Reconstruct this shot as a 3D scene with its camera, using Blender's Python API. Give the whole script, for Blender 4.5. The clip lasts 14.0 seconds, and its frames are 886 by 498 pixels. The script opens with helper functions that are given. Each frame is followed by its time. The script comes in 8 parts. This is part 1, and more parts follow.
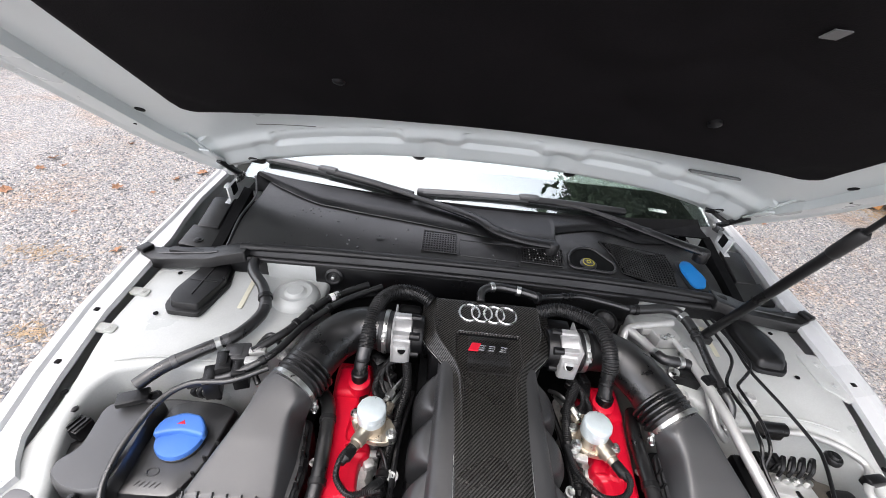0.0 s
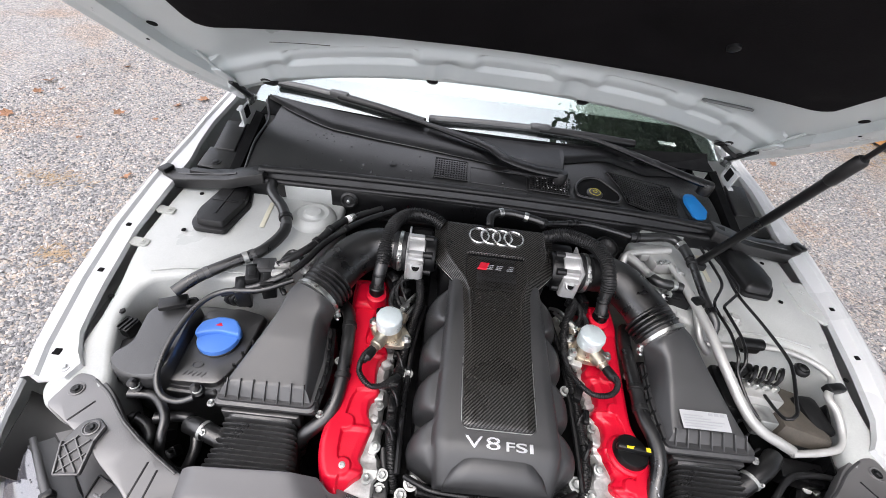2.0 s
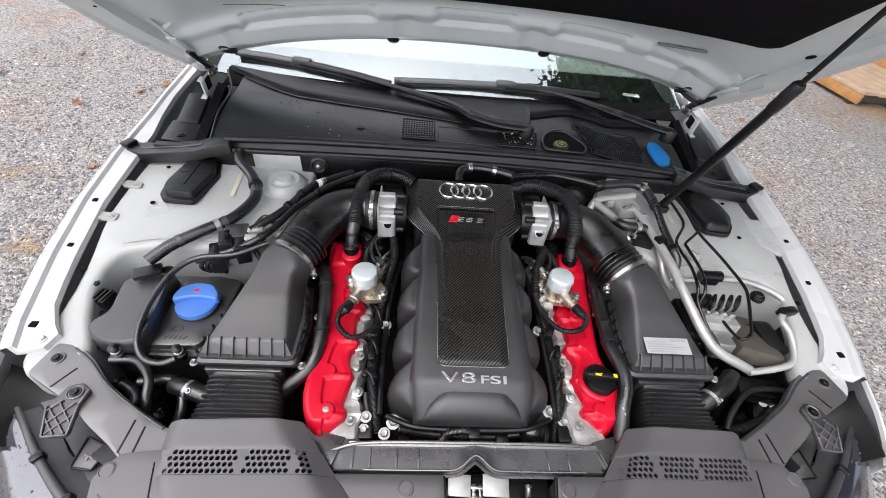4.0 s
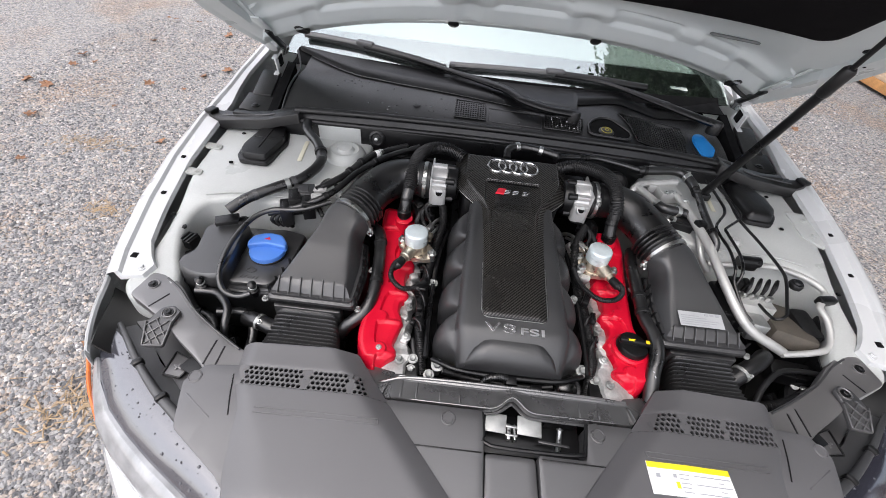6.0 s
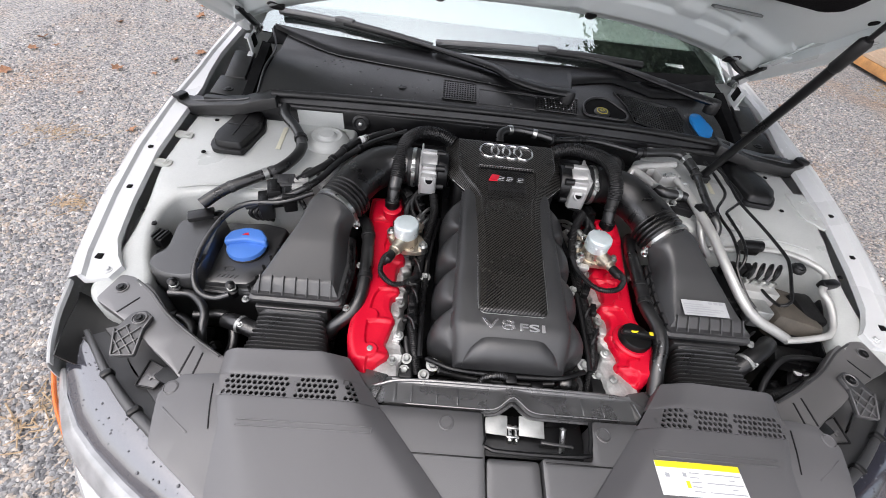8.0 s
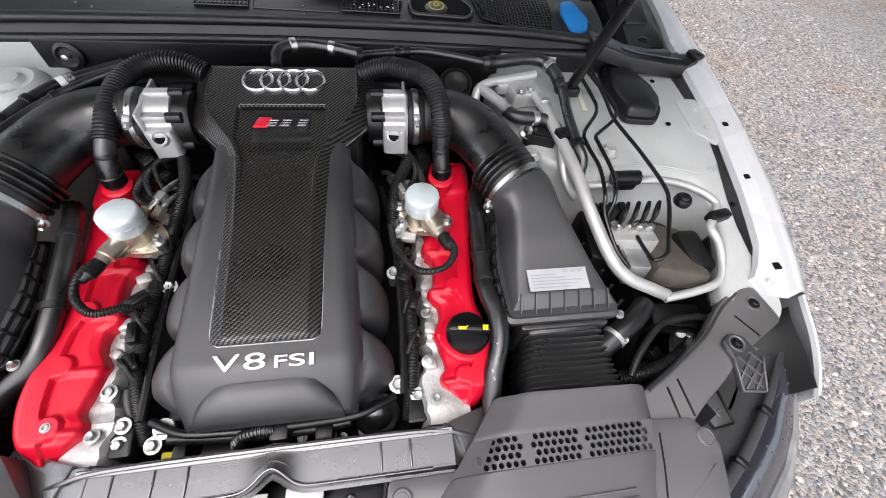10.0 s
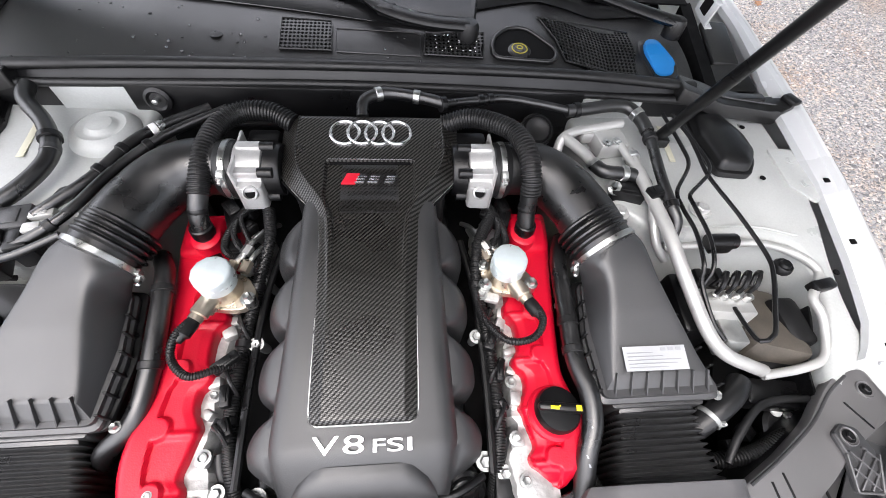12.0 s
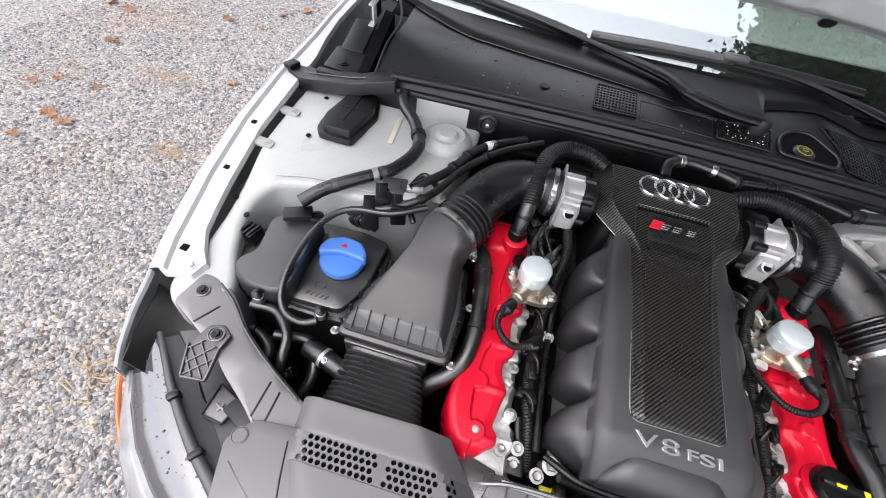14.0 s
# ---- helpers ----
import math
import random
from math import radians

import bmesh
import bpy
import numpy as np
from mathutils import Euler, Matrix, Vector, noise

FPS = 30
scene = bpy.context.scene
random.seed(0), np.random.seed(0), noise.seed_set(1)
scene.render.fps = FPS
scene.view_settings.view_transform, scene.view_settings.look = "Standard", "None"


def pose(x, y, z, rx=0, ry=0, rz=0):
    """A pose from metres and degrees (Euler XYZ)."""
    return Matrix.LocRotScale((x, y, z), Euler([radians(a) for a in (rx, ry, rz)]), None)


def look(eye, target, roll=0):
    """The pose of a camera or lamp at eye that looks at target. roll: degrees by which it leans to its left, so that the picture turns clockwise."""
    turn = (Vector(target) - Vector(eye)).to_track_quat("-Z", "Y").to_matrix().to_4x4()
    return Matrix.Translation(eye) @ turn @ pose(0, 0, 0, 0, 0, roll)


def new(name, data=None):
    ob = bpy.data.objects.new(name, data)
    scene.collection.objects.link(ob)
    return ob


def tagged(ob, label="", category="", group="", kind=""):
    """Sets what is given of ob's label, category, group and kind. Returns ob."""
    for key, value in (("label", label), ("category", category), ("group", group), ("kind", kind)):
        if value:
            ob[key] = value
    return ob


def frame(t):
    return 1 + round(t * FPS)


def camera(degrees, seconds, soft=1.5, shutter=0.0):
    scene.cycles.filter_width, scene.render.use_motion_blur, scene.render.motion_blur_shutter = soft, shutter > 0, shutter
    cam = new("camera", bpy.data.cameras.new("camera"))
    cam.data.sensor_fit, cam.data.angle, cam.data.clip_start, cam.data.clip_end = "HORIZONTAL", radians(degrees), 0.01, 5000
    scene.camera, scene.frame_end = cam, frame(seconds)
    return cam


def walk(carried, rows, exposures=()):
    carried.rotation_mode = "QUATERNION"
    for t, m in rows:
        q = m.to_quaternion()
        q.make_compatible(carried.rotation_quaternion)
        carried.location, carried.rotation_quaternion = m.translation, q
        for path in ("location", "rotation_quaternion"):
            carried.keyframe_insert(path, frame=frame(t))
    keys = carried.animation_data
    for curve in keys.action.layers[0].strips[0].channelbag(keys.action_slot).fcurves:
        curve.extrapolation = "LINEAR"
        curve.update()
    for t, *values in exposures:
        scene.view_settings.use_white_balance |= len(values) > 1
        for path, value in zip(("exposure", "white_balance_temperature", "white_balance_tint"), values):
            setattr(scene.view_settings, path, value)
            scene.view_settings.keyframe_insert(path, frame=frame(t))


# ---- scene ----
# The camera: seconds, place, yaw, pitch and roll.
cam = camera(95.93, 14.0, soft=0.5, shutter=0.12)
ROWS = [
    (0.0, -0.1386, -0.0773, 1.5288, -1.54, -32.71, 6.87),
    (0.5, -0.1045, -0.1153, 1.5253, -2.44, -36.23, 6.94),
    (1.0, -0.1299, -0.1818, 1.5303, -3.25, -39.44, 7.90),
    (1.5, -0.1240, -0.1420, 1.5323, -2.88, -40.34, 8.55),
    (2.0, -0.1588, -0.1382, 1.5247, -2.61, -41.38, 8.70),
    (2.5, -0.1596, -0.1277, 1.5192, -4.06, -42.13, 8.87),
    (3.0, -0.1441, -0.1449, 1.5092, -5.87, -42.83, 8.21),
    (3.2, -0.1402, -0.1482, 1.5075, -6.02, -43.10, 7.30),
    (5.3, -0.0943, -0.2968, 1.4801, -4.85, -44.08, 7.56),
    (5.5, -0.1064, -0.2999, 1.4856, -3.47, -44.00, 7.32),
    (6.0, -0.1609, -0.3106, 1.4819, -0.23, -44.10, 7.07),
    (6.5, -0.2191, -0.3133, 1.4744, 1.96, -44.22, 7.17),
    (7.0, -0.2630, -0.3001, 1.4618, 2.67, -44.71, 7.20),
    (7.5, -0.2545, -0.2847, 1.4584, 0.99, -45.43, 7.34),
    (8.0, -0.1710, -0.2612, 1.4550, -2.99, -46.08, 7.64),
    (8.5, -0.0685, -0.2340, 1.4363, -8.73, -47.33, 8.55),
    (8.7, -0.0062, -0.2153, 1.4051, -11.46, -48.17, 9.40),
    (10.8, 0.1644, 0.0611, 1.3210, -15.52, -56.13, 9.53),
    (11.0, 0.1580, 0.0719, 1.3309, -14.54, -56.11, 9.06),
    (11.5, 0.1198, 0.0854, 1.3385, -12.01, -55.99, 7.83),
    (12.0, 0.0569, 0.0838, 1.3621, -9.92, -55.58, 7.38),
    (12.5, 0.0018, 0.0408, 1.3947, -7.41, -54.69, 8.01),
    (13.0, -0.0926, 0.0002, 1.4213, -3.05, -53.09, 8.74),
    (13.5, -0.2435, -0.0358, 1.4103, 2.72, -51.90, 9.14),
    (14.0, -0.3348, -0.0720, 1.3856, 7.78, -49.93, 9.80),
]
walk(cam, [(t, pose(x, y, z, 90 + pitch, 0, yaw) @ pose(0, 0, 0, 0, 0, roll)) for t, x, y, z, yaw, pitch, roll in ROWS],
     [(0.0, 1.28, 6470, 11.0), (1.0, 1.20, 6470, 11.0), (3.0, 1.04, 6470, 11.0), (5.5, 0.86, 6470, 11.0), (8.5, 0.90, 6470, 11.0), (11.0, 1.37, 6470, 11.0), (12.0, 1.50, 6470, 11.0), (12.5, 1.44, 6450, 11.0), (13.0, 1.24, 6450, 11.0), (14.0, 1.08, 6450, 11.0)])
SKY, SUN = 0.12, 1.8

# ---- world, sun and sky: bright overcast day ----
world = bpy.data.worlds.new("overcast_sky")
scene.world = world
world.use_nodes = True
wn, wl = world.node_tree.nodes, world.node_tree.links
sky = wn.new("ShaderNodeTexSky")
sky.sky_type = "NISHITA"
sky.sun_disc = False
sky.sun_elevation, sky.sun_rotation = radians(65), radians(216)
sky.dust_density, sky.air_density, sky.ozone_density = 4.0, 1.0, 1.0
pale = wn.new("ShaderNodeHueSaturation")
pale.inputs["Saturation"].default_value = 0.5
wl.new(sky.outputs[0], pale.inputs["Color"])
wl.new(pale.outputs[0], wn["Background"].inputs["Color"])
wn["Background"].inputs["Strength"].default_value = SKY
sun = new("sun", bpy.data.lights.new("sun", "SUN"))
sun.data.energy, sun.data.angle, sun.data.color = SUN, radians(156), (1.0, 0.965, 0.995)
sun.matrix_world = look((-1.1, -1.5, 4.0), (0, 0, 0))


# ---- materials ----
def mat(name, rgb, rough=0.5, metal=0.0, grain=0.0, gscale=1200.0, stain=0.12, sscale=7.0, coat=0.0, spec=0.5, rvar=0.12, film=0.06, ior=1.5):
    """A surface with a base colour that varies at a large and a fine scale, and a fine relief."""
    m = bpy.data.materials.new(name)
    m.use_nodes = True
    nd, lk = m.node_tree.nodes, m.node_tree.links
    b = nd["Principled BSDF"]
    tc = nd.new("ShaderNodeTexCoord")
    big, fine = nd.new("ShaderNodeTexNoise"), nd.new("ShaderNodeTexNoise")
    big.inputs["Scale"].default_value, big.inputs["Detail"].default_value = sscale, 6
    fine.inputs["Scale"].default_value, fine.inputs["Detail"].default_value = gscale, 3
    lk.new(tc.outputs["Object"], big.inputs["Vector"])
    lk.new(tc.outputs["Object"], fine.inputs["Vector"])
    add = nd.new("ShaderNodeMath")
    add.operation = "MULTIPLY_ADD"
    lk.new(fine.outputs["Fac"], add.inputs[0])
    add.inputs[1].default_value = 0.4
    lk.new(big.outputs["Fac"], add.inputs[2])
    ramp = nd.new("ShaderNodeMapRange")
    ramp.inputs["From Min"].default_value, ramp.inputs["From Max"].default_value = 0.4, 1.0
    ramp.inputs["To Min"].default_value, ramp.inputs["To Max"].default_value = 1 - stain, 1 + stain
    lk.new(add.outputs[0], ramp.inputs["Value"])
    mul = nd.new("ShaderNodeVectorMath")
    mul.operation = "MULTIPLY"
    mul.inputs[0].default_value = rgb
    lk.new(ramp.outputs[0], mul.inputs[1])
    lk.new(mul.outputs[0], b.inputs["Base Color"])
    rr = nd.new("ShaderNodeMapRange")
    rr.inputs["From Min"].default_value, rr.inputs["From Max"].default_value = 0.3, 0.7
    rr.inputs["To Min"].default_value, rr.inputs["To Max"].default_value = max(0.02, rough - rvar), min(1, rough + rvar)
    lk.new(big.outputs["Fac"], rr.inputs["Value"])
    lk.new(rr.outputs[0], b.inputs["Roughness"])
    b.inputs["Metallic"].default_value = metal
    b.inputs["Specular IOR Level"].default_value = spec
    b.inputs["IOR"].default_value = ior
    b.inputs["Coat Weight"].default_value = coat
    b.inputs["Coat Roughness"].default_value = film
    if grain:
        bump = nd.new("ShaderNodeBump")
        bump.inputs["Strength"].default_value, bump.inputs["Distance"].default_value = grain, 0.001
        lk.new(fine.outputs["Fac"], bump.inputs["Height"])
        lk.new(bump.outputs[0], b.inputs["Normal"])
    return m


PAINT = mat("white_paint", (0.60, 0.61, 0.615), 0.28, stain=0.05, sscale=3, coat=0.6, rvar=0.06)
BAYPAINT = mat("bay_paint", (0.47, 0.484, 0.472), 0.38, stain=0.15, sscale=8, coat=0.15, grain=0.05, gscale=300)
HOODIN = mat("hood_inner_paint", (0.58, 0.62, 0.62), 0.36, stain=0.08, sscale=6, coat=0.2)
COWLBLACK = mat("matt_cowl_plastic", (0.0055, 0.0053, 0.0055), 0.36, grain=0.25, gscale=1300, stain=0.3, spec=0.5, ior=1.70, rvar=0.07)
TRIMGREY = mat("grey_rubber_edge", (0.12, 0.12, 0.12), 0.6, stain=0.3, sscale=60)
# Grey that puts the shade inside the bonnet slot into its colour.
SLOTSHADE = mat("slot_shade_grey", (0.13, 0.135, 0.135), 0.8, stain=0.2, sscale=30)
BLACK = mat("black_plastic", (0.0045, 0.0045, 0.0050), 0.36, grain=0.2, stain=0.25, spec=0.5, ior=1.5)
SCOOP = mat("worn_grey_plastic", (0.070, 0.068, 0.071), 0.55, grain=0.2, gscale=1400, stain=0.22, sscale=5, spec=0.5, ior=2.1)
BRACKET = mat("carrier_grey_plastic", (0.082, 0.078, 0.079), 0.40, grain=0.2, gscale=1400, stain=0.25, sscale=8, spec=0.5, ior=2.45)
# Darker copy of the intake plastic; the slam panel's weaker light is in its colour.
SLAM = mat("shaded_grey_plastic", (0.042, 0.041, 0.042), 0.45, grain=0.25, gscale=900, stain=0.2, sscale=5, spec=0.5, ior=2.2)
SATIN = mat("satin_grey_plastic", (0.0205, 0.0205, 0.0220), 0.47, grain=0.3, gscale=1500, stain=0.15, sscale=5, spec=0.6, ior=1.85)
COVER = mat("textured_cover_plastic", (0.0200, 0.0202, 0.0216), 0.45, grain=0.35, gscale=1300, stain=0.14, spec=0.7, ior=1.65)
# Near black: the shade of bay depths, holes and gaps is put into this colour.
DARK = mat("shade_black", (0.003, 0.003, 0.0033), 0.8, stain=0.4, sscale=25, spec=0.15)
RUBBER = mat("black_rubber", (0.0075, 0.0075, 0.0080), 0.44, grain=0.3, gscale=700, stain=0.35, sscale=18, spec=0.5, ior=1.55)
BELLOWS = mat("bellows_rubber", (0.016, 0.016, 0.0165), 0.36, grain=0.2, gscale=900, stain=0.3, sscale=15, spec=0.8, ior=1.75)
HOSE = mat("hose_rubber", (0.0065, 0.0065, 0.0070), 0.34, grain=0.2, gscale=900, stain=0.35, sscale=22, spec=0.5, ior=1.85)
FABRIC = mat("fibre_pad", (0.0068, 0.0060, 0.0068), 0.95, grain=0.8, gscale=350, stain=0.35, sscale=9, spec=0.1)
RED = mat("red_crackle_paint", (0.62, 0.004, 0.026), 0.36, grain=0.3, gscale=420, stain=0.16, sscale=12, coat=0.14, film=0.22, spec=0.38)
ALU = mat("cast_aluminium", (0.58, 0.58, 0.57), 0.46, metal=0.55, grain=0.5, gscale=200, stain=0.35, sscale=45)
MACHINED = mat("machined_aluminium", (0.62, 0.62, 0.615), 0.42, metal=0.6, grain=0.2, gscale=400, stain=0.15, sscale=40)
PIPE = mat("drawn_aluminium", (0.52, 0.52, 0.505), 0.42, metal=0.45, grain=0.05, stain=0.14, sscale=30)
STEEL = mat("zinc_steel", (0.60, 0.61, 0.60), 0.34, metal=1.0, stain=0.18, sscale=60)
BRASS = mat("bronze_pump_body", (0.62, 0.55, 0.45), 0.36, metal=0.9, stain=0.25, sscale=50)
CAPZN = mat("pale_zinc_cap", (0.70, 0.78, 0.80), 0.36, metal=0.35, stain=0.10, sscale=50)
CHROME = mat("chrome", (0.85, 0.85, 0.86), 0.10, metal=1.0, stain=0.03)
SILVER = mat("satin_silver", (0.80, 0.80, 0.80), 0.16, metal=1.0, stain=0.05, rvar=0.05)
LETTERCHROME = mat("satin_chrome_letters", (0.74, 0.74, 0.75), 0.24, metal=0.9, stain=0.05)
TANKGREY = mat("dark_tank_plastic", (0.0110, 0.0110, 0.0118), 0.42, grain=0.25, gscale=1300, stain=0.2, sscale=9, spec=0.7, ior=1.85)
BLUE = mat("blue_plastic", (0.07, 0.20, 0.60), 0.36, grain=0.1, stain=0.08)
BRIGHTBLUE = mat("bright_blue_plastic", (0.01, 0.20, 0.55), 0.42, grain=0.1, stain=0.08)
SEALER = mat("cream_sealer", (0.60, 0.58, 0.46), 0.5, stain=0.1)
OLDYELLOW = mat("faded_yellow_print", (0.42, 0.36, 0.04), 0.6, stain=0.3, sscale=200)
YELLOW = mat("yellow_print", (0.85, 0.70, 0.02), 0.5, stain=0.04)
SILVERLABEL = mat("silver_grey_label", (0.42, 0.43, 0.44), 0.45, stain=0.08, sscale=40)
WHITE = mat("white_label", (0.82, 0.82, 0.81), 0.5, stain=0.04)
INK = mat("grey_ink", (0.36, 0.37, 0.39), 0.6, stain=0.1)
REDINK = mat("red_badge", (0.60, 0.01, 0.03), 0.3, stain=0.05)
ORANGE = mat("orange_reflector", (0.75, 0.16, 0.02), 0.25, coat=0.5)
BROWN = mat("dusty_dark_metal", (0.072, 0.062, 0.050), 0.7, grain=0.5, gscale=300, stain=0.4, sscale=35)
WOOD = mat("sawn_pine", (0.50, 0.25, 0.09), 0.65, grain=0.4, gscale=120, stain=0.35, sscale=10)
WOODPALE = mat("weathered_board", (0.50, 0.36, 0.25), 0.75, grain=0.4, gscale=120, stain=0.25, sscale=8)
LEAF = mat("dry_leaf", (0.30, 0.155, 0.085), 0.7, stain=0.5, sscale=60)
FOLIAGE = mat("green_foliage", (0.055, 0.082, 0.050), 0.75, stain=0.5, sscale=3)
BARK = mat("bark", (0.12, 0.09, 0.07), 0.9, grain=0.8, gscale=30, stain=0.4)
CABINPALE = mat("pale_cabin_trim", (0.56, 0.60, 0.57), 0.6, grain=0.3, gscale=500, stain=0.1)
TYRE = mat("tyre_rubber", (0.02, 0.02, 0.02), 0.8, stain=0.3)
SHADE = mat("smoked_lamp_housing", (0.030, 0.030, 0.042), 0.12, stain=0.2, sscale=12, spec=0.5, ior=2.9, rvar=0.04)
TABGREY = mat("grey_primed_steel", (0.40, 0.41, 0.385), 0.5, stain=0.15, sscale=30)
CLEAR = mat("clear_lamp_glass", (0.28, 0.285, 0.29), 0.05, stain=0.6, sscale=16, spec=1.0, ior=1.8)
GLOSSBLACK = mat("glossy_black_plastic", (0.0085, 0.0085, 0.0090), 0.22, grain=0.15, stain=0.3, sscale=20, spec=1.0, rvar=0.06)
CROSS = mat("crossmember_plastic", (0.045, 0.045, 0.046), 0.28, grain=0.2, gscale=900, stain=0.3, sscale=14, spec=0.5, ior=2.5, rvar=0.06)
ZINC = mat("dull_zinc", (0.44, 0.45, 0.44), 0.5, metal=0.8, stain=0.2, sscale=80)
GLASSDROP = mat("water_bead", (0.06, 0.06, 0.068), 0.05, stain=0.05, coat=1.0)
NEEDLE = mat("dry_needles", (0.40, 0.29, 0.18), 0.8, stain=0.3, sscale=60)
STRAW = mat("pale_straw", (0.42, 0.27, 0.12), 0.8, stain=0.3, sscale=60)
NAVY = mat("dark_car_paint", (0.012, 0.012, 0.016), 0.25, coat=0.8, stain=0.1)


def carbon_material():
    """A two by two twill of dark, glossy tows."""
    m = mat("carbon_twill", (0.014, 0.014, 0.015), 0.32, coat=0.06, film=0.16, stain=0.1, spec=0.36)
    nd, lk = m.node_tree.nodes, m.node_tree.links
    b = nd["Principled BSDF"]
    sep = nd.new("ShaderNodeSeparateXYZ")
    lk.new(nd["Texture Coordinate"].outputs["Object"], sep.inputs[0])

    def op(kind, a, c=None):
        n = nd.new("ShaderNodeMath")
        n.operation = kind
        for k, v in enumerate((a, c)):
            if v is None:
                continue
            if isinstance(v, (int, float)):
                n.inputs[k].default_value = v
            else:
                lk.new(v, n.inputs[k])
        return n.outputs[0]

    tow = 0.0017
    u, v = op("DIVIDE", sep.outputs[0], tow), op("DIVIDE", sep.outputs[1], tow)
    cell = op("FLOORED_MODULO", op("SUBTRACT", op("FLOOR", u), op("FLOOR", v)), 4.0)
    row = op("POWER", op("ABSOLUTE", op("SINE", op("MULTIPLY", v, math.pi))), 0.6)
    col = op("POWER", op("ABSOLUTE", op("SINE", op("MULTIPLY", u, math.pi))), 0.6)
    weft = op("LESS_THAN", cell, 1.5)
    over = op("ADD", op("MULTIPLY", weft, op("ADD", op("MULTIPLY", row, 0.75), 0.2)), op("MULTIPLY", op("MULTIPLY", op("SUBTRACT", 1.0, weft), col), 0.22))
    mix = nd.new("ShaderNodeMix")
    mix.data_type = "RGBA"
    lk.new(over, mix.inputs["Factor"])
    mix.inputs["A"].default_value, mix.inputs["B"].default_value = (0.0012, 0.0012, 0.0012, 1), (0.038, 0.036, 0.033, 1)
    lk.new(mix.outputs["Result"], b.inputs["Base Color"])
    lk.new(op("ADD", op("MULTIPLY", over, 0.75), 0.03), b.inputs["Specular IOR Level"])
    b.inputs["IOR"].default_value = 1.62
    round_u = op("SINE", op("MULTIPLY", u, math.pi))
    round_v = op("SINE", op("MULTIPLY", v, math.pi))
    bump = nd.new("ShaderNodeBump")
    bump.inputs["Strength"].default_value, bump.inputs["Distance"].default_value = 0.12, 0.0005
    lk.new(op("ADD", op("ABSOLUTE", round_u), op("ABSOLUTE", round_v)), bump.inputs["Height"])
    lk.new(bump.outputs[0], b.inputs["Normal"])
    return m


CARBON = carbon_material()


def glass_material():
    """Tinted screen glass with a strongly reflecting solar coating."""
    m = bpy.data.materials.new("coated_glass")
    m.use_nodes = True
    nd, lk = m.node_tree.nodes, m.node_tree.links
    b = nd["Principled BSDF"]
    b.inputs["Base Color"].default_value = (0.74, 0.86, 0.81, 1)
    b.inputs["Roughness"].default_value = 0.015
    b.inputs["Transmission Weight"].default_value = 1.0
    b.inputs["IOR"].default_value = 1.52
    gloss = nd.new("ShaderNodeBsdfGlossy")
    gloss.inputs["Color"].default_value, gloss.inputs["Roughness"].default_value = (0.80, 0.85, 0.86, 1), 0.01
    mix = nd.new("ShaderNodeMixShader")
    mix.inputs[0].default_value = 0.29
    lk.new(b.outputs[0], mix.inputs[1])
    lk.new(gloss.outputs[0], mix.inputs[2])
    lk.new(mix.outputs[0], nd["Material Output"].inputs["Surface"])
    return m


GLASS = glass_material()


def gravel_material():
    """Crushed pale gravel: stones of many greys, some rusty."""
    m = bpy.data.materials.new("crushed_gravel")
    m.use_nodes = True
    nd, lk = m.node_tree.nodes, m.node_tree.links
    b = nd["Principled BSDF"]
    tc = nd.new("ShaderNodeTexCoord")
    vor = nd.new("ShaderNodeTexVoronoi")
    vor.inputs["Scale"].default_value = 95
    small = nd.new("ShaderNodeTexVoronoi")
    small.inputs["Scale"].default_value = 210
    big = nd.new("ShaderNodeTexNoise")
    big.inputs["Scale"].default_value, big.inputs["Detail"].default_value = 1.4, 5
    for n in (vor, small, big):
        lk.new(tc.outputs["Object"], n.inputs["Vector"])
    ramp = nd.new("ShaderNodeValToRGB")
    el = ramp.color_ramp.elements
    el[0].position, el[0].color = 0.0, (0.12, 0.12, 0.125, 1)
    el[1].position, el[1].color = 1.0, (0.62, 0.605, 0.59, 1)
    for p, c in ((0.3, (0.27, 0.27, 0.28, 1)), (0.62, (0.40, 0.39, 0.38, 1)), (0.86, (0.46, 0.40, 0.34, 1))):
        e = el.new(p)
        e.color = c
    sep = nd.new("ShaderNodeSeparateColor")
    lk.new(vor.outputs["Color"], sep.inputs[0])
    lk.new(sep.outputs[0], ramp.inputs[0])
    tint = nd.new("ShaderNodeMix")
    tint.data_type, tint.blend_type = "RGBA", "MULTIPLY"
    band = nd.new("ShaderNodeMapRange")
    band.inputs["From Min"].default_value, band.inputs["From Max"].default_value = 0.50, 0.68
    lk.new(big.outputs["Fac"], band.inputs["Value"])
    lk.new(band.outputs[0], tint.inputs["Factor"])
    lk.new(ramp.outputs[0], tint.inputs["A"])
    tint.inputs["B"].default_value = (1.0, 0.84, 0.72, 1)
    lk.new(tint.outputs["Result"], b.inputs["Base Color"])
    b.inputs["Roughness"].default_value = 0.85
    hi = nd.new("ShaderNodeMath")
    hi.operation = "MULTIPLY_ADD"
    lk.new(small.outputs["Distance"], hi.inputs[0])
    hi.inputs[1].default_value = 0.4
    lk.new(vor.outputs["Distance"], hi.inputs[2])
    bump = nd.new("ShaderNodeBump")
    bump.invert = True
    bump.inputs["Strength"].default_value, bump.inputs["Distance"].default_value = 0.9, 0.012
    lk.new(hi.outputs[0], bump.inputs["Height"])
    lk.new(bump.outputs[0], b.inputs["Normal"])
    return m


GRAVEL = gravel_material()


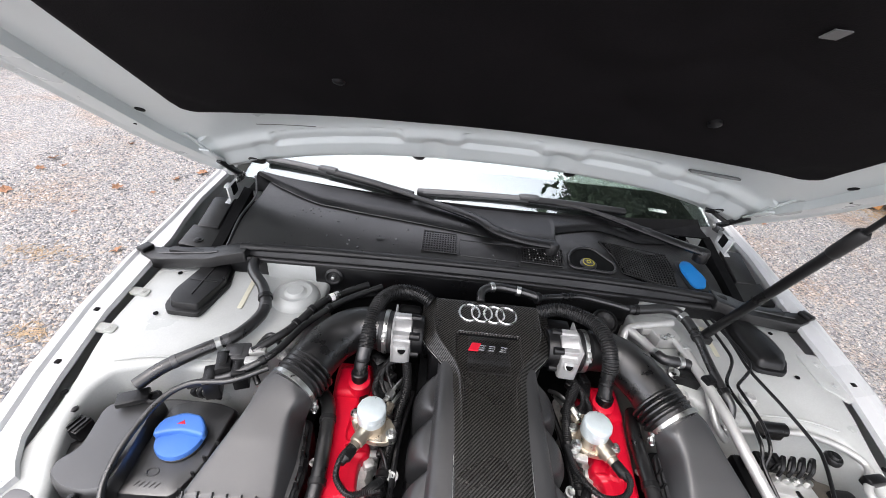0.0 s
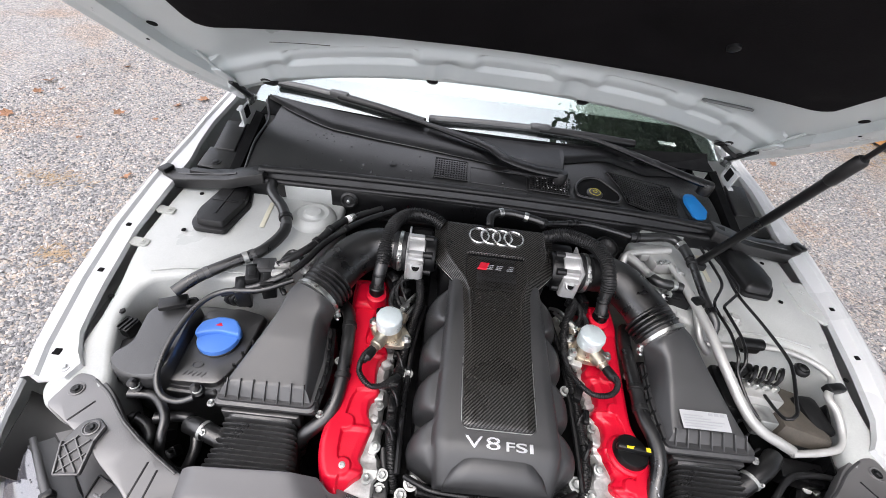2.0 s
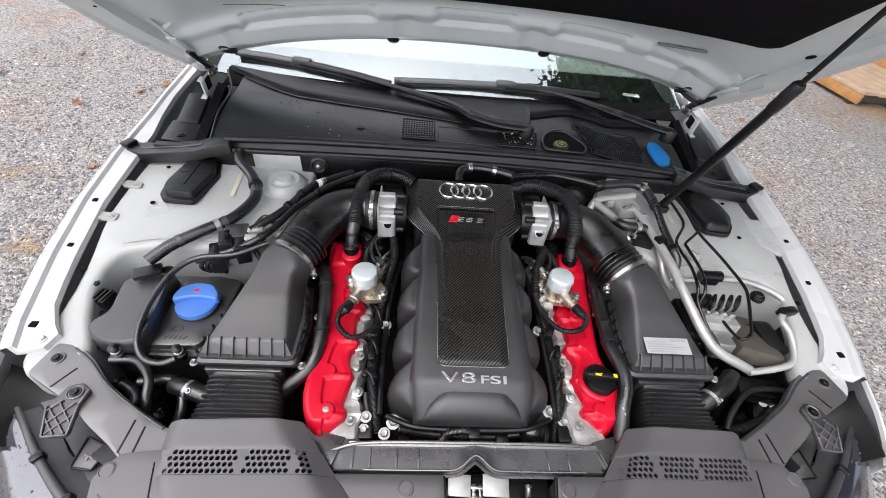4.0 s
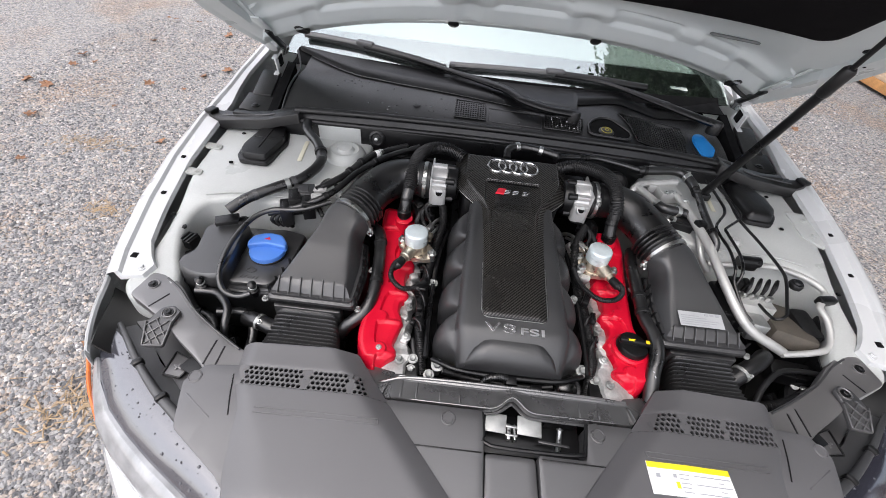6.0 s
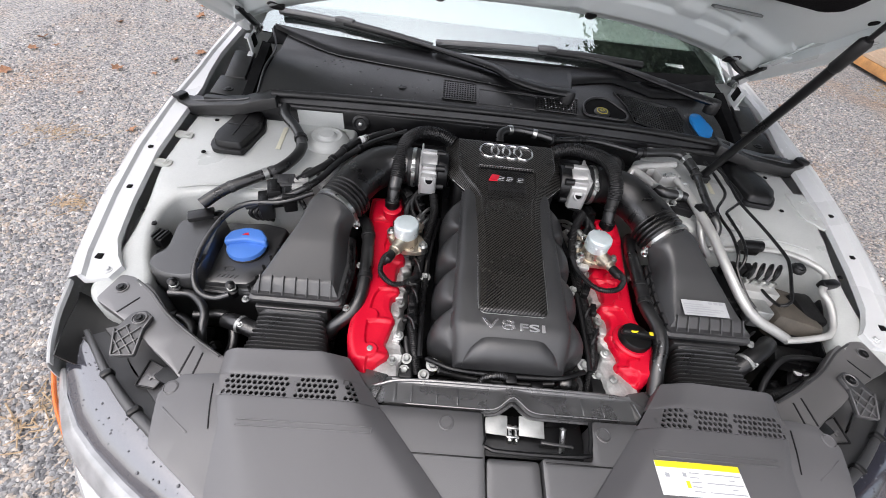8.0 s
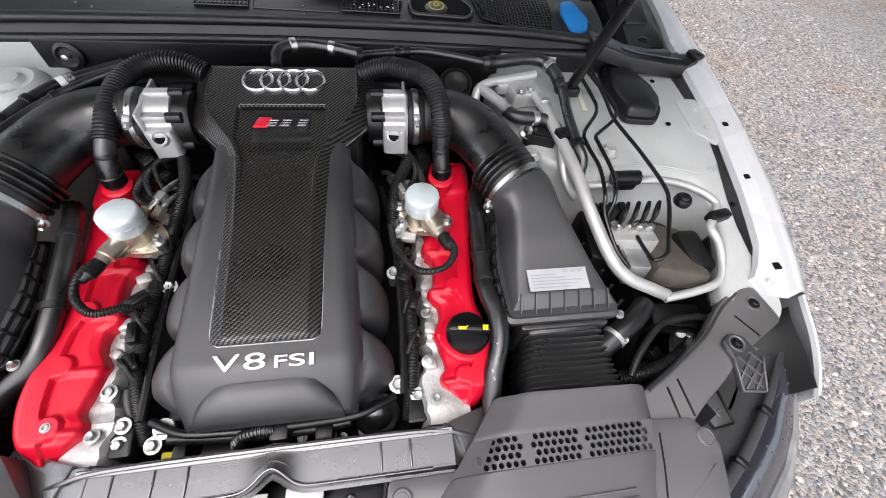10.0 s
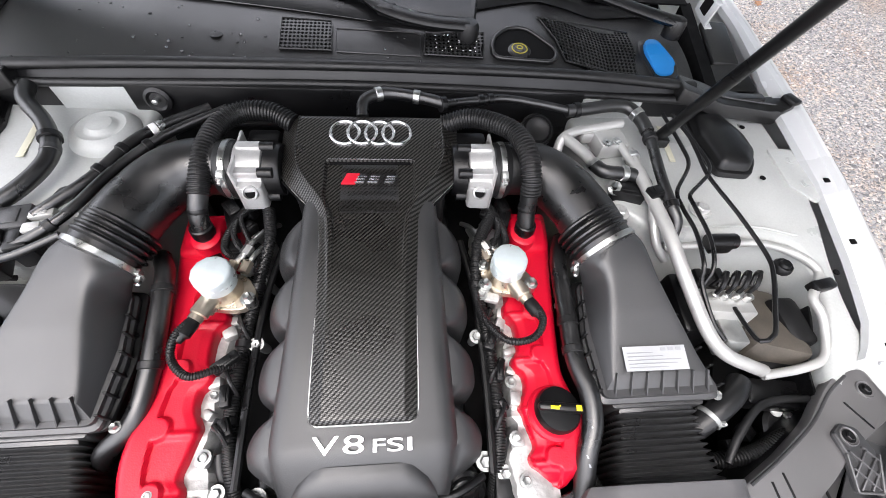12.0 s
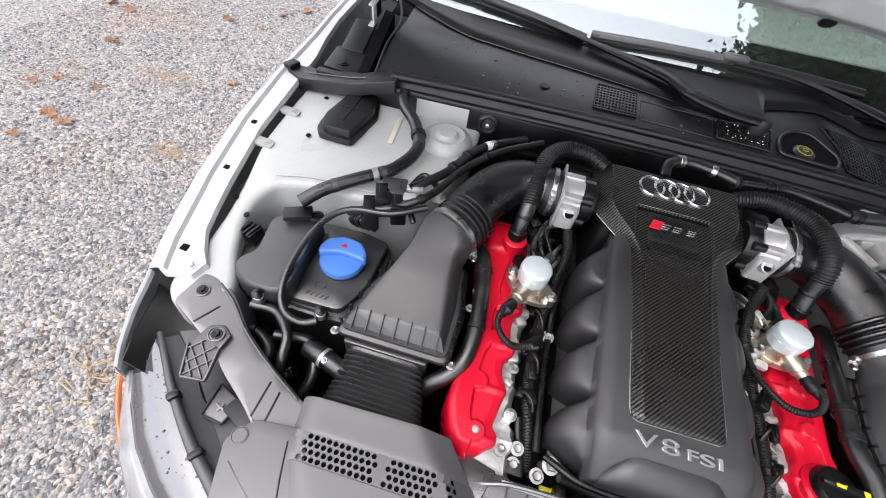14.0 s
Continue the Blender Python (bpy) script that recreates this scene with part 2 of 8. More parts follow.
def stone_material():
    m = mat("loose_stone", (0.40, 0.39, 0.38), 0.85, grain=0.4, gscale=300, stain=0.1)
    nd, lk = m.node_tree.nodes, m.node_tree.links
    geo = nd.new("ShaderNodeNewGeometry")
    ramp = nd.new("ShaderNodeValToRGB")
    el = ramp.color_ramp.elements
    el[0].color, el[1].color = (0.11, 0.11, 0.115, 1), (0.66, 0.65, 0.635, 1)
    for p, c in ((0.35, (0.26, 0.26, 0.265, 1)), (0.7, (0.42, 0.41, 0.40, 1)), (0.9, (0.48, 0.40, 0.33, 1))):
        el.new(p).color = c
    lk.new(geo.outputs["Random Per Island"], ramp.inputs[0])
    lk.new(ramp.outputs[0], nd["Principled BSDF"].inputs["Base Color"])
    return m


STONE = stone_material()

# ---- building helpers ----
ORIGIN = {}


def thing(name, at, label, category, group="", kind=""):
    """An Empty at the thing's base, to which its parts belong."""
    ob = new(name)
    ob.empty_display_size = 0.03
    ob.location = at
    ORIGIN[ob] = Vector(at)
    return tagged(ob, label, category, group, kind)


def part(name, bm, material, parent=None, label="", sharp=38, at=None):
    """Links a bmesh, in world coordinates, as one mesh object under its thing."""
    base = ORIGIN[parent] if parent else Vector(at or (0, 0, 0))
    bmesh.ops.recalc_face_normals(bm, faces=bm.faces)
    bmesh.ops.translate(bm, verts=bm.verts, vec=-base)
    for f in bm.faces:
        f.smooth = True
    me = bpy.data.meshes.new(name)
    bm.to_mesh(me)
    bm.free()
    me.set_sharp_from_angle(angle=radians(sharp))
    me.materials.append(material)
    ob = new(name, me)
    ORIGIN[ob] = base
    if parent:
        ob.parent = parent
    else:
        ob.location = base
    if label:
        ob["label"] = label
    return ob


def merged(*bms):
    out = bmesh.new()
    for b in bms:
        me = bpy.data.meshes.new("tmp")
        b.to_mesh(me)
        b.free()
        out.from_mesh(me)
        bpy.data.meshes.remove(me)
    return out


def loft(rings, cap=True, closed=True):
    """Joins rings with equal counts of points into a skin."""
    bm = bmesh.new()
    vs = [[bm.verts.new(p) for p in r] for r in rings]
    n = len(rings[0])
    for a, b in zip(vs, vs[1:]):
        for i in range(n if closed else n - 1):
            j = (i + 1) % n
            bm.faces.new((a[i], a[j], b[j], b[i]))
    if cap and closed:
        bm.faces.new(vs[0][::-1])
        bm.faces.new(vs[-1])
    return bm


def spline(pts, step=0.008):
    """Points at even steps along a smooth curve through pts."""
    p = [Vector(q) for q in pts]
    p = [2 * p[0] - p[1], *p, 2 * p[-1] - p[-2]]
    out = []
    for a, b, c, d in zip(p, p[1:], p[2:], p[3:]):
        n = max(2, int((c - b).length / step))
        for k in range(n):
            t = k / n
            out.append(0.5 * (2 * b + (c - a) * t + (2 * a - 5 * b + 4 * c - d) * t * t + (3 * b - a - 3 * c + d) * t ** 3))
    out.append(p[-2])
    return out


def tube(pts, r, n=12, step=0.008, rib=0.0, pitch=0.006, flat=1.0, smooth=True):
    """A hose, pipe or cable through pts; rib: depth of its corrugation."""
    if rib:
        step = pitch / 4
    line = spline(pts, step) if smooth else [Vector(q) for q in pts]
    rings, up = [], Vector((0, 0, 1))
    length, last = 0.0, line[0]
    radii = r if isinstance(r, (list, tuple)) else (r, r)
    total = sum((b - a).length for a, b in zip(line, line[1:])) or 1
    for k, q in enumerate(line):
        tang = (line[min(k + 1, len(line) - 1)] - line[max(k - 1, 0)]).normalized()
        if abs(tang.dot(up)) > 0.98:
            up = Vector((0, 1, 0))
        side = tang.cross(up).normalized()
        top = side.cross(tang).normalized()
        up = top
        length += (q - last).length
        last = q
        f = length / total * (len(radii) - 1)
        i = min(int(f), len(radii) - 2)
        rad = radii[i] + (radii[i + 1] - radii[i]) * (f - i)
        if rib:
            rad += rib * (0.5 if k % 4 in (0, 1) else -0.5)
        rings.append([q + rad * (side * math.cos(a) + flat * top * math.sin(a)) for a in [2 * math.pi * j / n for j in range(n)]])
    return loft(rings)


def lathe(profile, at, axis=(0, 0, 1), n=24, spin=0.0, cap=True):
    """Turns (radius, height) pairs round an axis through at."""
    q = Vector((0, 0, 1)).rotation_difference(Vector(axis).normalized())
    at = Vector(at)
    rings = [[at + q @ Vector((r * math.cos(a), r * math.sin(a), h)) for a in [spin + 2 * math.pi * j / n for j in range(n)]] for r, h in profile]
    return loft(rings, cap)


def prism(poly, low, high, bevel=0.003, seg=2, cell=0.03):
    """A plate over a plan outline; low and high are heights or functions of x, y."""
    lo = low if callable(low) else (lambda x, y: low)
    hi = high if callable(high) else (lambda x, y: high)
    bm = bmesh.new()
    bm.faces.new([bm.verts.new((x, y, 0)) for x, y in poly])
    if callable(high):
        for axis in (0, 1):
            vals = [p[axis] for p in poly]
            for k in range(math.floor(min(vals) / cell) + 1, math.ceil(max(vals) / cell)):
                at, nrm = [0, 0, 0], [0, 0, 0]
                at[axis], nrm[axis] = k * cell + 0.00037, 1
                bmesh.ops.bisect_plane(bm, geom=bm.verts[:] + bm.edges[:] + bm.faces[:], plane_co=at, plane_no=nrm, dist=1e-6)
    rim = [e for e in bm.edges if len(e.link_faces) == 1]
    out = bmesh.ops.extrude_edge_only(bm, edges=rim)["geom"]
    lower = {v for v in out if isinstance(v, bmesh.types.BMVert)}
    for v in bm.verts:
        v.co.z = lo(v.co.x, v.co.y) if v in lower else hi(v.co.x, v.co.y)
    bmesh.ops.recalc_face_normals(bm, faces=bm.faces)
    if bevel:
        bmesh.ops.bevel(bm, geom=[e for e in rim if e.is_valid], offset=bevel, segments=seg, profile=0.5, affect="EDGES")
    return bm


def rounded(poly, r=0.01, n=4):
    """An outline with its corners rounded."""
    out = []
    m = len(poly)
    for k in range(m):
        a, b, c = Vector(poly[k - 1]), Vector(poly[k]), Vector(poly[(k + 1) % m])
        ra = min(r, (a - b).length * 0.45, (c - b).length * 0.45)
        p, q = b + (a - b).normalized() * ra, b + (c - b).normalized() * ra
        for j in range(n + 1):
            t = j / n
            out.append(tuple((1 - t) ** 2 * p + 2 * t * (1 - t) * b + t * t * q))
    return out


def block(at, size, bevel=0.003, turn=(0, 0, 0), seg=2):
    bm = bmesh.new()
    bmesh.ops.create_cube(bm, size=1)
    bmesh.ops.scale(bm, verts=bm.verts, vec=size)
    if bevel:
        bmesh.ops.bevel(bm, geom=bm.edges[:], offset=min(bevel, min(size) * 0.45), segments=seg, profile=0.5, affect="EDGES")
    bmesh.ops.transform(bm, matrix=pose(*at, *turn), verts=bm.verts)
    return bm


def bar(a, b, w, h, bevel=0.002):
    """A straight bar from a to b."""
    a, b = Vector(a), Vector(b)
    bm = block((0, 0, 0), ((b - a).length, w, h), bevel)
    d = (b - a).normalized()
    side = Vector((0, 0, 1)).cross(d)
    side = side.normalized() if side.length > 1e-4 else Vector((0, 1, 0))
    m = Matrix((d, side, d.cross(side))).transposed().to_4x4()
    m.translation = (a + b) / 2
    bmesh.ops.transform(bm, matrix=m, verts=bm.verts)
    return bm


def sheet(fn, us, vs, thick=0.0):
    """A surface fn(u, v) over a grid, with a thickness."""
    bm = bmesh.new()
    grid = [[bm.verts.new(fn(u, v)) for u in us] for v in vs]
    for a, b in zip(grid, grid[1:]):
        for k in range(len(us) - 1):
            bm.faces.new((a[k], a[k + 1], b[k + 1], b[k]))
    bmesh.ops.recalc_face_normals(bm, faces=bm.faces)
    if sum(f.normal.z for f in bm.faces) < 0:
        bmesh.ops.reverse_faces(bm, faces=bm.faces)
    if thick:
        bmesh.ops.solidify(bm, geom=bm.faces[:], thickness=thick)
    return bm


def steps(a, b, n):
    return [a + (b - a) * k / n for k in range(n + 1)]


def curve(table, t):
    """Straight-line lookup in a short table of (t, value)."""
    if t <= table[0][0]:
        return table[0][1]
    for (a, va), (b, vb) in zip(table, table[1:]):
        if t <= b:
            return va + (vb - va) * (t - a) / (b - a)
    return table[-1][1]


def ease(table, t):
    """Smooth lookup in a short table of (t, value)."""
    if t <= table[0][0]:
        return table[0][1]
    for k, ((a, va), (b, vb)) in enumerate(zip(table, table[1:])):
        if t <= b:
            p, q = table[max(0, k - 1)], table[min(len(table) - 1, k + 2)]
            ma = (vb - p[1]) / (b - p[0]) * (b - a)
            mb = (q[1] - va) / (q[0] - a) * (b - a)
            f = (t - a) / (b - a)
            return va + f * (ma + f * (3 * (vb - va) - 2 * ma - mb + f * (2 * (va - vb) + ma + mb)))
    return table[-1][1]


def perforated(cells, r, zf, depth=0.006, wide=None):
    """A strip of square cells (x, y, half side in x, half side in y), each with a round hole through it."""
    bm = bmesh.new()
    for x, y, hx, hy in cells:
        out = [(hx, 0), (hx, hy), (0, hy), (-hx, hy), (-hx, 0), (-hx, -hy), (0, -hy), (hx, -hy)]
        o = [bm.verts.new((x + a, y + b, zf(x + a, y + b))) for a, b in out]
        ring = [(x + r * math.cos(k * math.pi / 4), y + r * math.sin(k * math.pi / 4)) for k in range(8)]
        i = [bm.verts.new((a, b, zf(a, b))) for a, b in ring]
        w = [bm.verts.new((a, b, zf(a, b) - depth)) for a, b in ring]
        for k in range(8):
            j = (k + 1) % 8
            bm.faces.new((o[k], o[j], i[j], i[k]))
            bm.faces.new((i[k], i[j], w[j], w[k]))
    bmesh.ops.remove_doubles(bm, verts=bm.verts, dist=0.0003)
    return bm


def lettering(text, size, depth, m, name, parent, material):
    """Raised letters in the built-in font, laid flat at the pose m."""
    cu = bpy.data.curves.new("lettering", "FONT")
    cu.body, cu.size, cu.extrude, cu.bevel_depth, cu.offset = text, size, depth, 0.0003, -0.0001
    ob = bpy.data.objects.new("lettering", cu)
    scene.collection.objects.link(ob)
    me = bpy.data.meshes.new_from_object(ob.evaluated_get(bpy.context.evaluated_depsgraph_get()))
    bpy.data.objects.remove(ob)
    bm = bmesh.new()
    bm.from_mesh(me)
    bpy.data.meshes.remove(me)
    bmesh.ops.transform(bm, matrix=m, verts=bm.verts)
    return part(name, bm, material, parent)


def bolt(at, r=0.007, h=0.006, axis=(0, 0, 1), washer=True):
    """A hexagon bolt head on its washer."""
    a = lathe([(r * 0.86, 0), (r * 0.86, h * 0.8), (r * 0.7, h), (0.0006, h * 0.85)], at, axis, 6)
    return merged(lathe([(r * 1.35, -0.001), (r * 1.35, 0.0012), (r * 0.8, 0.0014)], at, axis, 14), a) if washer else a

# ---- ground ----
ground = part("ground", sheet(lambda u, v: (u, v, 0), [-300, -60, -12, -5, -2, 2, 5, 12, 60, 300], [-300, -60, -12, -4, 0, 4, 12, 60, 300]), GRAVEL)
tagged(ground, "pale grey crushed gravel yard with scattered brown leaves", "ground", kind="structure")


def stones(name, x0, x1, y0, y1, count, seed, near):
    """Loose angular stones lying on the yard."""
    rnd = random.Random(seed)
    verts, faces = [], []
    for _ in range(count):
        x, y = rnd.uniform(x0, x1), y0 + (y1 - y0) * rnd.random() ** near
        s = rnd.uniform(0.005, 0.013)
        sx, sy, sz, a = s * rnd.uniform(0.7, 1.4), s * rnd.uniform(0.6, 1.0), s * rnd.uniform(0.4, 0.8), rnd.uniform(0, 6.3)
        k = len(verts)
        c, d = math.cos(a), math.sin(a)
        for px, py, pz in ((1, 0, 0.1), (0.3, 0.9, 0), (-0.8, 0.5, 0.1), (-0.7, -0.6, 0), (0.4, -0.9, 0.1), (0.35, 0.3, 1), (-0.4, 0.1, 0.9), (0.1, -0.4, 0.95)):
            px, py, pz = px * sx * rnd.uniform(0.8, 1.2), py * sy * rnd.uniform(0.8, 1.2), pz * sz
            verts.append((x + px * c - py * d, y + px * d + py * c, pz + 0.001))
        faces += [tuple(k + i for i in f) for f in ((0, 1, 5), (1, 2, 6, 5), (2, 3, 6), (3, 4, 7, 6), (4, 0, 5, 7), (5, 6, 7))]
    me = bpy.data.meshes.new(name)
    me.from_pydata(verts, [], faces)
    me.materials.append(STONE)
    return tagged(new(name, me), "loose angular grey stones on the gravel yard", "gravel", kind="stuff")


stones("gravel", -3.6, -0.96, -0.7, 4.2, 34000, 3, 1.5)
stones("gravel", -2.3, -0.93, -0.7, 2.2, 26000, 8, 1.1)
stones("gravel", 0.98, 3.8, -0.3, 4.6, 22000, 4, 1.3)

# ---- car body ----
body = thing("car_body", (0, 0.5, 0), "white painted car front with the engine bay open", "car")

FLANGE = [(0.187, 0.822), (0.27, 0.845), (0.42, 0.870), (0.58, 0.889), (0.75, 0.896), (0.94, 0.892), (1.05, 0.897), (1.3, 0.898), (1.8, 0.892)]
FLANGE_Z = [(0.187, 0.775), (0.27, 0.792), (0.42, 0.820), (0.58, 0.845), (0.75, 0.868), (0.94, 0.891), (1.05, 0.902), (1.3, 0.925), (1.8, 0.95)]
OUTER = [(-0.02, 0.822), (0.04, 0.850), (0.12, 0.878), (0.187, 0.893), (0.213, 0.899), (0.27, 0.912), (0.34, 0.927), (0.42, 0.939), (0.58, 0.949), (0.75, 0.950), (0.94, 0.942), (1.3, 0.925), (1.8, 0.910)]


def fender(s):
    ys = [0.213, 0.217, 0.222, 0.235, 0.25, 0.27, 0.31, 0.36, 0.42, 0.5, 0.58, 0.66, 0.75, 0.85, 0.94, 1.05, 1.3, 1.8]
    rings = []
    for y in ys:
        xh, z, xo = curve(FLANGE, y), curve(FLANGE_Z, y), curve(OUTER, y)
        inner = curve([(0.187, 0.876), (0.205, 0.866), (0.213, 0.850), (0.222, 0.800), (0.25, 0.788), (0.29, 0.822), (0.33, 0.832), (0.42, 0.846), (0.58, 0.866), (0.85, 0.868), (0.94, 0.882), (1.05, 0.892), (1.8, 0.888)], y)
        arch = 0.70 if 0.1 < y < 0.95 else 0.0
        low = 0.30 + 0.37 * max(0, 1 - ((y - 0.5) / 0.36) ** 2) ** 0.5
        sec = [(inner, z - 0.016), (inner + 0.002, z - 0.003), (xh + 0.012, z), (xh + 0.017, z + 0.008), (xh + 0.024, z + 0.009),
               (xh * 0.5 + xo * 0.5 + 0.012, z - 0.002), (xo - 0.004, z - 0.030), (xo, z - 0.07), (xo - 0.004, z - 0.12), (xo + 0.004, min(z - 0.13, low + 0.05)), (xo + 0.006, low), (xo - 0.02, low - 0.002)]
        rings.append([(s * max(x, inner + 0.0012 * k), y, h) for k, (x, h) in enumerate(sec)])
    bm = loft(rings, closed=False)
    bmesh.ops.recalc_face_normals(bm, faces=bm.faces)
    bmesh.ops.solidify(bm, geom=bm.faces[:], thickness=0.0015)
    f = part("front_fender", bm, PAINT, body)
    # holes of the flange, as near-black blocks coloured like the shade inside them
    for y, sq in ((0.265, 1), (0.583, 0), (0.45, 0)):
        x, z = curve(FLANGE, y), curve(FLANGE_Z, y)
        size = 0.013 if sq else 0.010
        part("punched_hole", block((s * (x - 0.003), y, z - 0.0005), (size, size, 0.004), 0.0008), DARK, f)
    part("fender_bolt", bolt((s * 0.812, 0.238, 0.783), 0.007), PAINT, f)
    nose = []
    for y in steps(0.2145, 0.060, 10):
        x, z = ease([(0.06, 0.838), (0.09, 0.849), (0.13, 0.859), (0.165, 0.867), (0.19, 0.872), (0.215, 0.878)], y), ease([(0.06, 0.728), (0.09, 0.742), (0.14, 0.760), (0.19, 0.770), (0.215, 0.774)], y)
        nose.append([(s * q, y, h) for q, h in ((x - 0.006, z - 0.010), (x - 0.004, z - 0.002), (x - 0.001, z), (x + 0.003, z - 0.003), (x + 0.010, z - 0.018), (x + 0.017, z - 0.05), (x + 0.018, z - 0.12))])
    tip = loft(nose, closed=False)
    bmesh.ops.recalc_face_normals(tip, faces=tip.faces)
    bmesh.ops.solidify(tip, geom=tip.faces[:], thickness=0.0015)
    part("fender_tip", tip, PAINT, f)
    part("tip_liner", sheet(lambda u, v: (s * (0.755 + (ease([(0.06, 0.828), (0.13, 0.853), (0.19, 0.868), (0.21, 0.878)], u) - 0.762) * v), u, 0.690 + 0.05 * v ** 3), steps(0.07, 0.208, 8), steps(0, 1, 8), 0.003), COWLBLACK, f)
    return f


def bumper():
    """The nose below the lamps, swept round the front of the car."""
    plan = [(-0.893, 0.187), (-0.878, 0.12), (-0.850, 0.04), (-0.811, -0.041), (-0.765, -0.095), (-0.708, -0.151), (-0.60, -0.245), (-0.45, -0.325), (-0.25, -0.385), (0, -0.405)]
    plan = plan + [(-x, y) for x, y in plan[-2::-1]]
    rings = []
    for x, y in plan:
        t = abs(x)
        top = curve([(0, 0.70), (0.45, 0.63), (0.6, 0.598), (0.75, 0.602), (0.85, 0.625), (0.893, 0.64)], t)
        rings.append([(x * (0.925 if t < 0.82 else 0.975), y + (0.045 * (1 - t * 0.6) if t < 0.82 else 0.004), top + (0.010 if t < 0.82 else 0.002)), (x * 0.985, y + 0.008, top), (x, y, top - 0.03), (x * 1.0, y - 0.004, 0.5), (x * 0.99, y, 0.34), (x * 0.95, y + 0.04, 0.22)])
    bm = loft(rings, closed=False)
    bmesh.ops.recalc_face_normals(bm, faces=bm.faces)
    bmesh.ops.solidify(bm, geom=bm.faces[:], thickness=0.002)
    return part("bumper", bm, PAINT, body)


def wing_z(x, y):
    """Height of the painted inner wing."""
    z = curve([(0.16, 0.762), (0.30, 0.778), (0.42, 0.806), (0.50, 0.826), (0.66, 0.838), (0.80, 0.842)], y)
    return z - 0.10 * max(0, abs(x) - 0.83)


def inner_wing(s):
    """The white inner wing: the suspension tower's top, a rail along the fender and the walls down from them."""
    out = [(0.862, 0.80), (0.856, 0.66), (0.852, 0.56), (0.838, 0.50), (0.828, 0.43), (0.824, 0.36), (0.828, 0.30), (0.838, 0.245), (0.840, 0.204), (0.816, 0.176), (0.784, 0.168), (0.745, 0.174), (0.722, 0.215), (0.742, 0.258), (0.764, 0.295),
           (0.786, 0.36), (0.784, 0.415), (0.765, 0.452), (0.70, 0.468), (0.62, 0.47), (0.54, 0.468), (0.475, 0.50), (0.43, 0.56), (0.41, 0.64), (0.405, 0.80)]
    poly = rounded([(s * x, y) for x, y in out], 0.018, 3)
    top = bmesh.new()
    vs = [top.verts.new((x, y, wing_z(x, y))) for x, y in poly]
    top.faces.new(vs)
    r = bmesh.ops.extrude_face_region(top, geom=top.faces[:])
    low = [v for v in r["geom"] if isinstance(v, bmesh.types.BMVert)]
    for v in low:
        v.co.z = 0.40
        v.co.x += s * (0.02 if abs(v.co.x) > 0.6 else 0.03)
    bmesh.ops.recalc_face_normals(top, faces=top.faces)
    edge = [e for e in top.edges if all(v.co.z > 0.6 for v in e.verts)]
    bmesh.ops.bevel(top, geom=edge, offset=0.014, segments=3, profile=0.5, affect="EDGES")
    bmesh.ops.triangulate(top, faces=[f for f in top.faces if len(f.verts) > 4])
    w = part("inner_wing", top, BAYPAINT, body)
    if s < 0:
        for y in (0.543, 0.660):
            z = wing_z(0.83, y)
            tab = part("mounting_tab", prism(rounded([(-0.820, y - 0.013), (-0.869, y - 0.006), (-0.871, y + 0.018), (-0.822, y + 0.013)], 0.010), z - 0.006, z + 0.0015, 0.001), TABGREY, w)
            part("tab_bolt", bolt((-0.838, y + 0.001, z + 0.0015), 0.0065, 0.003), TABGREY, tab)
    tab = None if s < 0 else part("mounting_plate", prism(rounded([(s * 0.815, 0.580), (s * 0.858, 0.538), (s * 0.880, 0.575), (s * 0.884, 0.675), (s * 0.815, 0.68)], 0.012), lambda x, y: wing_z(0.83, y) - 0.006, lambda x, y: wing_z(0.83, y) + 0.0012, 0.001), BAYPAINT, w)
    for y in (0.585, 0.645) if s > 0 else ():
        part("plate_bolt", bolt((s * 0.850, y, wing_z(0.83, y) + 0.0012), 0.007, 0.004), BAYPAINT, tab)
    for x, y in ((0.768, 0.600), (0.794, 0.745), (0.825, 0.400)):
        part("drain_plug", lathe([(0.0055, 0), (0.0055, 0.002), (0.001, 0.003)], (s * x, y, wing_z(x, y) - 0.001), n=12), DARK, w)
    part("seam_bead", tube([(s * 0.775, 0.470, wing_z(0.775, 0.47)), (s * 0.70, 0.487, wing_z(0.70, 0.487)), (s * 0.60, 0.489, wing_z(0.6, 0.489)), (s * 0.53, 0.492, wing_z(0.53, 0.492))], 0.0022, 8), BAYPAINT, w)
    part("sealer_streak", bar((s * 0.600, 0.742, wing_z(0.6, 0.742) + 0.0005), (s * 0.592, 0.640, wing_z(0.6, 0.64) + 0.0005), 0.012, 0.002, 0.0008), SEALER, w)
    return w


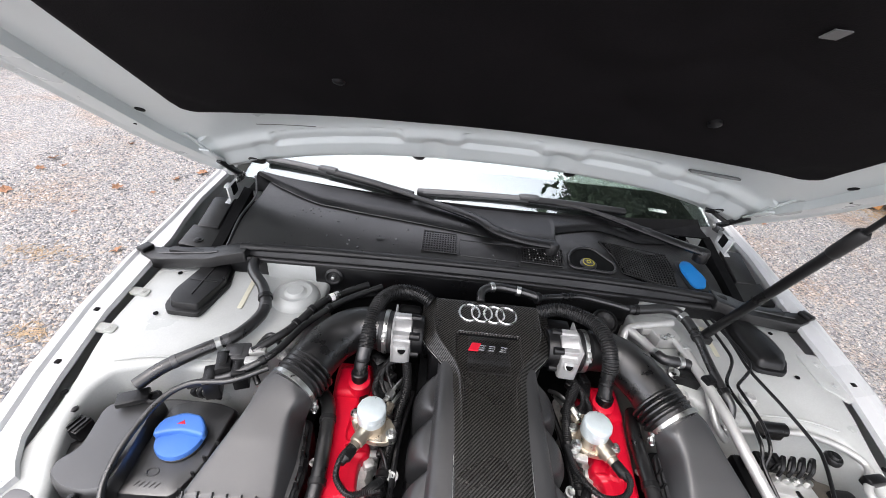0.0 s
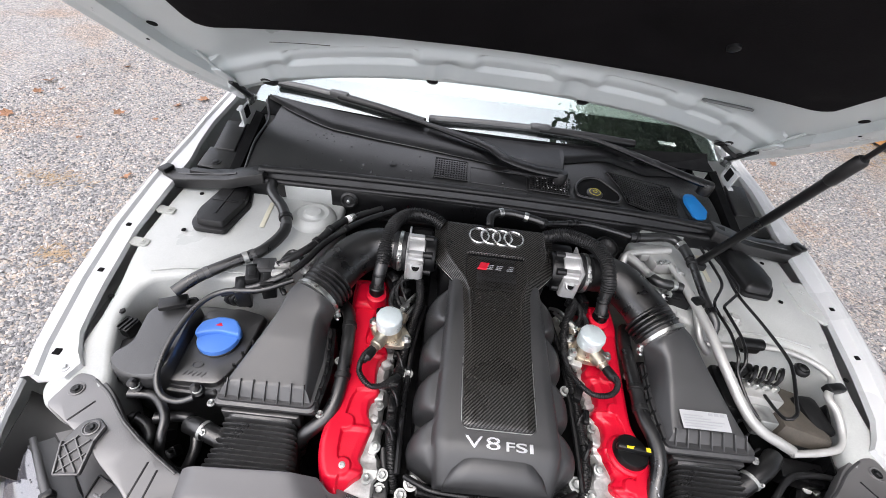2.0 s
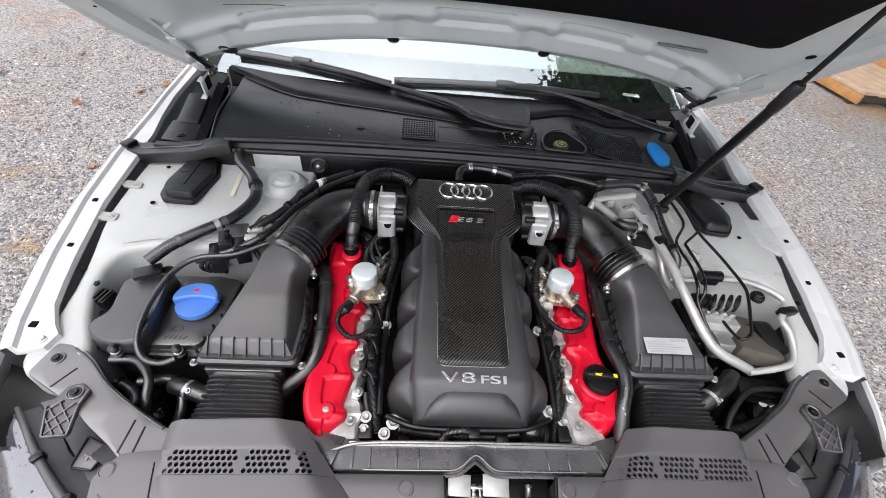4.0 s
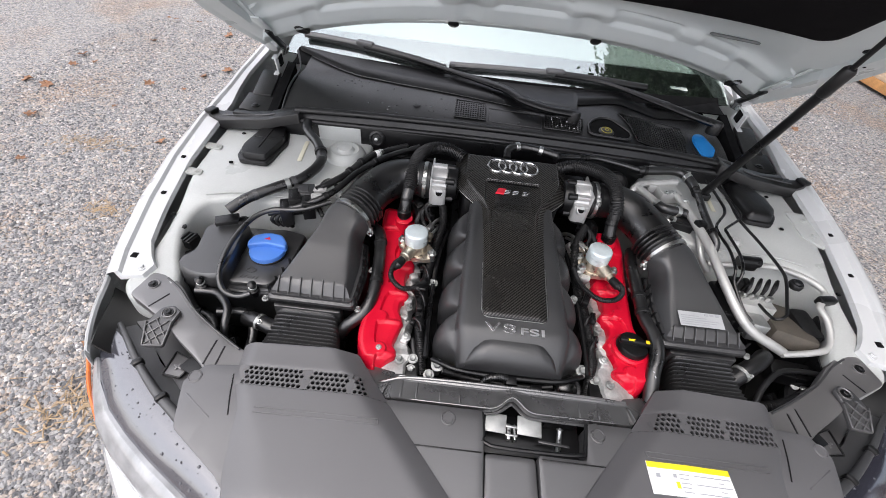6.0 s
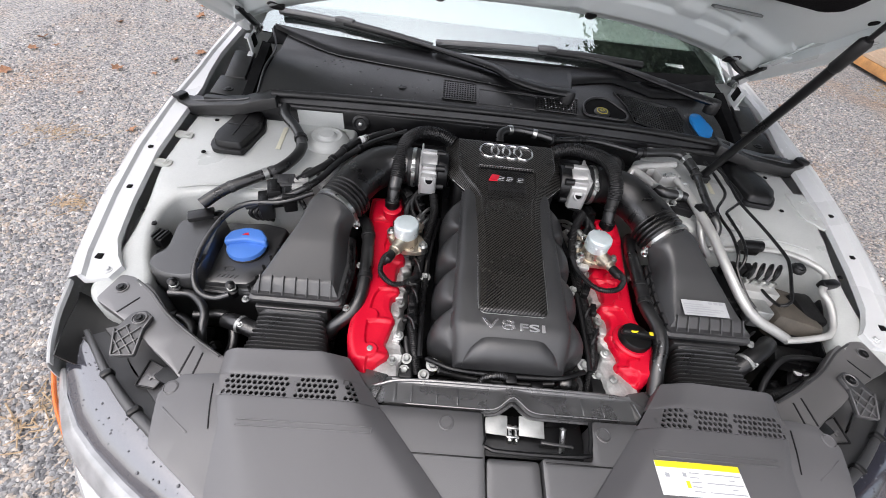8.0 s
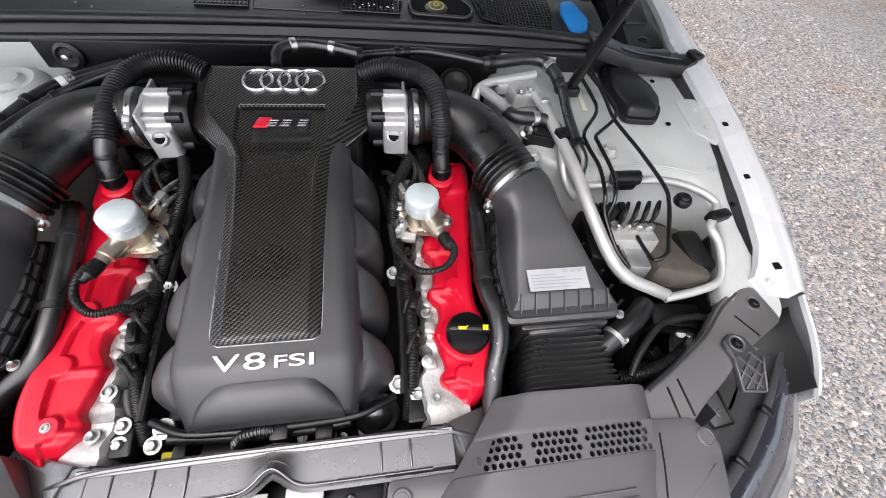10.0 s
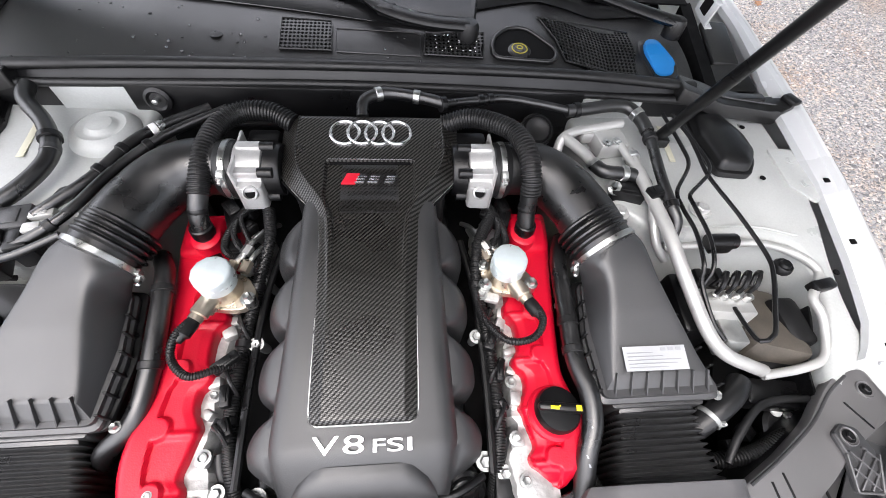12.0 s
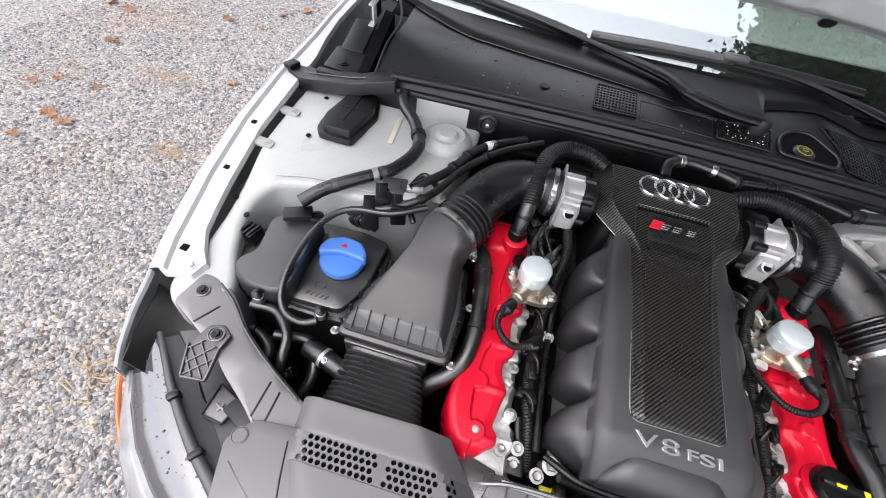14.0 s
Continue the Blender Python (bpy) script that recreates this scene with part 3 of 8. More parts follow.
def tower_pad(s):
    """The black rubber cap on the suspension tower."""
    if s < 0:
        out = rounded([(-0.758, 0.622), (-0.762, 0.655), (-0.742, 0.795), (-0.672, 0.798), (-0.647, 0.712), (-0.667, 0.598), (-0.742, 0.600)], 0.010, 4)
        cx, cy = -0.704, 0.700
    else:
        out = rounded([(0.732, 0.594), (0.764, 0.638), (0.765, 0.700), (0.732, 0.785), (0.668, 0.785), (0.655, 0.705), (0.664, 0.602)], 0.014, 4)
        cx, cy = 0.709, 0.690
    t = thing("tower_cover", (cx, cy, 0.835), "black rubber cover on the white suspension tower", "cover", "tower covers")
    part("flange", prism(out, 0.834, 0.846, 0.003), BLACK, t)
    ring = lambda k, z: [(cx + (x - cx) * k, cy + (y - cy) * (k + (1 - k) * 0.2), z) for x, y in out]
    crown = [(0.86, 0.842), (0.835, 0.856), (0.80, 0.861), (0.70, 0.862)] if s < 0 else [(0.90, 0.842), (0.85, 0.856), (0.78, 0.863), (0.55, 0.868), (0.30, 0.870)]
    part("crown", loft([ring(k, z) for k, z in crown]), BLACK, t, sharp=60 if s > 0 else 38)
    if s < 0:
        part("rib", bar((cx, cy - 0.055, 0.8625), (cx, cy + 0.055, 0.8625), 0.004, 0.003), BLACK, t)
        part("rib", bar((cx - 0.034, cy, 0.8625), (cx + 0.034, cy, 0.8625), 0.004, 0.003), BLACK, t)
    return t


for side in (-1, 1):
    fender(side)
    inner_wing(side)
bumper()
for side in (-1, 1):
    tower_pad(side)

# walls that close the bay; the DARK ones carry its deep shade in their colour
part("bulkhead", merged(block((0, 0.785, 0.66), (1.66, 0.02, 0.46), 0.002), block((-0.01, 0.772, 0.845), (0.87, 0.012, 0.10), 0.004), block((-0.01, 0.768, 0.812), (0.82, 0.02, 0.014), 0.004)), BLACK, body)
part("bulkhead_end", block((-0.505, 0.775, 0.845), (0.135, 0.014, 0.09), 0.004), BAYPAINT, body)
part("bulkhead_end", block((0.49, 0.775, 0.845), (0.13, 0.014, 0.09), 0.004), BAYPAINT, body)
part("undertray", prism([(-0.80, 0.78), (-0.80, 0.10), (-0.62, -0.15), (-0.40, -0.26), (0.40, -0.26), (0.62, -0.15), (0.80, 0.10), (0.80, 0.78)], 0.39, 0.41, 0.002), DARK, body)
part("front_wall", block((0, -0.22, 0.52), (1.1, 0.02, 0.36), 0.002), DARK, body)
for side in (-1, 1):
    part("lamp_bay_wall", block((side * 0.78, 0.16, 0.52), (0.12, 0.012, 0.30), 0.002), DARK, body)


def cabin():
    """Plain shell behind the screen, which no view enters."""
    rings = []
    for y, w, z in ((1.72, 0.60, 1.33), (1.9, 0.58, 1.375), (2.4, 0.57, 1.37), (3.0, 0.56, 1.25), (3.35, 0.66, 1.02)):
        rings.append([(-0.90, y, 0.95), (-w, y, z - 0.03), (-w * 0.8, y, z), (0, y, z + 0.015), (w * 0.8, y, z), (w, y, z - 0.03), (0.90, y, 0.95)])
    bm = loft(rings, closed=False)
    bmesh.ops.recalc_face_normals(bm, faces=bm.faces)
    bmesh.ops.solidify(bm, geom=bm.faces[:], thickness=0.004)
    part("roof", bm, PAINT, body)
    for s in (-1, 1):
        part("pillar", tube([(s * 0.86, 1.17, 0.95), (s * 0.78, 1.44, 1.14), (s * 0.66, 1.76, 1.32)], 0.028, 8), PAINT, body)
        part("side", sheet(lambda u, v, s=s: (s * (0.905 - 0.02 * (v - 0.6) ** 2), u, v), steps(1.8, 4.2, 6), steps(0.28, 0.96, 4), 0.003), PAINT, body)
    part("tail", sheet(lambda u, v: (u, 4.22 - 0.25 * max(0, v - 0.75) - 0.12 * u * u, v), steps(-0.905, 0.905, 8), steps(0.28, 0.955, 5), 0.003), PAINT, body)
    part("boot_lid", sheet(lambda u, v: (u, v - 0.10 * u * u * (v > 4), 1.0 - 0.05 * (v - 3.2) - 0.05 * u * u), steps(-0.905, 0.905, 8), steps(3.1, 4.17, 6), 0.003), PAINT, body)
    part("rear_window", sheet(lambda u, v: (u * (0.56 + 0.10 * v), 3.0 + 0.36 * v, 1.272 - 0.235 * v - 0.03 * u * u), steps(-1, 1, 6), steps(0, 1, 4), 0.004), GLASS, body)
    for s in (-1, 1):
        part("side_window", sheet(lambda u, v, s=s: (s * (0.893 - 0.27 * v), u, 0.975 + 0.30 * v - 0.10 * v * abs(u - 2.3)), steps(1.85, 3.05, 8), steps(0, 1, 3), 0.004), GLASS, body)
    shelf = lambda y: 0.945 + 0.030 * min(1, max(0, (y - 1.06) / 0.28)) + 0.03 * max(0, y - 1.34)
    part("defroster_panel", sheet(lambda u, v: (u, v, shelf(v)), steps(-0.74, 0.74, 10), steps(1.06, 1.338, 6), 0.004), DARK, body)
    part("dashboard", merged(sheet(lambda u, v: (u, v, shelf(v) + 0.004), steps(-0.72, 0.72, 10), steps(1.336, 1.78, 6), 0.004), block((0, 1.80, 0.8), (1.5, 0.04, 0.36), 0.01)), CABINPALE, body)
    for x in (-0.38, 0.38):
        part("seat_back", merged(block((x, 2.20, 0.86), (0.52, 0.14, 0.56), 0.05, (-14, 0, 0), 3), block((x, 2.30, 1.20), (0.26, 0.09, 0.16), 0.04, (-14, 0, 0), 3)), CABINPALE, body)
    part("cabin_wall", block((0, 2.5, 0.66), (1.7, 0.03, 0.72), 0.01), DARK, body)
    part("underbody", block((0, 2.2, 0.27), (1.66, 3.7, 0.06), 0.02), DARK, body)
    for x in (-0.80, 0.80):
        for y in (0.5, 3.25):
            w = part("wheel", lathe([(0.2, -0.1), (0.31, -0.11), (0.34, -0.08), (0.345, 0), (0.34, 0.08), (0.31, 0.11), (0.2, 0.1)], (x, y, 0.345), (1, 0, 0), 32), TYRE, body)
            part("rim", lathe([(0.21, -0.09), (0.21, 0.09), (0.19, 0.1), (0.05, 0.06), (0.001, 0.06)], (x, y, 0.345), (1 if x > 0 else -1, 0, 0), 24), SATIN, w)


cabin()

# ---- windscreen, cowl, wipers ----
BASE = lambda x: 1.03 + 0.20 * x * x
screen = part("windscreen", sheet(lambda u, v: (u * (1 - 0.2 * v), BASE(u) + 0.70 * v - 0.04 * v * (1 - v), 0.962 + 0.375 * v + 0.05 * v * (1 - v) - 0.03 * u * u), steps(-0.80, 0.80, 24), steps(0, 1, 12), 0.005), GLASS, at=(0, 1.05, 0.96))
screen.visible_shadow = False
tagged(screen, "laminated windscreen reflecting the white sky above the cowl", "windscreen")
part("sticker", block((0.60, 1.16, 0.978), (0.06, 0.02, 0.002), 0.0005), WHITE, screen)
part("dark_border", sheet(lambda u, v: (u, BASE(u) + v - 0.004, 0.9605 - 0.03 * u * u + 0.55 * v + 0.006), steps(-0.75, 0.75, 24), [-0.012, 0.022], 0.0015), DARK, screen)


def cowl_z(x, y):
    return 0.918 + 0.17 * (y - 0.80) - 0.035 * x * x + 0.012 * math.sin(min(1, max(0, (y - 0.80) / 0.23)) * math.pi) - 0.034 * min(1, max(0, (x - 0.36) / 0.14)) * min(1, max(0, (y - 0.805) / 0.02))


cowl = thing("scuttle_cover", (0, 0.9, 0.9), "matt black plastic cowl panel with grilles below the windscreen", "scuttle cover")
part("panel", sheet(lambda u, v: (u, 0.795 + v * (BASE(u) + 0.004 - 0.795), cowl_z(u, 0.795 + v * (BASE(u) - 0.795))), steps(-0.69, 0.70, 60), steps(0, 1, 14), 0.004), COWLBLACK, cowl)
FRONT = [(-0.74, 1.14), (-0.64, 1.077), (-0.5, 1.001), (-0.36, 0.968), (-0.2, 0.942), (-0.09, 0.924), (0.0, 0.910), (0.1, 0.897), (0.205, 0.888), (0.216, 0.962), (0.32, 1.004), (0.43, 1.028), (0.52, 1.030), (0.68, 1.06)]
LINE = lambda x: curve(FRONT, x)
part("ledge", sheet(lambda u, v: (u, LINE(u) + v * (BASE(u) + 0.006 - LINE(u)), cowl_z(u, LINE(u)) + 0.004 + 0.013 * math.sin(min(1, v * 3.2) * math.pi / 2) + v * (cowl_z(u, BASE(u)) - cowl_z(u, LINE(u)))), sorted({*steps(-0.735, 0.68, 80), 0.205, 0.2105, 0.216}), [0, 0.03, 0.08, 0.15, 0.22, 0.3, 0.4, 0.5, 0.7, 0.9, 1], 0.006), BLACK, cowl)
part("trim_line", tube([(x, LINE(x) - 0.002, cowl_z(x, LINE(x)) + 0.004) for x in steps(-0.68, 0.0, 18)], [0.0012, 0.0013, 0.0010, 0.0004], 6), TRIMGREY, cowl)
part("side_edge", tube([(-0.688, 0.80, cowl_z(-0.688, 0.80)), (-0.694, 0.90, cowl_z(-0.69, 0.90) + 0.004), (-0.70, 1.02, cowl_z(-0.7, 1.02) + 0.006), (-0.735, 1.11, 0.968)], 0.0035, 8), COWLBLACK, cowl)
for x, y, r in ((-0.29, 0.87, 0.013), (-0.25, 0.85, 0.003), (-0.2, 0.865, 0.003), (-0.42, 0.92, 0.004), (-0.5, 0.95, 0.003), (-0.55, 0.93, 0.003), (-0.35, 0.86, 0.003)):
    part("water_mark", lathe([(r, 0), (r * 0.7, 0.0012), (0.0004, 0.0016)], (x, y, cowl_z(x, y) - 0.0002), n=9), RUBBER, cowl)
rnd = random.Random(8)
drops = []
for _ in range(46):
    x = rnd.uniform(-0.62, 0.10)
    y, r = rnd.uniform(0.815, LINE(x) - 0.02), rnd.choice((0.0014, 0.0018, 0.0024, 0.0034))
    drops.append(lathe([(r, -0.0004), (r * 0.8, r * 0.35), (r * 0.1, r * 0.5)], (x, y, cowl_z(x, y)), n=7))
tagged(part("water_drops", merged(*drops), GLOSSBLACK, cowl, "scattered water drops"), kind="stuff")
seal = thing("bonnet_seal", (0, 0.79, 0.9), "long black rubber seal along the cowl's front edge", "seal")
part("lip", tube([(-0.64, 0.790, 0.914), (-0.4, 0.797, 0.920), (0, 0.800, 0.923), (0.4, 0.797, 0.919), (0.66, 0.79, 0.905)], 0.012, 12, flat=0.8), RUBBER, seal)
part("channel", sheet(lambda u, v: (u, 0.776 + 0.02 * v, 0.885 - 0.03 * u * u + 0.032 * v), steps(-0.64, 0.66, 20), steps(0, 1, 2), 0.004), BLACK, seal)
part("lower_bead", tube([(-0.63, 0.774, 0.889), (0, 0.777, 0.898), (0.65, 0.774, 0.882)], 0.008, 10), RUBBER, seal)


def grille(poly, nx, ny):
    """A honeycomb field within a convex outline on the cowl."""
    xs, ys = [p[0] for p in poly], [p[1] for p in poly]
    x0, x1, y0, y1 = min(xs), max(xs), min(ys), max(ys)
    g = thing("cowl_grille", ((x0 + x1) / 2, (y0 + y1) / 2, 0.92), "black honeycomb grille set in the cowl panel", "grille", "cowl grilles")
    hx, hy = (x1 - x0) / nx / 2, (y1 - y0) / ny / 2
    inside = lambda x, y: all((bx - ax) * (y - ay) - (by - ay) * (x - ax) > 0 for (ax, ay), (bx, by) in zip(poly, poly[1:] + poly[:1]))
    cells = [(x0 + hx * (2 * i + 1), y0 + hy * (2 * j + 1), hx, hy) for i in range(nx) for j in range(ny)]
    part("mesh", perforated([c for c in cells if inside(c[0], c[1])], min(hx, hy) * 0.80, lambda x, y: cowl_z(x, y) + 0.0035, 0.003), COWLBLACK, g)
    # Near-black sheet on the cowl gives the mesh holes their shade by colour.
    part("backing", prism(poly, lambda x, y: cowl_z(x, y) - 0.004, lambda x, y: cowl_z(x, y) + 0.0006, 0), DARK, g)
    part("rim", tube([(x, y, cowl_z(x, y) + 0.0035) for x, y in poly + poly[:1]], 0.0018, 8, smooth=False), COWLBLACK, g)
    return g


grille([(-0.172, 0.836), (-0.075, 0.834), (-0.078, 0.904), (-0.172, 0.910)], 13, 9)
g2 = grille([(0.102, 0.832), (0.217, 0.830), (0.224, 0.890), (0.106, 0.884)], 14, 7)
grille([(0.392, 0.842), (0.566, 0.834), (0.574, 0.978), (0.345, 0.950), (0.376, 0.892)], 26, 16)
part("recess_line", tube([(x, y, cowl_z(x, y) + 0.0006) for x, y in ((-0.066, 0.834), (0.094, 0.830), (0.096, 0.880), (0.085, 0.886), (-0.068, 0.890), (-0.066, 0.834))], 0.0012, 6, smooth=False), COWLBLACK, cowl)
rnd = random.Random(5)
for k in range(26):
    x, y = rnd.uniform(0.125, 0.212), rnd.uniform(0.838, 0.882)
    part("droplet", lathe([(0.0016, 0), (0.0013, 0.0008), (0.0003, 0.0012)], (x, y, cowl_z(x, y) + 0.004), n=8), CHROME, g2)

# brake fluid cap in its well
well = thing("brake_fluid_reservoir", (0.30, 0.865, 0.9), "yellow and black brake fluid cap in a recessed oval well", "reservoir")
wellp = [(0.238, 0.832), (0.362, 0.828), (0.376, 0.858), (0.312, 0.914), (0.271, 0.908), (0.239, 0.876)]
wellr = rounded(wellp, 0.02, 4)
part("well_rim", tube([(x, y, cowl_z(x, y) + 0.003) for x, y in wellr + wellr[:1]], 0.0042, 10, smooth=False), COWLBLACK, well)
# The well isn't sunk: a near-black patch paints the shade of its depth.
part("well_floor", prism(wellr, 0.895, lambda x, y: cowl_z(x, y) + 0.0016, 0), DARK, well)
part("cap", lathe([(0.024, 0.0), (0.024, 0.008), (0.020, 0.011), (0.010, 0.011), (0.009, 0.013), (0.001, 0.013)], (0.294, 0.855, 0.926), (0, -0.1, 1), 28), COWLBLACK, well)
for r in (0.0165, 0.0065):
    part("cap_print", lathe([(r, 0.0), (r, 0.0007), (r - 0.0022, 0.0007), (r - 0.0022, 0.0)], (0.294, 0.8545, 0.9372 if r > 0.01 else 0.9392), (0, -0.1, 1), 28, cap=False), OLDYELLOW, well)
part("bottle_neck", block((0.256, 0.850, 0.925), (0.028, 0.030, 0.008), 0.003, (6, 0, 20)), WHITE, well)

washer = thing("washer_filler", (0.62, 0.89, 0.9), "bright blue oval washer fluid cap on the cowl", "cap")
part("lid", prism(rounded([(0.604, 0.946), (0.634, 0.950), (0.657, 0.880), (0.645, 0.846), (0.607, 0.842), (0.596, 0.915)], 0.020, 5), 0.893, lambda x, y: 0.899 + 0.16 * (y - 0.85) + (0.004 if y > 0.875 else 0), 0.003), BRIGHTBLUE, washer)
part("spout", prism(rounded([(0.592, 0.955), (0.638, 0.960), (0.668, 0.885), (0.655, 0.836), (0.600, 0.832), (0.585, 0.91)], 0.012), 0.87, lambda x, y: 0.894 + 0.16 * (y - 0.85), 0.003), BLACK, washer)


def wiper(blade, arm, connector, label):
    w = thing("wiper", connector, label, "wiper", "windscreen wipers")
    a, b = Vector(blade[0]), Vector(blade[1])
    bow = (a + b) / 2 + Vector((0, 0, 0.006))
    c, h = Vector(connector), Vector((0, 0, 0.006))
    part("spoiler", tube([c + h, (c + b) / 2 + h * 1.3, b + h], 0.0145, 12, flat=0.8), BLACK, w)
    part("beam", tube([a + h, (c + a) / 2 + h * 1.3, c + h], 0.0115, 10, flat=0.9), SATIN, w)
    part("end_cap", block(a + h, (0.022, 0.022, 0.018), 0.004), SATIN, w)
    part("rubber", tube([a - Vector((0, 0, 0.004)), bow - Vector((0, 0, 0.004)), b - Vector((0, 0, 0.004))], 0.004, 8), RUBBER, w)
    part("connector", block(Vector(connector) + Vector((0, 0, 0.012)), (0.065, 0.026, 0.020), 0.008, (0, 0, math.degrees(math.atan2(b.y - a.y, b.x - a.x)))), SATIN, w)
    part("arm", tube(arm, [0.019, 0.018, 0.016, 0.010, 0.009, 0.009], 12, flat=0.6), BLACK, w)
    part("arm_hinge", block(arm[2], (0.034, 0.026, 0.020), 0.005, (0, 0, math.degrees(math.atan2(arm[2][1] - arm[1][1], arm[2][0] - arm[1][0])))), BLACK, w)
    part("pivot_cap", lathe([(0.021, -0.03), (0.021, 0.0), (0.017, 0.008), (0.001, 0.010)], arm[0]), BLACK, w)


wiper(((-0.722, 1.190, 0.992), (-0.222, 1.056, 0.982)), [(0.190, 0.882, 0.964), (0.107, 0.886, 0.968), (0.030, 0.908, 0.976), (-0.030, 0.957, 0.984), (-0.178, 1.022, 0.990), (-0.36, 1.088, 1.000), (-0.500, 1.130, 1.008)], (-0.505, 1.134, 0.996), "black wiper with a bent arm parked across the glass")
wiper(((-0.199, 1.070, 0.990), (0.460, 1.096, 0.984)), [(0.657, 0.944, 0.958), (0.60, 0.962, 0.964), (0.50, 1.004, 0.976), (0.40, 1.046, 0.988), (0.30, 1.074, 0.998), (0.150, 1.084, 1.006)], (0.142, 1.081, 0.998), "black wiper parked along the foot of the glass")


def cowl_end(s):
    """Black plastic closing pieces between cowl, hinge and fender."""
    t = thing("cowl_end_trim", (s * 0.77, 0.79, 0.87), "black plastic trim between cowl and fender", "trim", "cowl end trims")
    top = lambda x, y: curve([(0.62, 0.918), (0.69, 0.902), (0.72, 0.892), (0.86, 0.874), (0.91, 0.882)], abs(x)) + 0.06 * (y - 0.77)
    part("strip", prism(rounded([(s * x, y) for x, y in ((0.622, 0.762), (0.70, 0.752), (0.865, 0.752), (0.905, 0.770), (0.908, 0.795), (0.87, 0.800), (0.72, 0.806), (0.625, 0.812))], 0.006), lambda x, y: top(x, y) - 0.030, top, 0.003), COWLBLACK, t)
    part("groove", tube([(s * x, 0.776, top(x, 0.776) + 0.001) for x in (0.70, 0.74, 0.80, 0.862)], 0.0022, 6), SATIN, t)
    part("hook", block((s * 0.897, 0.783, 0.884), (0.026, 0.034, 0.012), 0.004, (0, 0, s * 20)), BLACK, t)
    part("plate", block((s * 0.785, 0.850, 0.886), (0.085, 0.085, 0.014), 0.005, (10, -s * 6, 0)), COWLBLACK, t)
    part("upper_plate", block((s * 0.792, 0.955, 0.908), (0.060, 0.14, 0.016), 0.006, (10, 0, -s * 6)), COWLBLACK, t)
    # DARK slit and floor stand for the shade in the gap beside the cowl.
    part("slit", prism([(s * 0.712, 0.806), (s * 0.738, 0.800), (s * 0.772, 1.10), (s * 0.742, 1.09)], 0.85, lambda x, y: 0.884 + 0.16 * (y - 0.80), 0), DARK, t)
    part("screw", bolt((s * 0.785, 0.835, 0.890), 0.010, 0.004), BLACK, t)
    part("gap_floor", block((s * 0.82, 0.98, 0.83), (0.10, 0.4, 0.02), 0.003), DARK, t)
    return t


for side in (-1, 1):
    cowl_end(side)

# ---- raised bonnet ----
SLOPE = radians(39)
ALONG, OUT = Vector((0, -math.cos(SLOPE), math.sin(SLOPE))), Vector((0, math.sin(SLOPE), math.cos(SLOPE)))


def hood_at(x, v, n):
    """A place on the bonnet: x across, v up from the rear corners, n out of its plane."""
    return Vector((x, 1.04, 1.055)) + ALONG * v + OUT * (n + 0.03 * (1 - (x / 0.86) ** 2))


def rear(x):
    return 0.12 - 0.275 * (abs(x) / 0.88) ** 2.4


def half(w):
    """Half width of the bonnet, w from its rear edge to its nose."""
    return curve([(0, 0.875), (0.05, 0.893), (0.12, 0.915), (0.25, 0.945), (0.5, 0.955), (1, 0.94)], w)


RELIEF = [(0, 0.004), (0.006, -0.006), (0.018, -0.0065), (0.024, -0.0085), (0.068, -0.0270), (0.078, -0.0275), (0.122, -0.0120), (0.132, -0.0110), (0.150, -0.0075), (0.172, 0.0060), (0.20, 0.010), (0.26, 0.010)]
FLANK = [(0, 0.004), (0.006, -0.006), (0.018, -0.0075), (0.030, -0.0050), (0.045, -0.0085), (0.085, -0.0120), (0.098, -0.0110), (0.112, -0.0160), (0.138, -0.0210), (0.148, -0.0210), (0.176, 0.0060), (0.20, 0.010), (0.26, 0.010)]
hood = thing("bonnet", (0, 1.04, 1.055), "raised white car bonnet with a black insulation pad below", "bonnet")


def under_n(x, v, w):
    """Depth of the inner frame: a beam along the rear edge, flat flanges along the flanks, pockets between ribs."""
    dr, df = v - rear(x), half(w) - abs(x)
    n = max(ease(RELIEF, dr), ease(FLANK, df)) if min(dr, df) > 0.09 else (ease(RELIEF, dr) if dr < df else ease(FLANK, df))
    if dr < df or (dr < 0.2 and df > 0.12):
        n = ease(RELIEF, dr) if df > 0.16 else ease(RELIEF, dr) + (ease(FLANK, df) - ease(RELIEF, dr)) * min(1, max(0, (0.16 - df) / 0.10)) * min(1, max(0, (dr - df + 0.06) / 0.12))
    for a, b, deep in ((-0.585, -0.235, 0.011), (-0.105, 0.095, 0.009), (0.195, 0.395, 0.009), (0.45, 0.585, 0.006)):
        side = min(1, max(0, (x - a) / 0.018)) * min(1, max(0, (b - x) / 0.018))
        n += deep * side * min(1, max(0, (dr - 0.116) / 0.010)) * min(1, max(0, (0.168 - dr) / 0.008))
    for a in (-0.62, -0.165, 0.145, 0.62):
        n += 0.008 * max(0, 1 - ((x - a) / 0.030) ** 2) * min(1, max(0, (dr - 0.050) / 0.03)) * min(1, max(0, (0.15 - dr) / 0.03))
    return n


def hood_under(u, w):
    x = half(w) * u
    v = rear(x) + w * (1.04 - rear(x))
    return hood_at(x, v, under_n(x, v, w))


def on_under(x, v, n=0.0):
    """A place on the inner frame, n out of it."""
    w = (v - rear(x)) / (1.04 - rear(x))
    return hood_at(x, v, under_n(x, v, max(0, w)) - n)


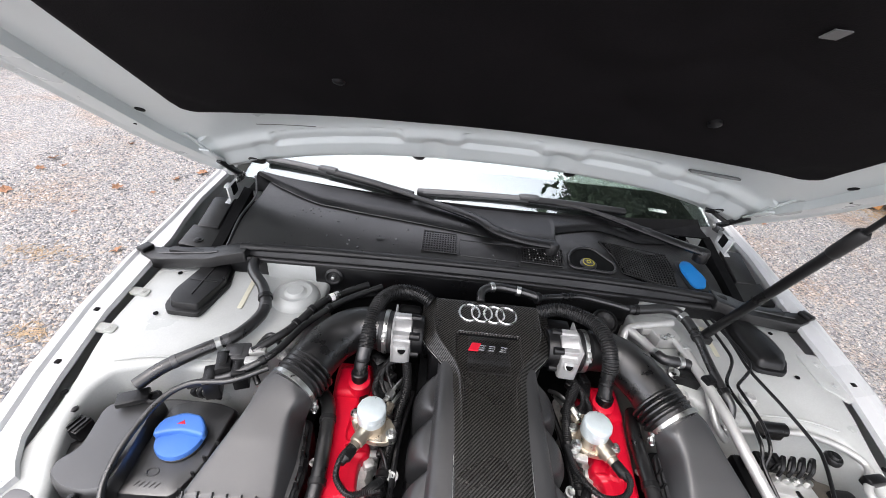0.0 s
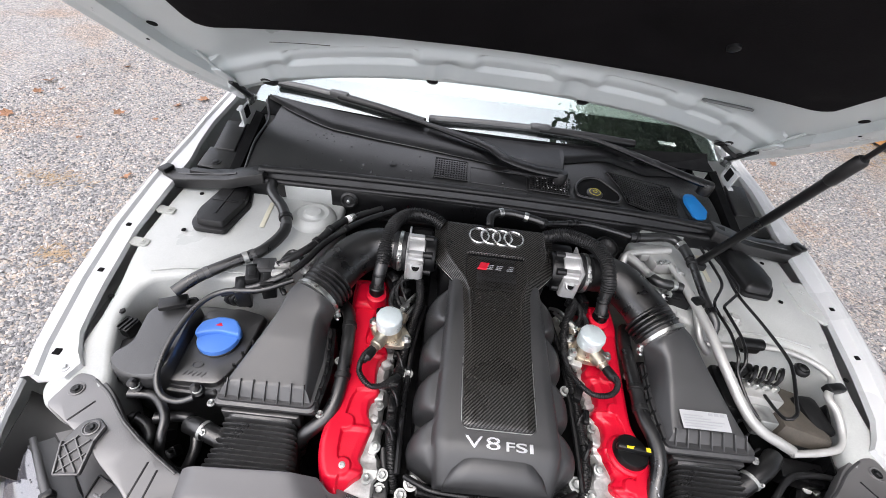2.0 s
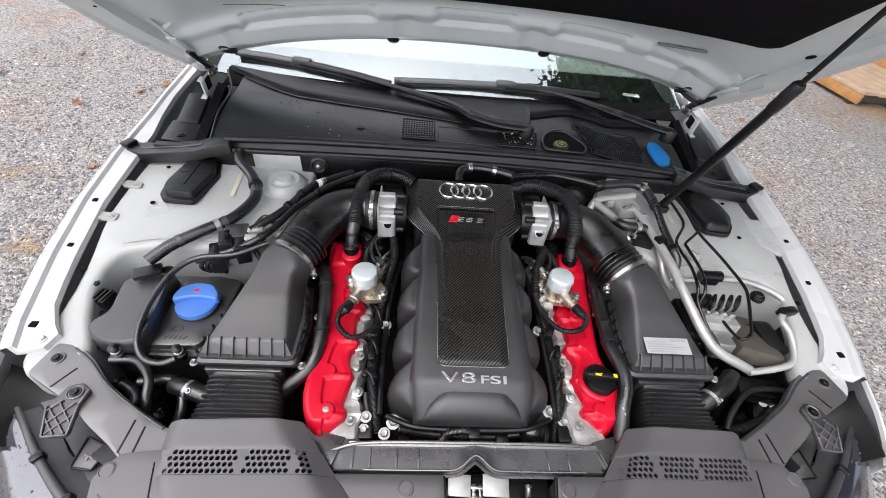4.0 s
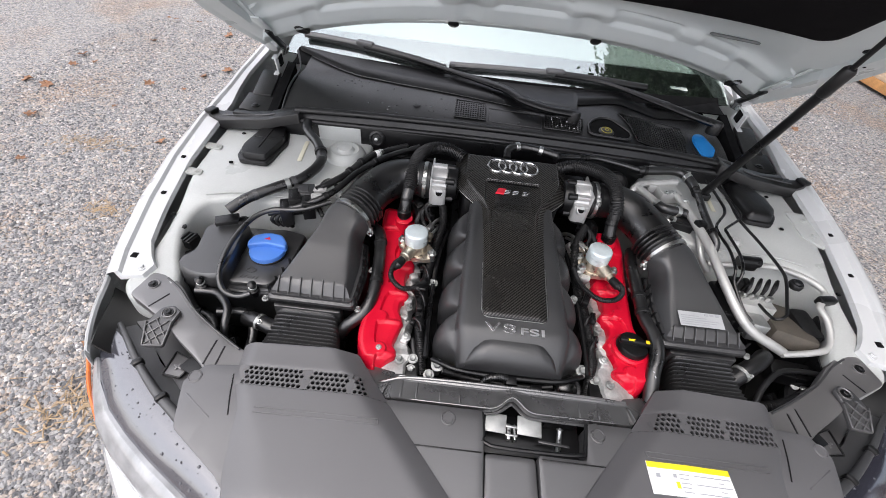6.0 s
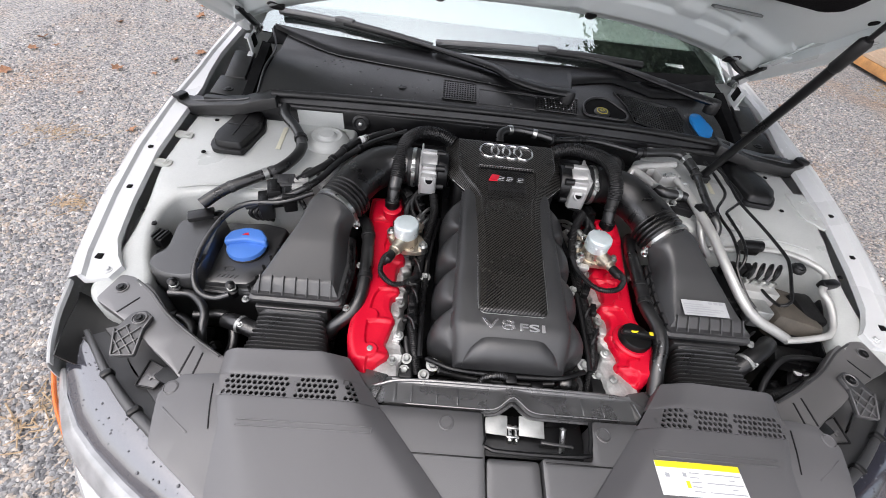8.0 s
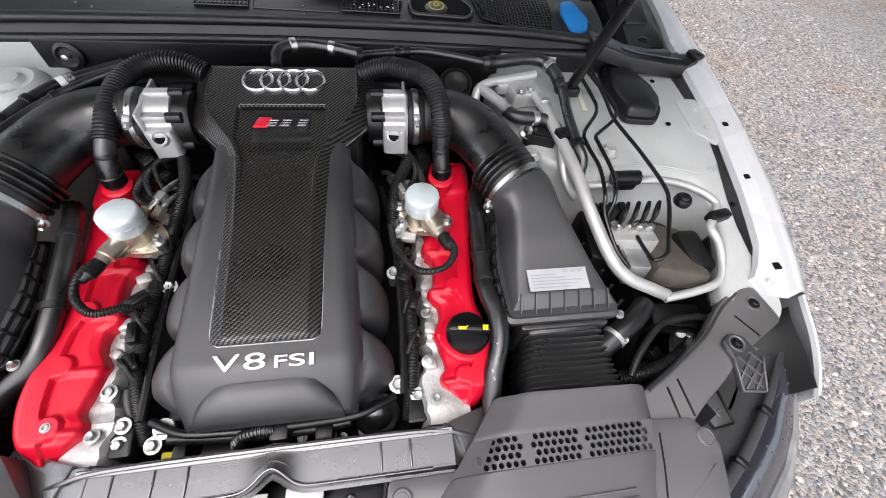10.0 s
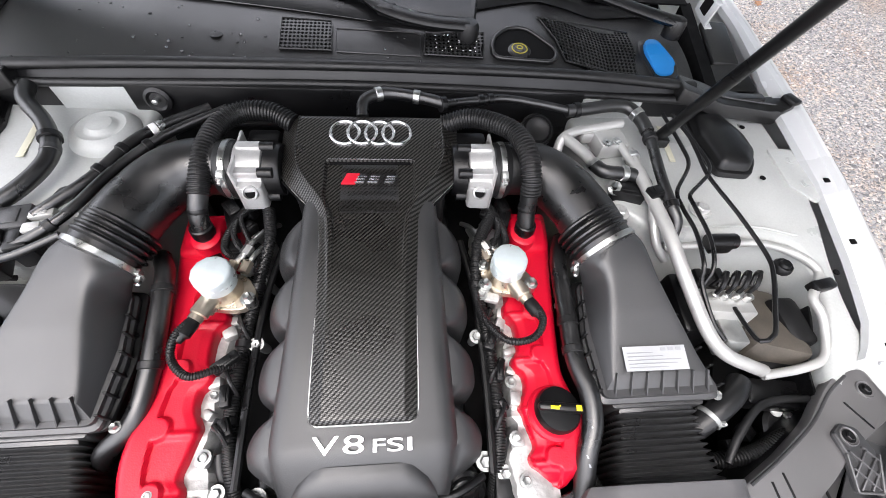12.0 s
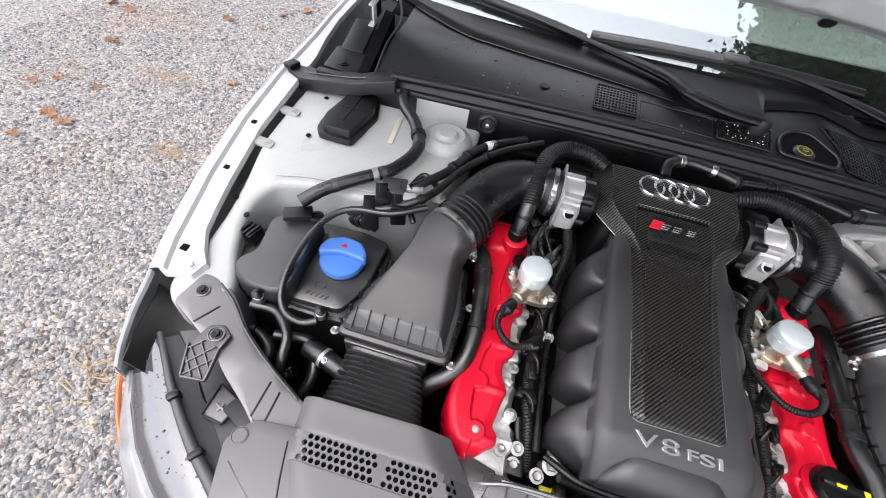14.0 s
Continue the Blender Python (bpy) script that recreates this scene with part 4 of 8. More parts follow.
ACROSS = [math.copysign(1 - (1 - abs(k / 130)) ** 1.2, k) for k in range(-130, 131)]
UPWARD = sorted({*steps(0, 0.24, 84), 0.28, 0.34, 0.42, 0.52, 0.62, 0.72, 0.82, 0.92, 1.0})
frame_in = part("inner_frame", sheet(hood_under, ACROSS, UPWARD), HOODIN, hood)
part("outer_skin", sheet(lambda u, w: hood_at((half(w) + 0.004) * u, rear((half(w) + 0.004) * u) + w * (1.045 - rear((half(w) + 0.004) * u)), 0.012 + 0.028 * min(1, (1 - abs(u)) * 10, w * 10 + 0.05)), steps(-1, 1, 40), steps(0, 1, 24), 0.0012), PAINT, hood)
part("edge_hem", tube([hood_at(0.876 * u, rear(0.876 * u), 0.006) for u in steps(-1, 1, 24)], 0.005, 8), PAINT, hood)
for side in (-1, 1):
    part("side_hem", tube([hood_at(side * (half(w) + 0.001), rear(half(w)) + w * (1.04 - rear(half(w))), 0.006) for w in steps(0, 1, 14)], 0.005, 8), PAINT, hood)
    part("plug", lathe([(0.024, -0.006), (0.024, 0.002), (0.020, 0.004), (0.014, 0.001), (0.001, 0.001)], on_under(side * 0.668, 0.040), -OUT, 22), RUBBER, hood)
    part("oval_hole", lathe([(0.011, -0.004), (0.011, 0.0015), (0.008, 0.0018), (0.001, 0.001)], on_under(side * 0.842, 0.268), -OUT, 16), DARK, hood)
    part("rivet", lathe([(0.0035, -0.002), (0.0035, 0.0015), (0.001, 0.002)], on_under(side * 0.872, 0.235), -OUT, 10), DARK, hood)
    part("long_slot", bar(on_under(side * 0.822, 0.135), on_under(side * 0.800, 0.035), 0.010, 0.006), HOODIN, hood)
    part("edge_buffer", lathe([(0.016, -0.004), (0.016, 0.003), (0.011, 0.007), (0.001, 0.008)], on_under(side * 0.205, rear(0.205) + 0.012), -OUT, 18), RUBBER, hood)
# No opening here: a grey bar is coloured like the shaded slot.
part("slot", bar(on_under(0.462, 0.232, -0.001), on_under(0.60, 0.214, -0.001), 0.030, 0.006), SLOTSHADE, hood)
part("slot_line", tube([on_under(x, 0.236 - 0.13 * (abs(x) - 0.46), -0.0005) for x in (-0.45, -0.50, -0.55, -0.60)], 0.0016, 6), TRIMGREY, hood)
part("stop_stem", tube([on_under(0.672, 0.030, 0.006), on_under(0.715, 0.0, 0.014), on_under(0.765, -0.035, 0.016)], 0.006, 10), RUBBER, hood)


def pad_at(u, w):
    x = 0.745 * u
    a = 0.312 - 0.046 * abs(u) ** 2.2 + 0.05 * max(0, (abs(u) - 0.93) / 0.07) ** 2
    v = a + w * (0.97 - a)
    edge = min(1, min(1 - abs(u), w) * 40)
    dip = -0.004 * math.exp(-((x + 0.32) ** 2 + (v - 0.50) ** 2) / 0.004) + 0.006 * noise.noise((x * 5, v * 5, 0)) + 0.0035 * max(0, 1 - abs(noise.noise((x * 3 + 7, v * 3, 2))) * 9)
    return hood_at(x, v, 0.009 - 0.010 * edge + dip * min(1, min(1 - abs(u), w) * 9))


part("insulation_pad", sheet(pad_at, [math.copysign(1 - (1 - abs(k / 48)) ** 1.3, k) for k in range(-48, 49)], [0, 0.01, 0.03, *steps(0.06, 0.97, 44), 1.0]), FABRIC, hood, "black felt insulation pad")
for x, v in ((-0.34, 0.48), (0.35, 0.48), (0.62, 0.62), (-0.1, 0.75)):
    part("pad_clip", lathe([(0.012, -0.006), (0.012, 0.002), (0.006, 0.005), (0.001, 0.005)], hood_at(x, v, -0.003), -OUT, 14), BLACK, hood)


part("pad_tag", sheet(lambda u, v: hood_at(0.297 + 0.022 * u + 0.005 * v, 0.729 + 0.016 * v, -0.008), [0, 0.5, 1], [0, 0.5, 1], 0.002), TRIMGREY, hood, "pale grey tag on the felt")


def hinge(s):
    """Pressed white bracket on the body side and a short black link up to the bonnet's corner."""
    h = part("hinge", merged(block((s * 0.770, 1.030, 0.952), (0.006, 0.066, 0.050), 0.002, (8, 0, 0)), block((s * 0.776, 1.005, 0.925), (0.016, 0.024, 0.006), 0.002, (10, 0, 0)), block((s * 0.776, 1.012, 0.974), (0.014, 0.026, 0.005), 0.002, (10, 0, 0))), PAINT, hood)
    part("hinge_slot", block((s * 0.767, 1.030, 0.958), (0.006, 0.030, 0.034), 0.002, (8, 0, 0)), DARK, h)
    part("hinge_link", bar(hood_at(s * 0.776, -0.112, -0.030), hood_at(s * 0.781, 0.030, -0.026), 0.014, 0.016), BLACK, h)
    part("hinge_plate", bar(hood_at(s * 0.781, 0.020, -0.024), hood_at(s * 0.786, 0.100, -0.022), 0.030, 0.006), HOODIN, h)
    part("hinge_post", bar((s * 0.772, 1.06, 0.975), hood_at(s * 0.776, -0.108, -0.032), 0.010, 0.022), SATIN, h)
    part("hinge_pin", bolt((s * 0.765, 1.055, 0.975), 0.008, 0.006, (-s, 0, 0)), STEEL, h)
    part("hinge_pin", bolt(hood_at(s * 0.768, -0.100, -0.030), 0.007, 0.006, (-s, 0, 0)), STEEL, h)


for side in (-1, 1):
    hinge(side)

# gas strut that holds the bonnet
strut = thing("gas_strut", (0.56, 0.673, 0.875), "black gas strut that holds the bonnet up", "strut")
foot, way = Vector((0.560, 0.673, 0.878)), Vector((-0.065, -0.456, 1.0)).normalized()
part("rod", tube([foot + way * 0.40, foot + way * 0.72], 0.005, 12, 0.1), BLACK, strut)
part("cylinder", tube([foot + way * 0.02, foot + way * 0.42], 0.0102, 16, 0.1), BLACK, strut)
part("gland", lathe([(0.0100, 0), (0.0122, 0.004), (0.0122, 0.060), (0.0085, 0.066)], foot + way * 0.375, way, 16), RUBBER, strut)
part("ball_socket", merged(lathe([(0.004, -0.012), (0.011, -0.006), (0.011, 0.03), (0.008, 0.035)], foot, way, 14), block(foot - Vector((0, 0, 0.014)), (0.03, 0.03, 0.02), 0.004)), BLACK, strut)

# ---- engine ----
TOP = lambda y: 0.824 + 0.153 * (y - 0.175)
engine = thing("engine_block", (0, 0.4, 0.45), "dark engine block below the covers", "engine")
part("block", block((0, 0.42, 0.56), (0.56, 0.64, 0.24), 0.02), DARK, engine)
part("valley", block((0, 0.42, 0.69), (0.30, 0.60, 0.06), 0.02), BLACK, engine)


def casting(s):
    """Bare cast edge of the cylinder head, between red cover and intake."""
    rings = []
    rnd = random.Random(11 + s)
    for k, y in enumerate(steps(0.085, 0.56, 48)):
        j, q = rnd.uniform(-0.003, 0.003), rnd.uniform(-0.003, 0.003)
        w = 0.005 if (k // 4) % 2 else 0
        edge = curve([(0.085, 0.200), (0.150, 0.200), (0.175, 0.213), (0.44, 0.213), (0.47, 0.195)], y) - w
        rings.append([(s * (0.27), y, 0.66), (s * 0.27, y, 0.722), (s * (0.238 + j * 0.3), y, 0.729 + q * 0.5), (s * (edge + 0.010 + j), y, 0.727 + q), (s * (edge + j), y, 0.712 + q), (s * (edge + 0.001), y, 0.66)])
    return part("cylinder_head", loft(rings), ALU, engine)


for side in (-1, 1):
    casting(side)
    rnd = random.Random(40 + side)
    for y in (0.168, 0.228, 0.272, 0.301, 0.352, 0.372, 0.408, 0.465, 0.50):
        w, l = rnd.uniform(0.014, 0.026), rnd.uniform(0.012, 0.024)
        part("casting_boss", block((side * rnd.uniform(0.216, 0.228), y, 0.727 + rnd.uniform(-0.003, 0.005)), (w, l, 0.018), 0.004, (rnd.uniform(-8, 8), rnd.uniform(-12, 12), rnd.uniform(-30, 30))), ALU, engine)
    for y in (0.172,):
        part("washered_bolt", lathe([(0.0105, -0.004), (0.0105, 0.002), (0.007, 0.003), (0.007, 0.008), (0.0045, 0.009), (0.0045, 0.005), (0.001, 0.005)], (side * 0.215, y, 0.738), (0, -0.2, 1), 12), ZINC, engine)
    for y in (0.118, 0.253, 0.44):
        part("head_bolt", bolt((side * 0.221, y, 0.734), 0.007, 0.008), ZINC, engine)


def cam_cover(s):
    """The red cover over one bank's camshafts: a plateau with a swollen front end, pockets between lobed ribs."""
    t = thing("cam_cover", (s * 0.28, 0.33, 0.70), "bright red textured cam cover on the cylinder head", "cam cover", "cam covers")
    shift = 0.0 if s < 0 else 0.018
    out_t = [(0.086, 0.270), (0.093, 0.281), (0.104, 0.292), (0.128, 0.307), (0.165, 0.3165), (0.200, 0.3155), (0.232, 0.306), (0.258, 0.3005), (0.30, 0.302), (0.36, 0.309), (0.43, 0.318), (0.52, 0.332), (0.565, 0.334)]
    in_t = [(0.086, 0.262), (0.100, 0.256), (0.110, 0.248), (0.120, 0.2365), (0.134, 0.2345), (0.146, 0.243), (0.166, 0.2405), (0.196, 0.2340), (0.206, 0.2315), (0.217, 0.2360), (0.232, 0.2435), (0.258, 0.2435), (0.270, 0.2320), (0.286, 0.2310), (0.297, 0.2400), (0.345, 0.2420), (0.360, 0.2300), (0.378, 0.2290), (0.392, 0.2370), (0.46, 0.236), (0.54, 0.243), (0.565, 0.248)]
    top_z = lambda y: 0.750 + 0.009 * max(0, 1 - abs(y - 0.30) / 0.26) + 0.05 * max(0, y - 0.25)
    bosses = ((0.130, 0.0150), (0.208, 0.0155), (0.288, 0.0145), (0.366, 0.0150))
    smooth = lambda d, w: (lambda e: e * e * (3 - 2 * e))(min(1, max(0, d / w + 0.5)))
    ridge = lambda q: ease(in_t, q) + (ease(out_t, q) - ease(in_t, q)) * curve([(0.086, 0.42), (0.13, 0.46), (0.20, 0.58), (0.30, 0.56), (0.40, 0.50), (0.50, 0.30), (0.57, 0.10)], q)
    level = lambda q: top_z(q) - 0.017 * smooth(0.104 - q, 0.016) - 0.013 * smooth(0.089 - q, 0.006)

    def cover_z(x, q, inner, outer):
        """Raised outer deck and round bosses; faceted pockets step down to the inner edge."""
        d = x - ridge(q)
        for c, r in bosses:
            d = max(d, r - math.hypot(x - (ridge(c) - 0.002), q - c))
        lane = 0.0072 + 0.30 * max(0, (inner + 0.015) - x) - 0.0042 * max(smooth(0.0045 - abs(q - c + 0.008), 0.006) for c, r in bosses) - 0.0035 * smooth(q - 0.43, 0.03)
        z = level(q) - lane * (1 - smooth(d, 0.0042))
        return z - 0.010 * max(0, (x - outer + 0.014) / 0.014) ** 2.2 - 0.006 * max(0, (inner + 0.004 - x) / 0.004) ** 2

    rings = []
    for k in range(241):
        q = 0.086 + 0.002 * k
        y = q + shift * max(0, 1 - (q - 0.086) / 0.22)
        outer, inner = ease(out_t, q), ease(in_t, q) - 0.004
        xs = [outer + (inner - outer) * f for f in steps(0, 1, 44)]
        row = [(x, cover_z(x, q, inner, outer)) for x in xs]
        rings.append([(s * x, y, z) for x, z in ((outer + 0.004, 0.66), (outer + 0.004, 0.700), (outer + 0.0015, row[0][1] - 0.010), *row, (inner - 0.0012, row[-1][1] - 0.008), (inner - 0.002, 0.700))])
    part("cover", loft(rings), RED, t, sharp=40)
    for q in (0.130, 0.366) if s < 0 else (0.366,):
        y, x = q + shift * max(0, 1 - (q - 0.086) / 0.22), ridge(q) - 0.002
        part("cover_bolt", lathe([(0.0062, -0.006), (0.0060, 0.0008), (0.0050, 0.0010), (0.0042, 0.0024), (0.0026, 0.0028), (0.0024, 0.0008), (0.001, 0.0008)], (s * x, y, level(q)), (0, -0.1, 1), 16), ZINC if q < 0.2 else RED, t)
    part("end_block", block((s * 0.286, 0.515, 0.757), (0.075, 0.08, 0.05), 0.016, (6, s * 8, 0), 3), RED, t)
    part("breather_neck", lathe([(0.024, -0.02), (0.023, 0.012), (0.0215, 0.020), (0.0235, 0.022), (0.0235, 0.027), (0.019, 0.030)], (s * 0.270, 0.497, 0.772), (0, -0.1, 1), 22), RED, t)
    return t


for side in (-1, 1):
    cam_cover(side)

oil = thing("oil_filler_cap", (0.276, 0.202, 0.745), "black oil filler cap with yellow symbols on the red cover", "oil cap")
part("neck", lathe([(0.041, -0.02), (0.041, 0.002), (0.037, 0.006), (0.001, 0.006)], (0.276, 0.202, 0.748), (0.05, 0.05, 1), 28), RED, oil)
part("cap", lathe([(0.033, 0), (0.034, 0.010), (0.031, 0.017), (0.016, 0.019), (0.001, 0.019)], (0.277, 0.203, 0.751), (0.05, 0.05, 1), 32), BLACK, oil)
part("grip", block((0.278, 0.203, 0.775), (0.066, 0.013, 0.016), 0.005, (0, -3, -8)), BLACK, oil)
part("symbol", merged(block((0.266, 0.202, 0.7838), (0.012, 0.005, 0.0012), 0.0003, (0, -3, -8)), block((0.273, 0.2035, 0.7840), (0.004, 0.002, 0.0012), 0.0003, (0, -3, 20))), YELLOW, oil)
part("symbol", block((0.300, 0.199, 0.7855), (0.008, 0.008, 0.0012), 0.0003, (0, -3, -8)), YELLOW, oil)


def intake():
    """The ribbed plastic intake with its four runners a side."""
    t = thing("intake_cover", (0, 0.35, 0.70), "dark grey textured intake cover with rounded runners and silver lettering", "engine cover")
    rings = []
    ys = sorted({0.108, 0.110, 0.113, 0.117, 0.122, 0.128, 0.135, *steps(0.142, 0.63, 90)})
    for y in ys:
        f = min(1, (y - 0.108) / 0.062)
        zt = TOP(max(y, 0.17)) - 0.052 * (1 - math.sin(f * math.pi / 2))
        w = curve([(0.108, 0.104), (0.17, 0.115), (0.30, 0.110), (0.50, 0.104), (0.62, 0.098)], y)
        dy = min(abs(y - c) for c in (0.166, 0.262, 0.358, 0.452))
        lobe = max(0.0, 1 - (dy / 0.0415) ** 2.8) ** 0.5
        x0, z0 = w + 0.004, zt - 0.026
        low = 0.700 + 0.040 * max(0, 1 - (y - 0.108) / 0.030)
        x1, z1 = x0 - 0.006 + 0.048 * lobe * min(1, f + 0.3), max(zt - 0.094, low + 0.003)
        side = [(x0 + (x1 - x0) * math.sin(k / 9 * math.pi / 2) ** 0.95, z0 - (z0 - z1) * (1 - math.cos(k / 9 * math.pi / 2))) for k in range(1, 10)]
        half_ring = [(w * 0.45, zt), (w * 0.78, zt - 0.0005), (w - 0.014, zt - 0.002), (w - 0.006, zt - 0.006), (w - 0.001, zt - 0.012), (x0, z0), *side, (x1 - 0.002, low)]
        rings.append([(x, y, z) for x, z in half_ring] + [(-x, y, z) for x, z in half_ring[::-1]])
    part("shell", loft(rings), COVER, t, sharp=60)
    lip = []
    for k in range(9):
        a = k / 8 * math.pi / 2
        y, zt = 0.142 - 0.038 * math.sin(a), 0.812 - 0.040 * (1 - math.cos(a))
        w = 0.070 + 0.022 * math.sin(a)
        lip.append([(-w, y, zt - 0.014), (-w + 0.012, y, zt - 0.003), (-w * 0.6, y, zt), (w * 0.6, y, zt), (w - 0.012, y, zt - 0.003), (w, y, zt - 0.014), (w, 0.15, 0.748), (-w, 0.15, 0.748)])
    lip.append([(x * 0.985, 0.1035, 0.754) if i < 6 else (x, 0.15, 0.742) for i, (x, y, z) in enumerate(lip[-1])])
    part("front_lip", loft(lip), COVER, t, sharp=60)
    for s in (-1, 1):
        part("edge_seam", tube([(s * 0.172, 0.13, 0.735), (s * 0.176, 0.25, 0.742), (s * 0.172, 0.40, 0.757), (s * 0.155, 0.5, 0.77)], 0.006, 8), BLACK, t)
        part("front_pipe", tube([(s * 0.158, 0.128, 0.735), (s * 0.135, 0.116, 0.742), (s * 0.108, 0.106, 0.744), (s * 0.06, 0.103, 0.742), (s * 0.01, 0.102, 0.742)], 0.0055, 10), BLACK, t)
    # carbon trim: flat panel, recessed below the slot, with bands that fall away to both sides
    rim = [(0.186, 0.060), (0.190, 0.0655), (0.20, 0.0675), (0.33, 0.0695), (0.41, 0.0735), (0.452, 0.0775), (0.476, 0.083), (0.503, 0.096), (0.533, 0.121), (0.562, 0.143), (0.588, 0.1525), (0.62, 0.1535), (0.69, 0.1535)]
    fold = [(0.186, 0.0515), (0.33, 0.0540), (0.404, 0.0570), (0.47, 0.0620), (0.487, 0.0670), (0.505, 0.0755), (0.53, 0.0935), (0.558, 0.1115), (0.578, 0.1200), (0.598, 0.1235), (0.69, 0.1225)]
    dent = [(0.186, 0.050), (0.42, 0.0545), (0.478, 0.0615), (0.505, 0.0690), (0.53, 0.0700), (0.69, 0.0700)]

    def carbon_at(u, v):
        y, a = v, abs(u)
        d, f, r = ease(dent, y), ease(fold, y), ease(rim, y)
        d = min(d, f - 0.0075)
        r = max(r, f + 0.006)
        knots = [(0.0, 0.0), (0.50, d - 0.0008), (0.56, d + 0.0028), (0.72, f - 0.0030), (0.75, f), (0.78, f + 0.0022), (0.96, r - 0.0016), (1.0, r)]
        x = curve(knots, a)
        deep = 0.0075 * min(1, max(0, (y - 0.375) / 0.105)) * min(1, max(0, (0.5795 - y) / 0.002))
        fall = curve([(0.18, 0.0045), (0.40, 0.0065), (0.46, 0.0095), (0.50, 0.0150), (0.56, 0.0215), (0.69, 0.027)], y)
        z = TOP(y) + 0.0075
        if a <= 0.50:
            z -= deep
        elif a < 0.56:
            e = (a - 0.50) / 0.06
            z -= deep * (1 - e * e * (3 - 2 * e))
        if a > 0.72:
            g = (x - f + 0.003) / (r - f + 0.003)
            z -= fall * g ** 1.15 - 0.0026 * max(0, 1 - ((a - 0.75) / 0.035) ** 2) * min(1, max(0.15, (y - 0.30) / 0.2))
        if a > 0.96:
            z -= 0.0022 * ((a - 0.96) / 0.04) ** 2
        if y < 0.192:
            z -= 0.004 * ((0.192 - y) / 0.006) ** 2
        if y > 0.668:
            z -= 0.012 * ((y - 0.668) / 0.012) ** 2
        return (math.copysign(x, u), y, z)

    us = [math.copysign(a, k) for k in (-1, 1) for a in (steps(0.0, 0.50, 6)[1:] + [0.515, 0.53, 0.545, 0.56, 0.60, 0.64, 0.68, 0.72, 0.735, 0.75, 0.765, 0.78, 0.82, 0.86, 0.90, 0.94, 0.96, 0.98, 1.0])]
    trim = part("carbon_trim", sheet(carbon_at, sorted(us + [0.0]), sorted({*steps(0.186, 0.68, 96), 0.187, 0.188, 0.190, 0.5775, 0.5785, 0.5795, 0.5805, 0.674, 0.677}), 0.010), CARBON, t, "woven carbon fibre trim", sharp=42)
    for s in (-1, 1):
        part("side_skirt", sheet(lambda u, v, s=s: (s * (ease(rim, u) - 0.001 + 0.004 * v), u, carbon_at(1.0, u)[2] - 0.003 - 0.034 * v), steps(0.560, 0.68, 12), steps(0, 1, 3), 0.002), GLOSSBLACK, trim)
    part("slot", block((0, 0.5770, TOP(0.577) + 0.0022), (0.132, 0.005, 0.003), 0.0006, (8, 0, 0)), DARK, trim)
    part("slot_edge", bar((-0.0685, 0.5805, TOP(0.5805) + 0.0076), (0.0685, 0.5805, TOP(0.5805) + 0.0076), 0.0010, 0.0012, 0.0004), SILVER, trim)
    half_edge = [(ease(rim, y) + 0.0007, y) for y in steps(0.572, 0.202, 30)] + [(0.0665, 0.195), (0.063, 0.189), (0.057, 0.1855)]
    edge = [(-x, y) for x, y in half_edge] + half_edge[::-1]
    low = lambda y: carbon_at(1.0, max(y, 0.193))[2] - TOP(max(y, 0.193))
    part("bright_edge", tube([(x, y, TOP(y) + low(y) - 0.0006) for x, y in edge], 0.0009, 6, smooth=False), STEEL, trim)
    part("shadow_gap", tube([(x * 1.022, y - (0.002 if y < 0.2 else 0), TOP(y) + low(y) - 0.0026) for x, y in edge], 0.0016, 6, smooth=False), DARK, trim)
    for k in range(4):
        x = -0.0436 + k * 0.02905
        n = 44
        rr = []
        for j in range(n):
            a = 2 * math.pi * j / n
            c = Vector((x + 0.0238 * math.cos(a), 0.6335 + 0.0238 * math.sin(a), 0))
            o = Vector((math.cos(a), math.sin(a), 0))
            z = TOP(c.y) + 0.0080 + 0.0006 * (k % 2)
            rr.append([(*(c + o * r).xy, z + h) for r, h in ((0.0029, -0.001), (0.0026, 0.0026), (0.0010, 0.0042), (-0.0010, 0.0042), (-0.0026, 0.0026), (-0.0029, -0.001))])
        part("emblem_ring", loft(rr + rr[:1], cap=False), SILVER, trim)
    badge = [(-0.0455, 0.5365), (-0.0235, 0.5365), (-0.0165, 0.5560), (-0.0370, 0.5560)]
    part("badge_flash", prism(badge, lambda x, y: TOP(y) + 0.001, lambda x, y: TOP(y) + 0.0042, 0.0006), REDINK, trim)
    for x in (-0.0155, 0.0055, 0.0320):
        for y in (0.5385, 0.5440, 0.5495):
            part("badge_bar", bar((x - 0.007 + (y - 0.5440) * 0.4, y, TOP(y) + 0.0032), (x + 0.008 + (y - 0.5440) * 0.4, y, TOP(y) + 0.0032), 0.0024, 0.0028, 0.0006), SILVER, trim)
    for word, size, x0, wide in (("V", 0.0290, -0.0605, 1.80), ("8", 0.0290, -0.0250, 1.95), ("F", 0.0210, 0.0095, 1.90), ("S", 0.0210, 0.0280, 2.30), ("I", 0.0210, 0.0505, 2.4)):
        lettering(word, size, 0.0012, pose(x0, 0.1545, TOP(0.1545) + 0.0012, 8.7, 0, 0) @ Matrix.Diagonal((wide, 1, 1, 1)), "letter", t, LETTERCHROME)
    # rear housing below the wings
    part("plenum", prism(rounded([(-0.125, 0.53), (0.125, 0.53), (0.132, 0.69), (-0.132, 0.69)], 0.02), 0.72, lambda x, y: TOP(y) - 0.022, 0.006), BLACK, t)

    t.location.x += 0.004


intake()


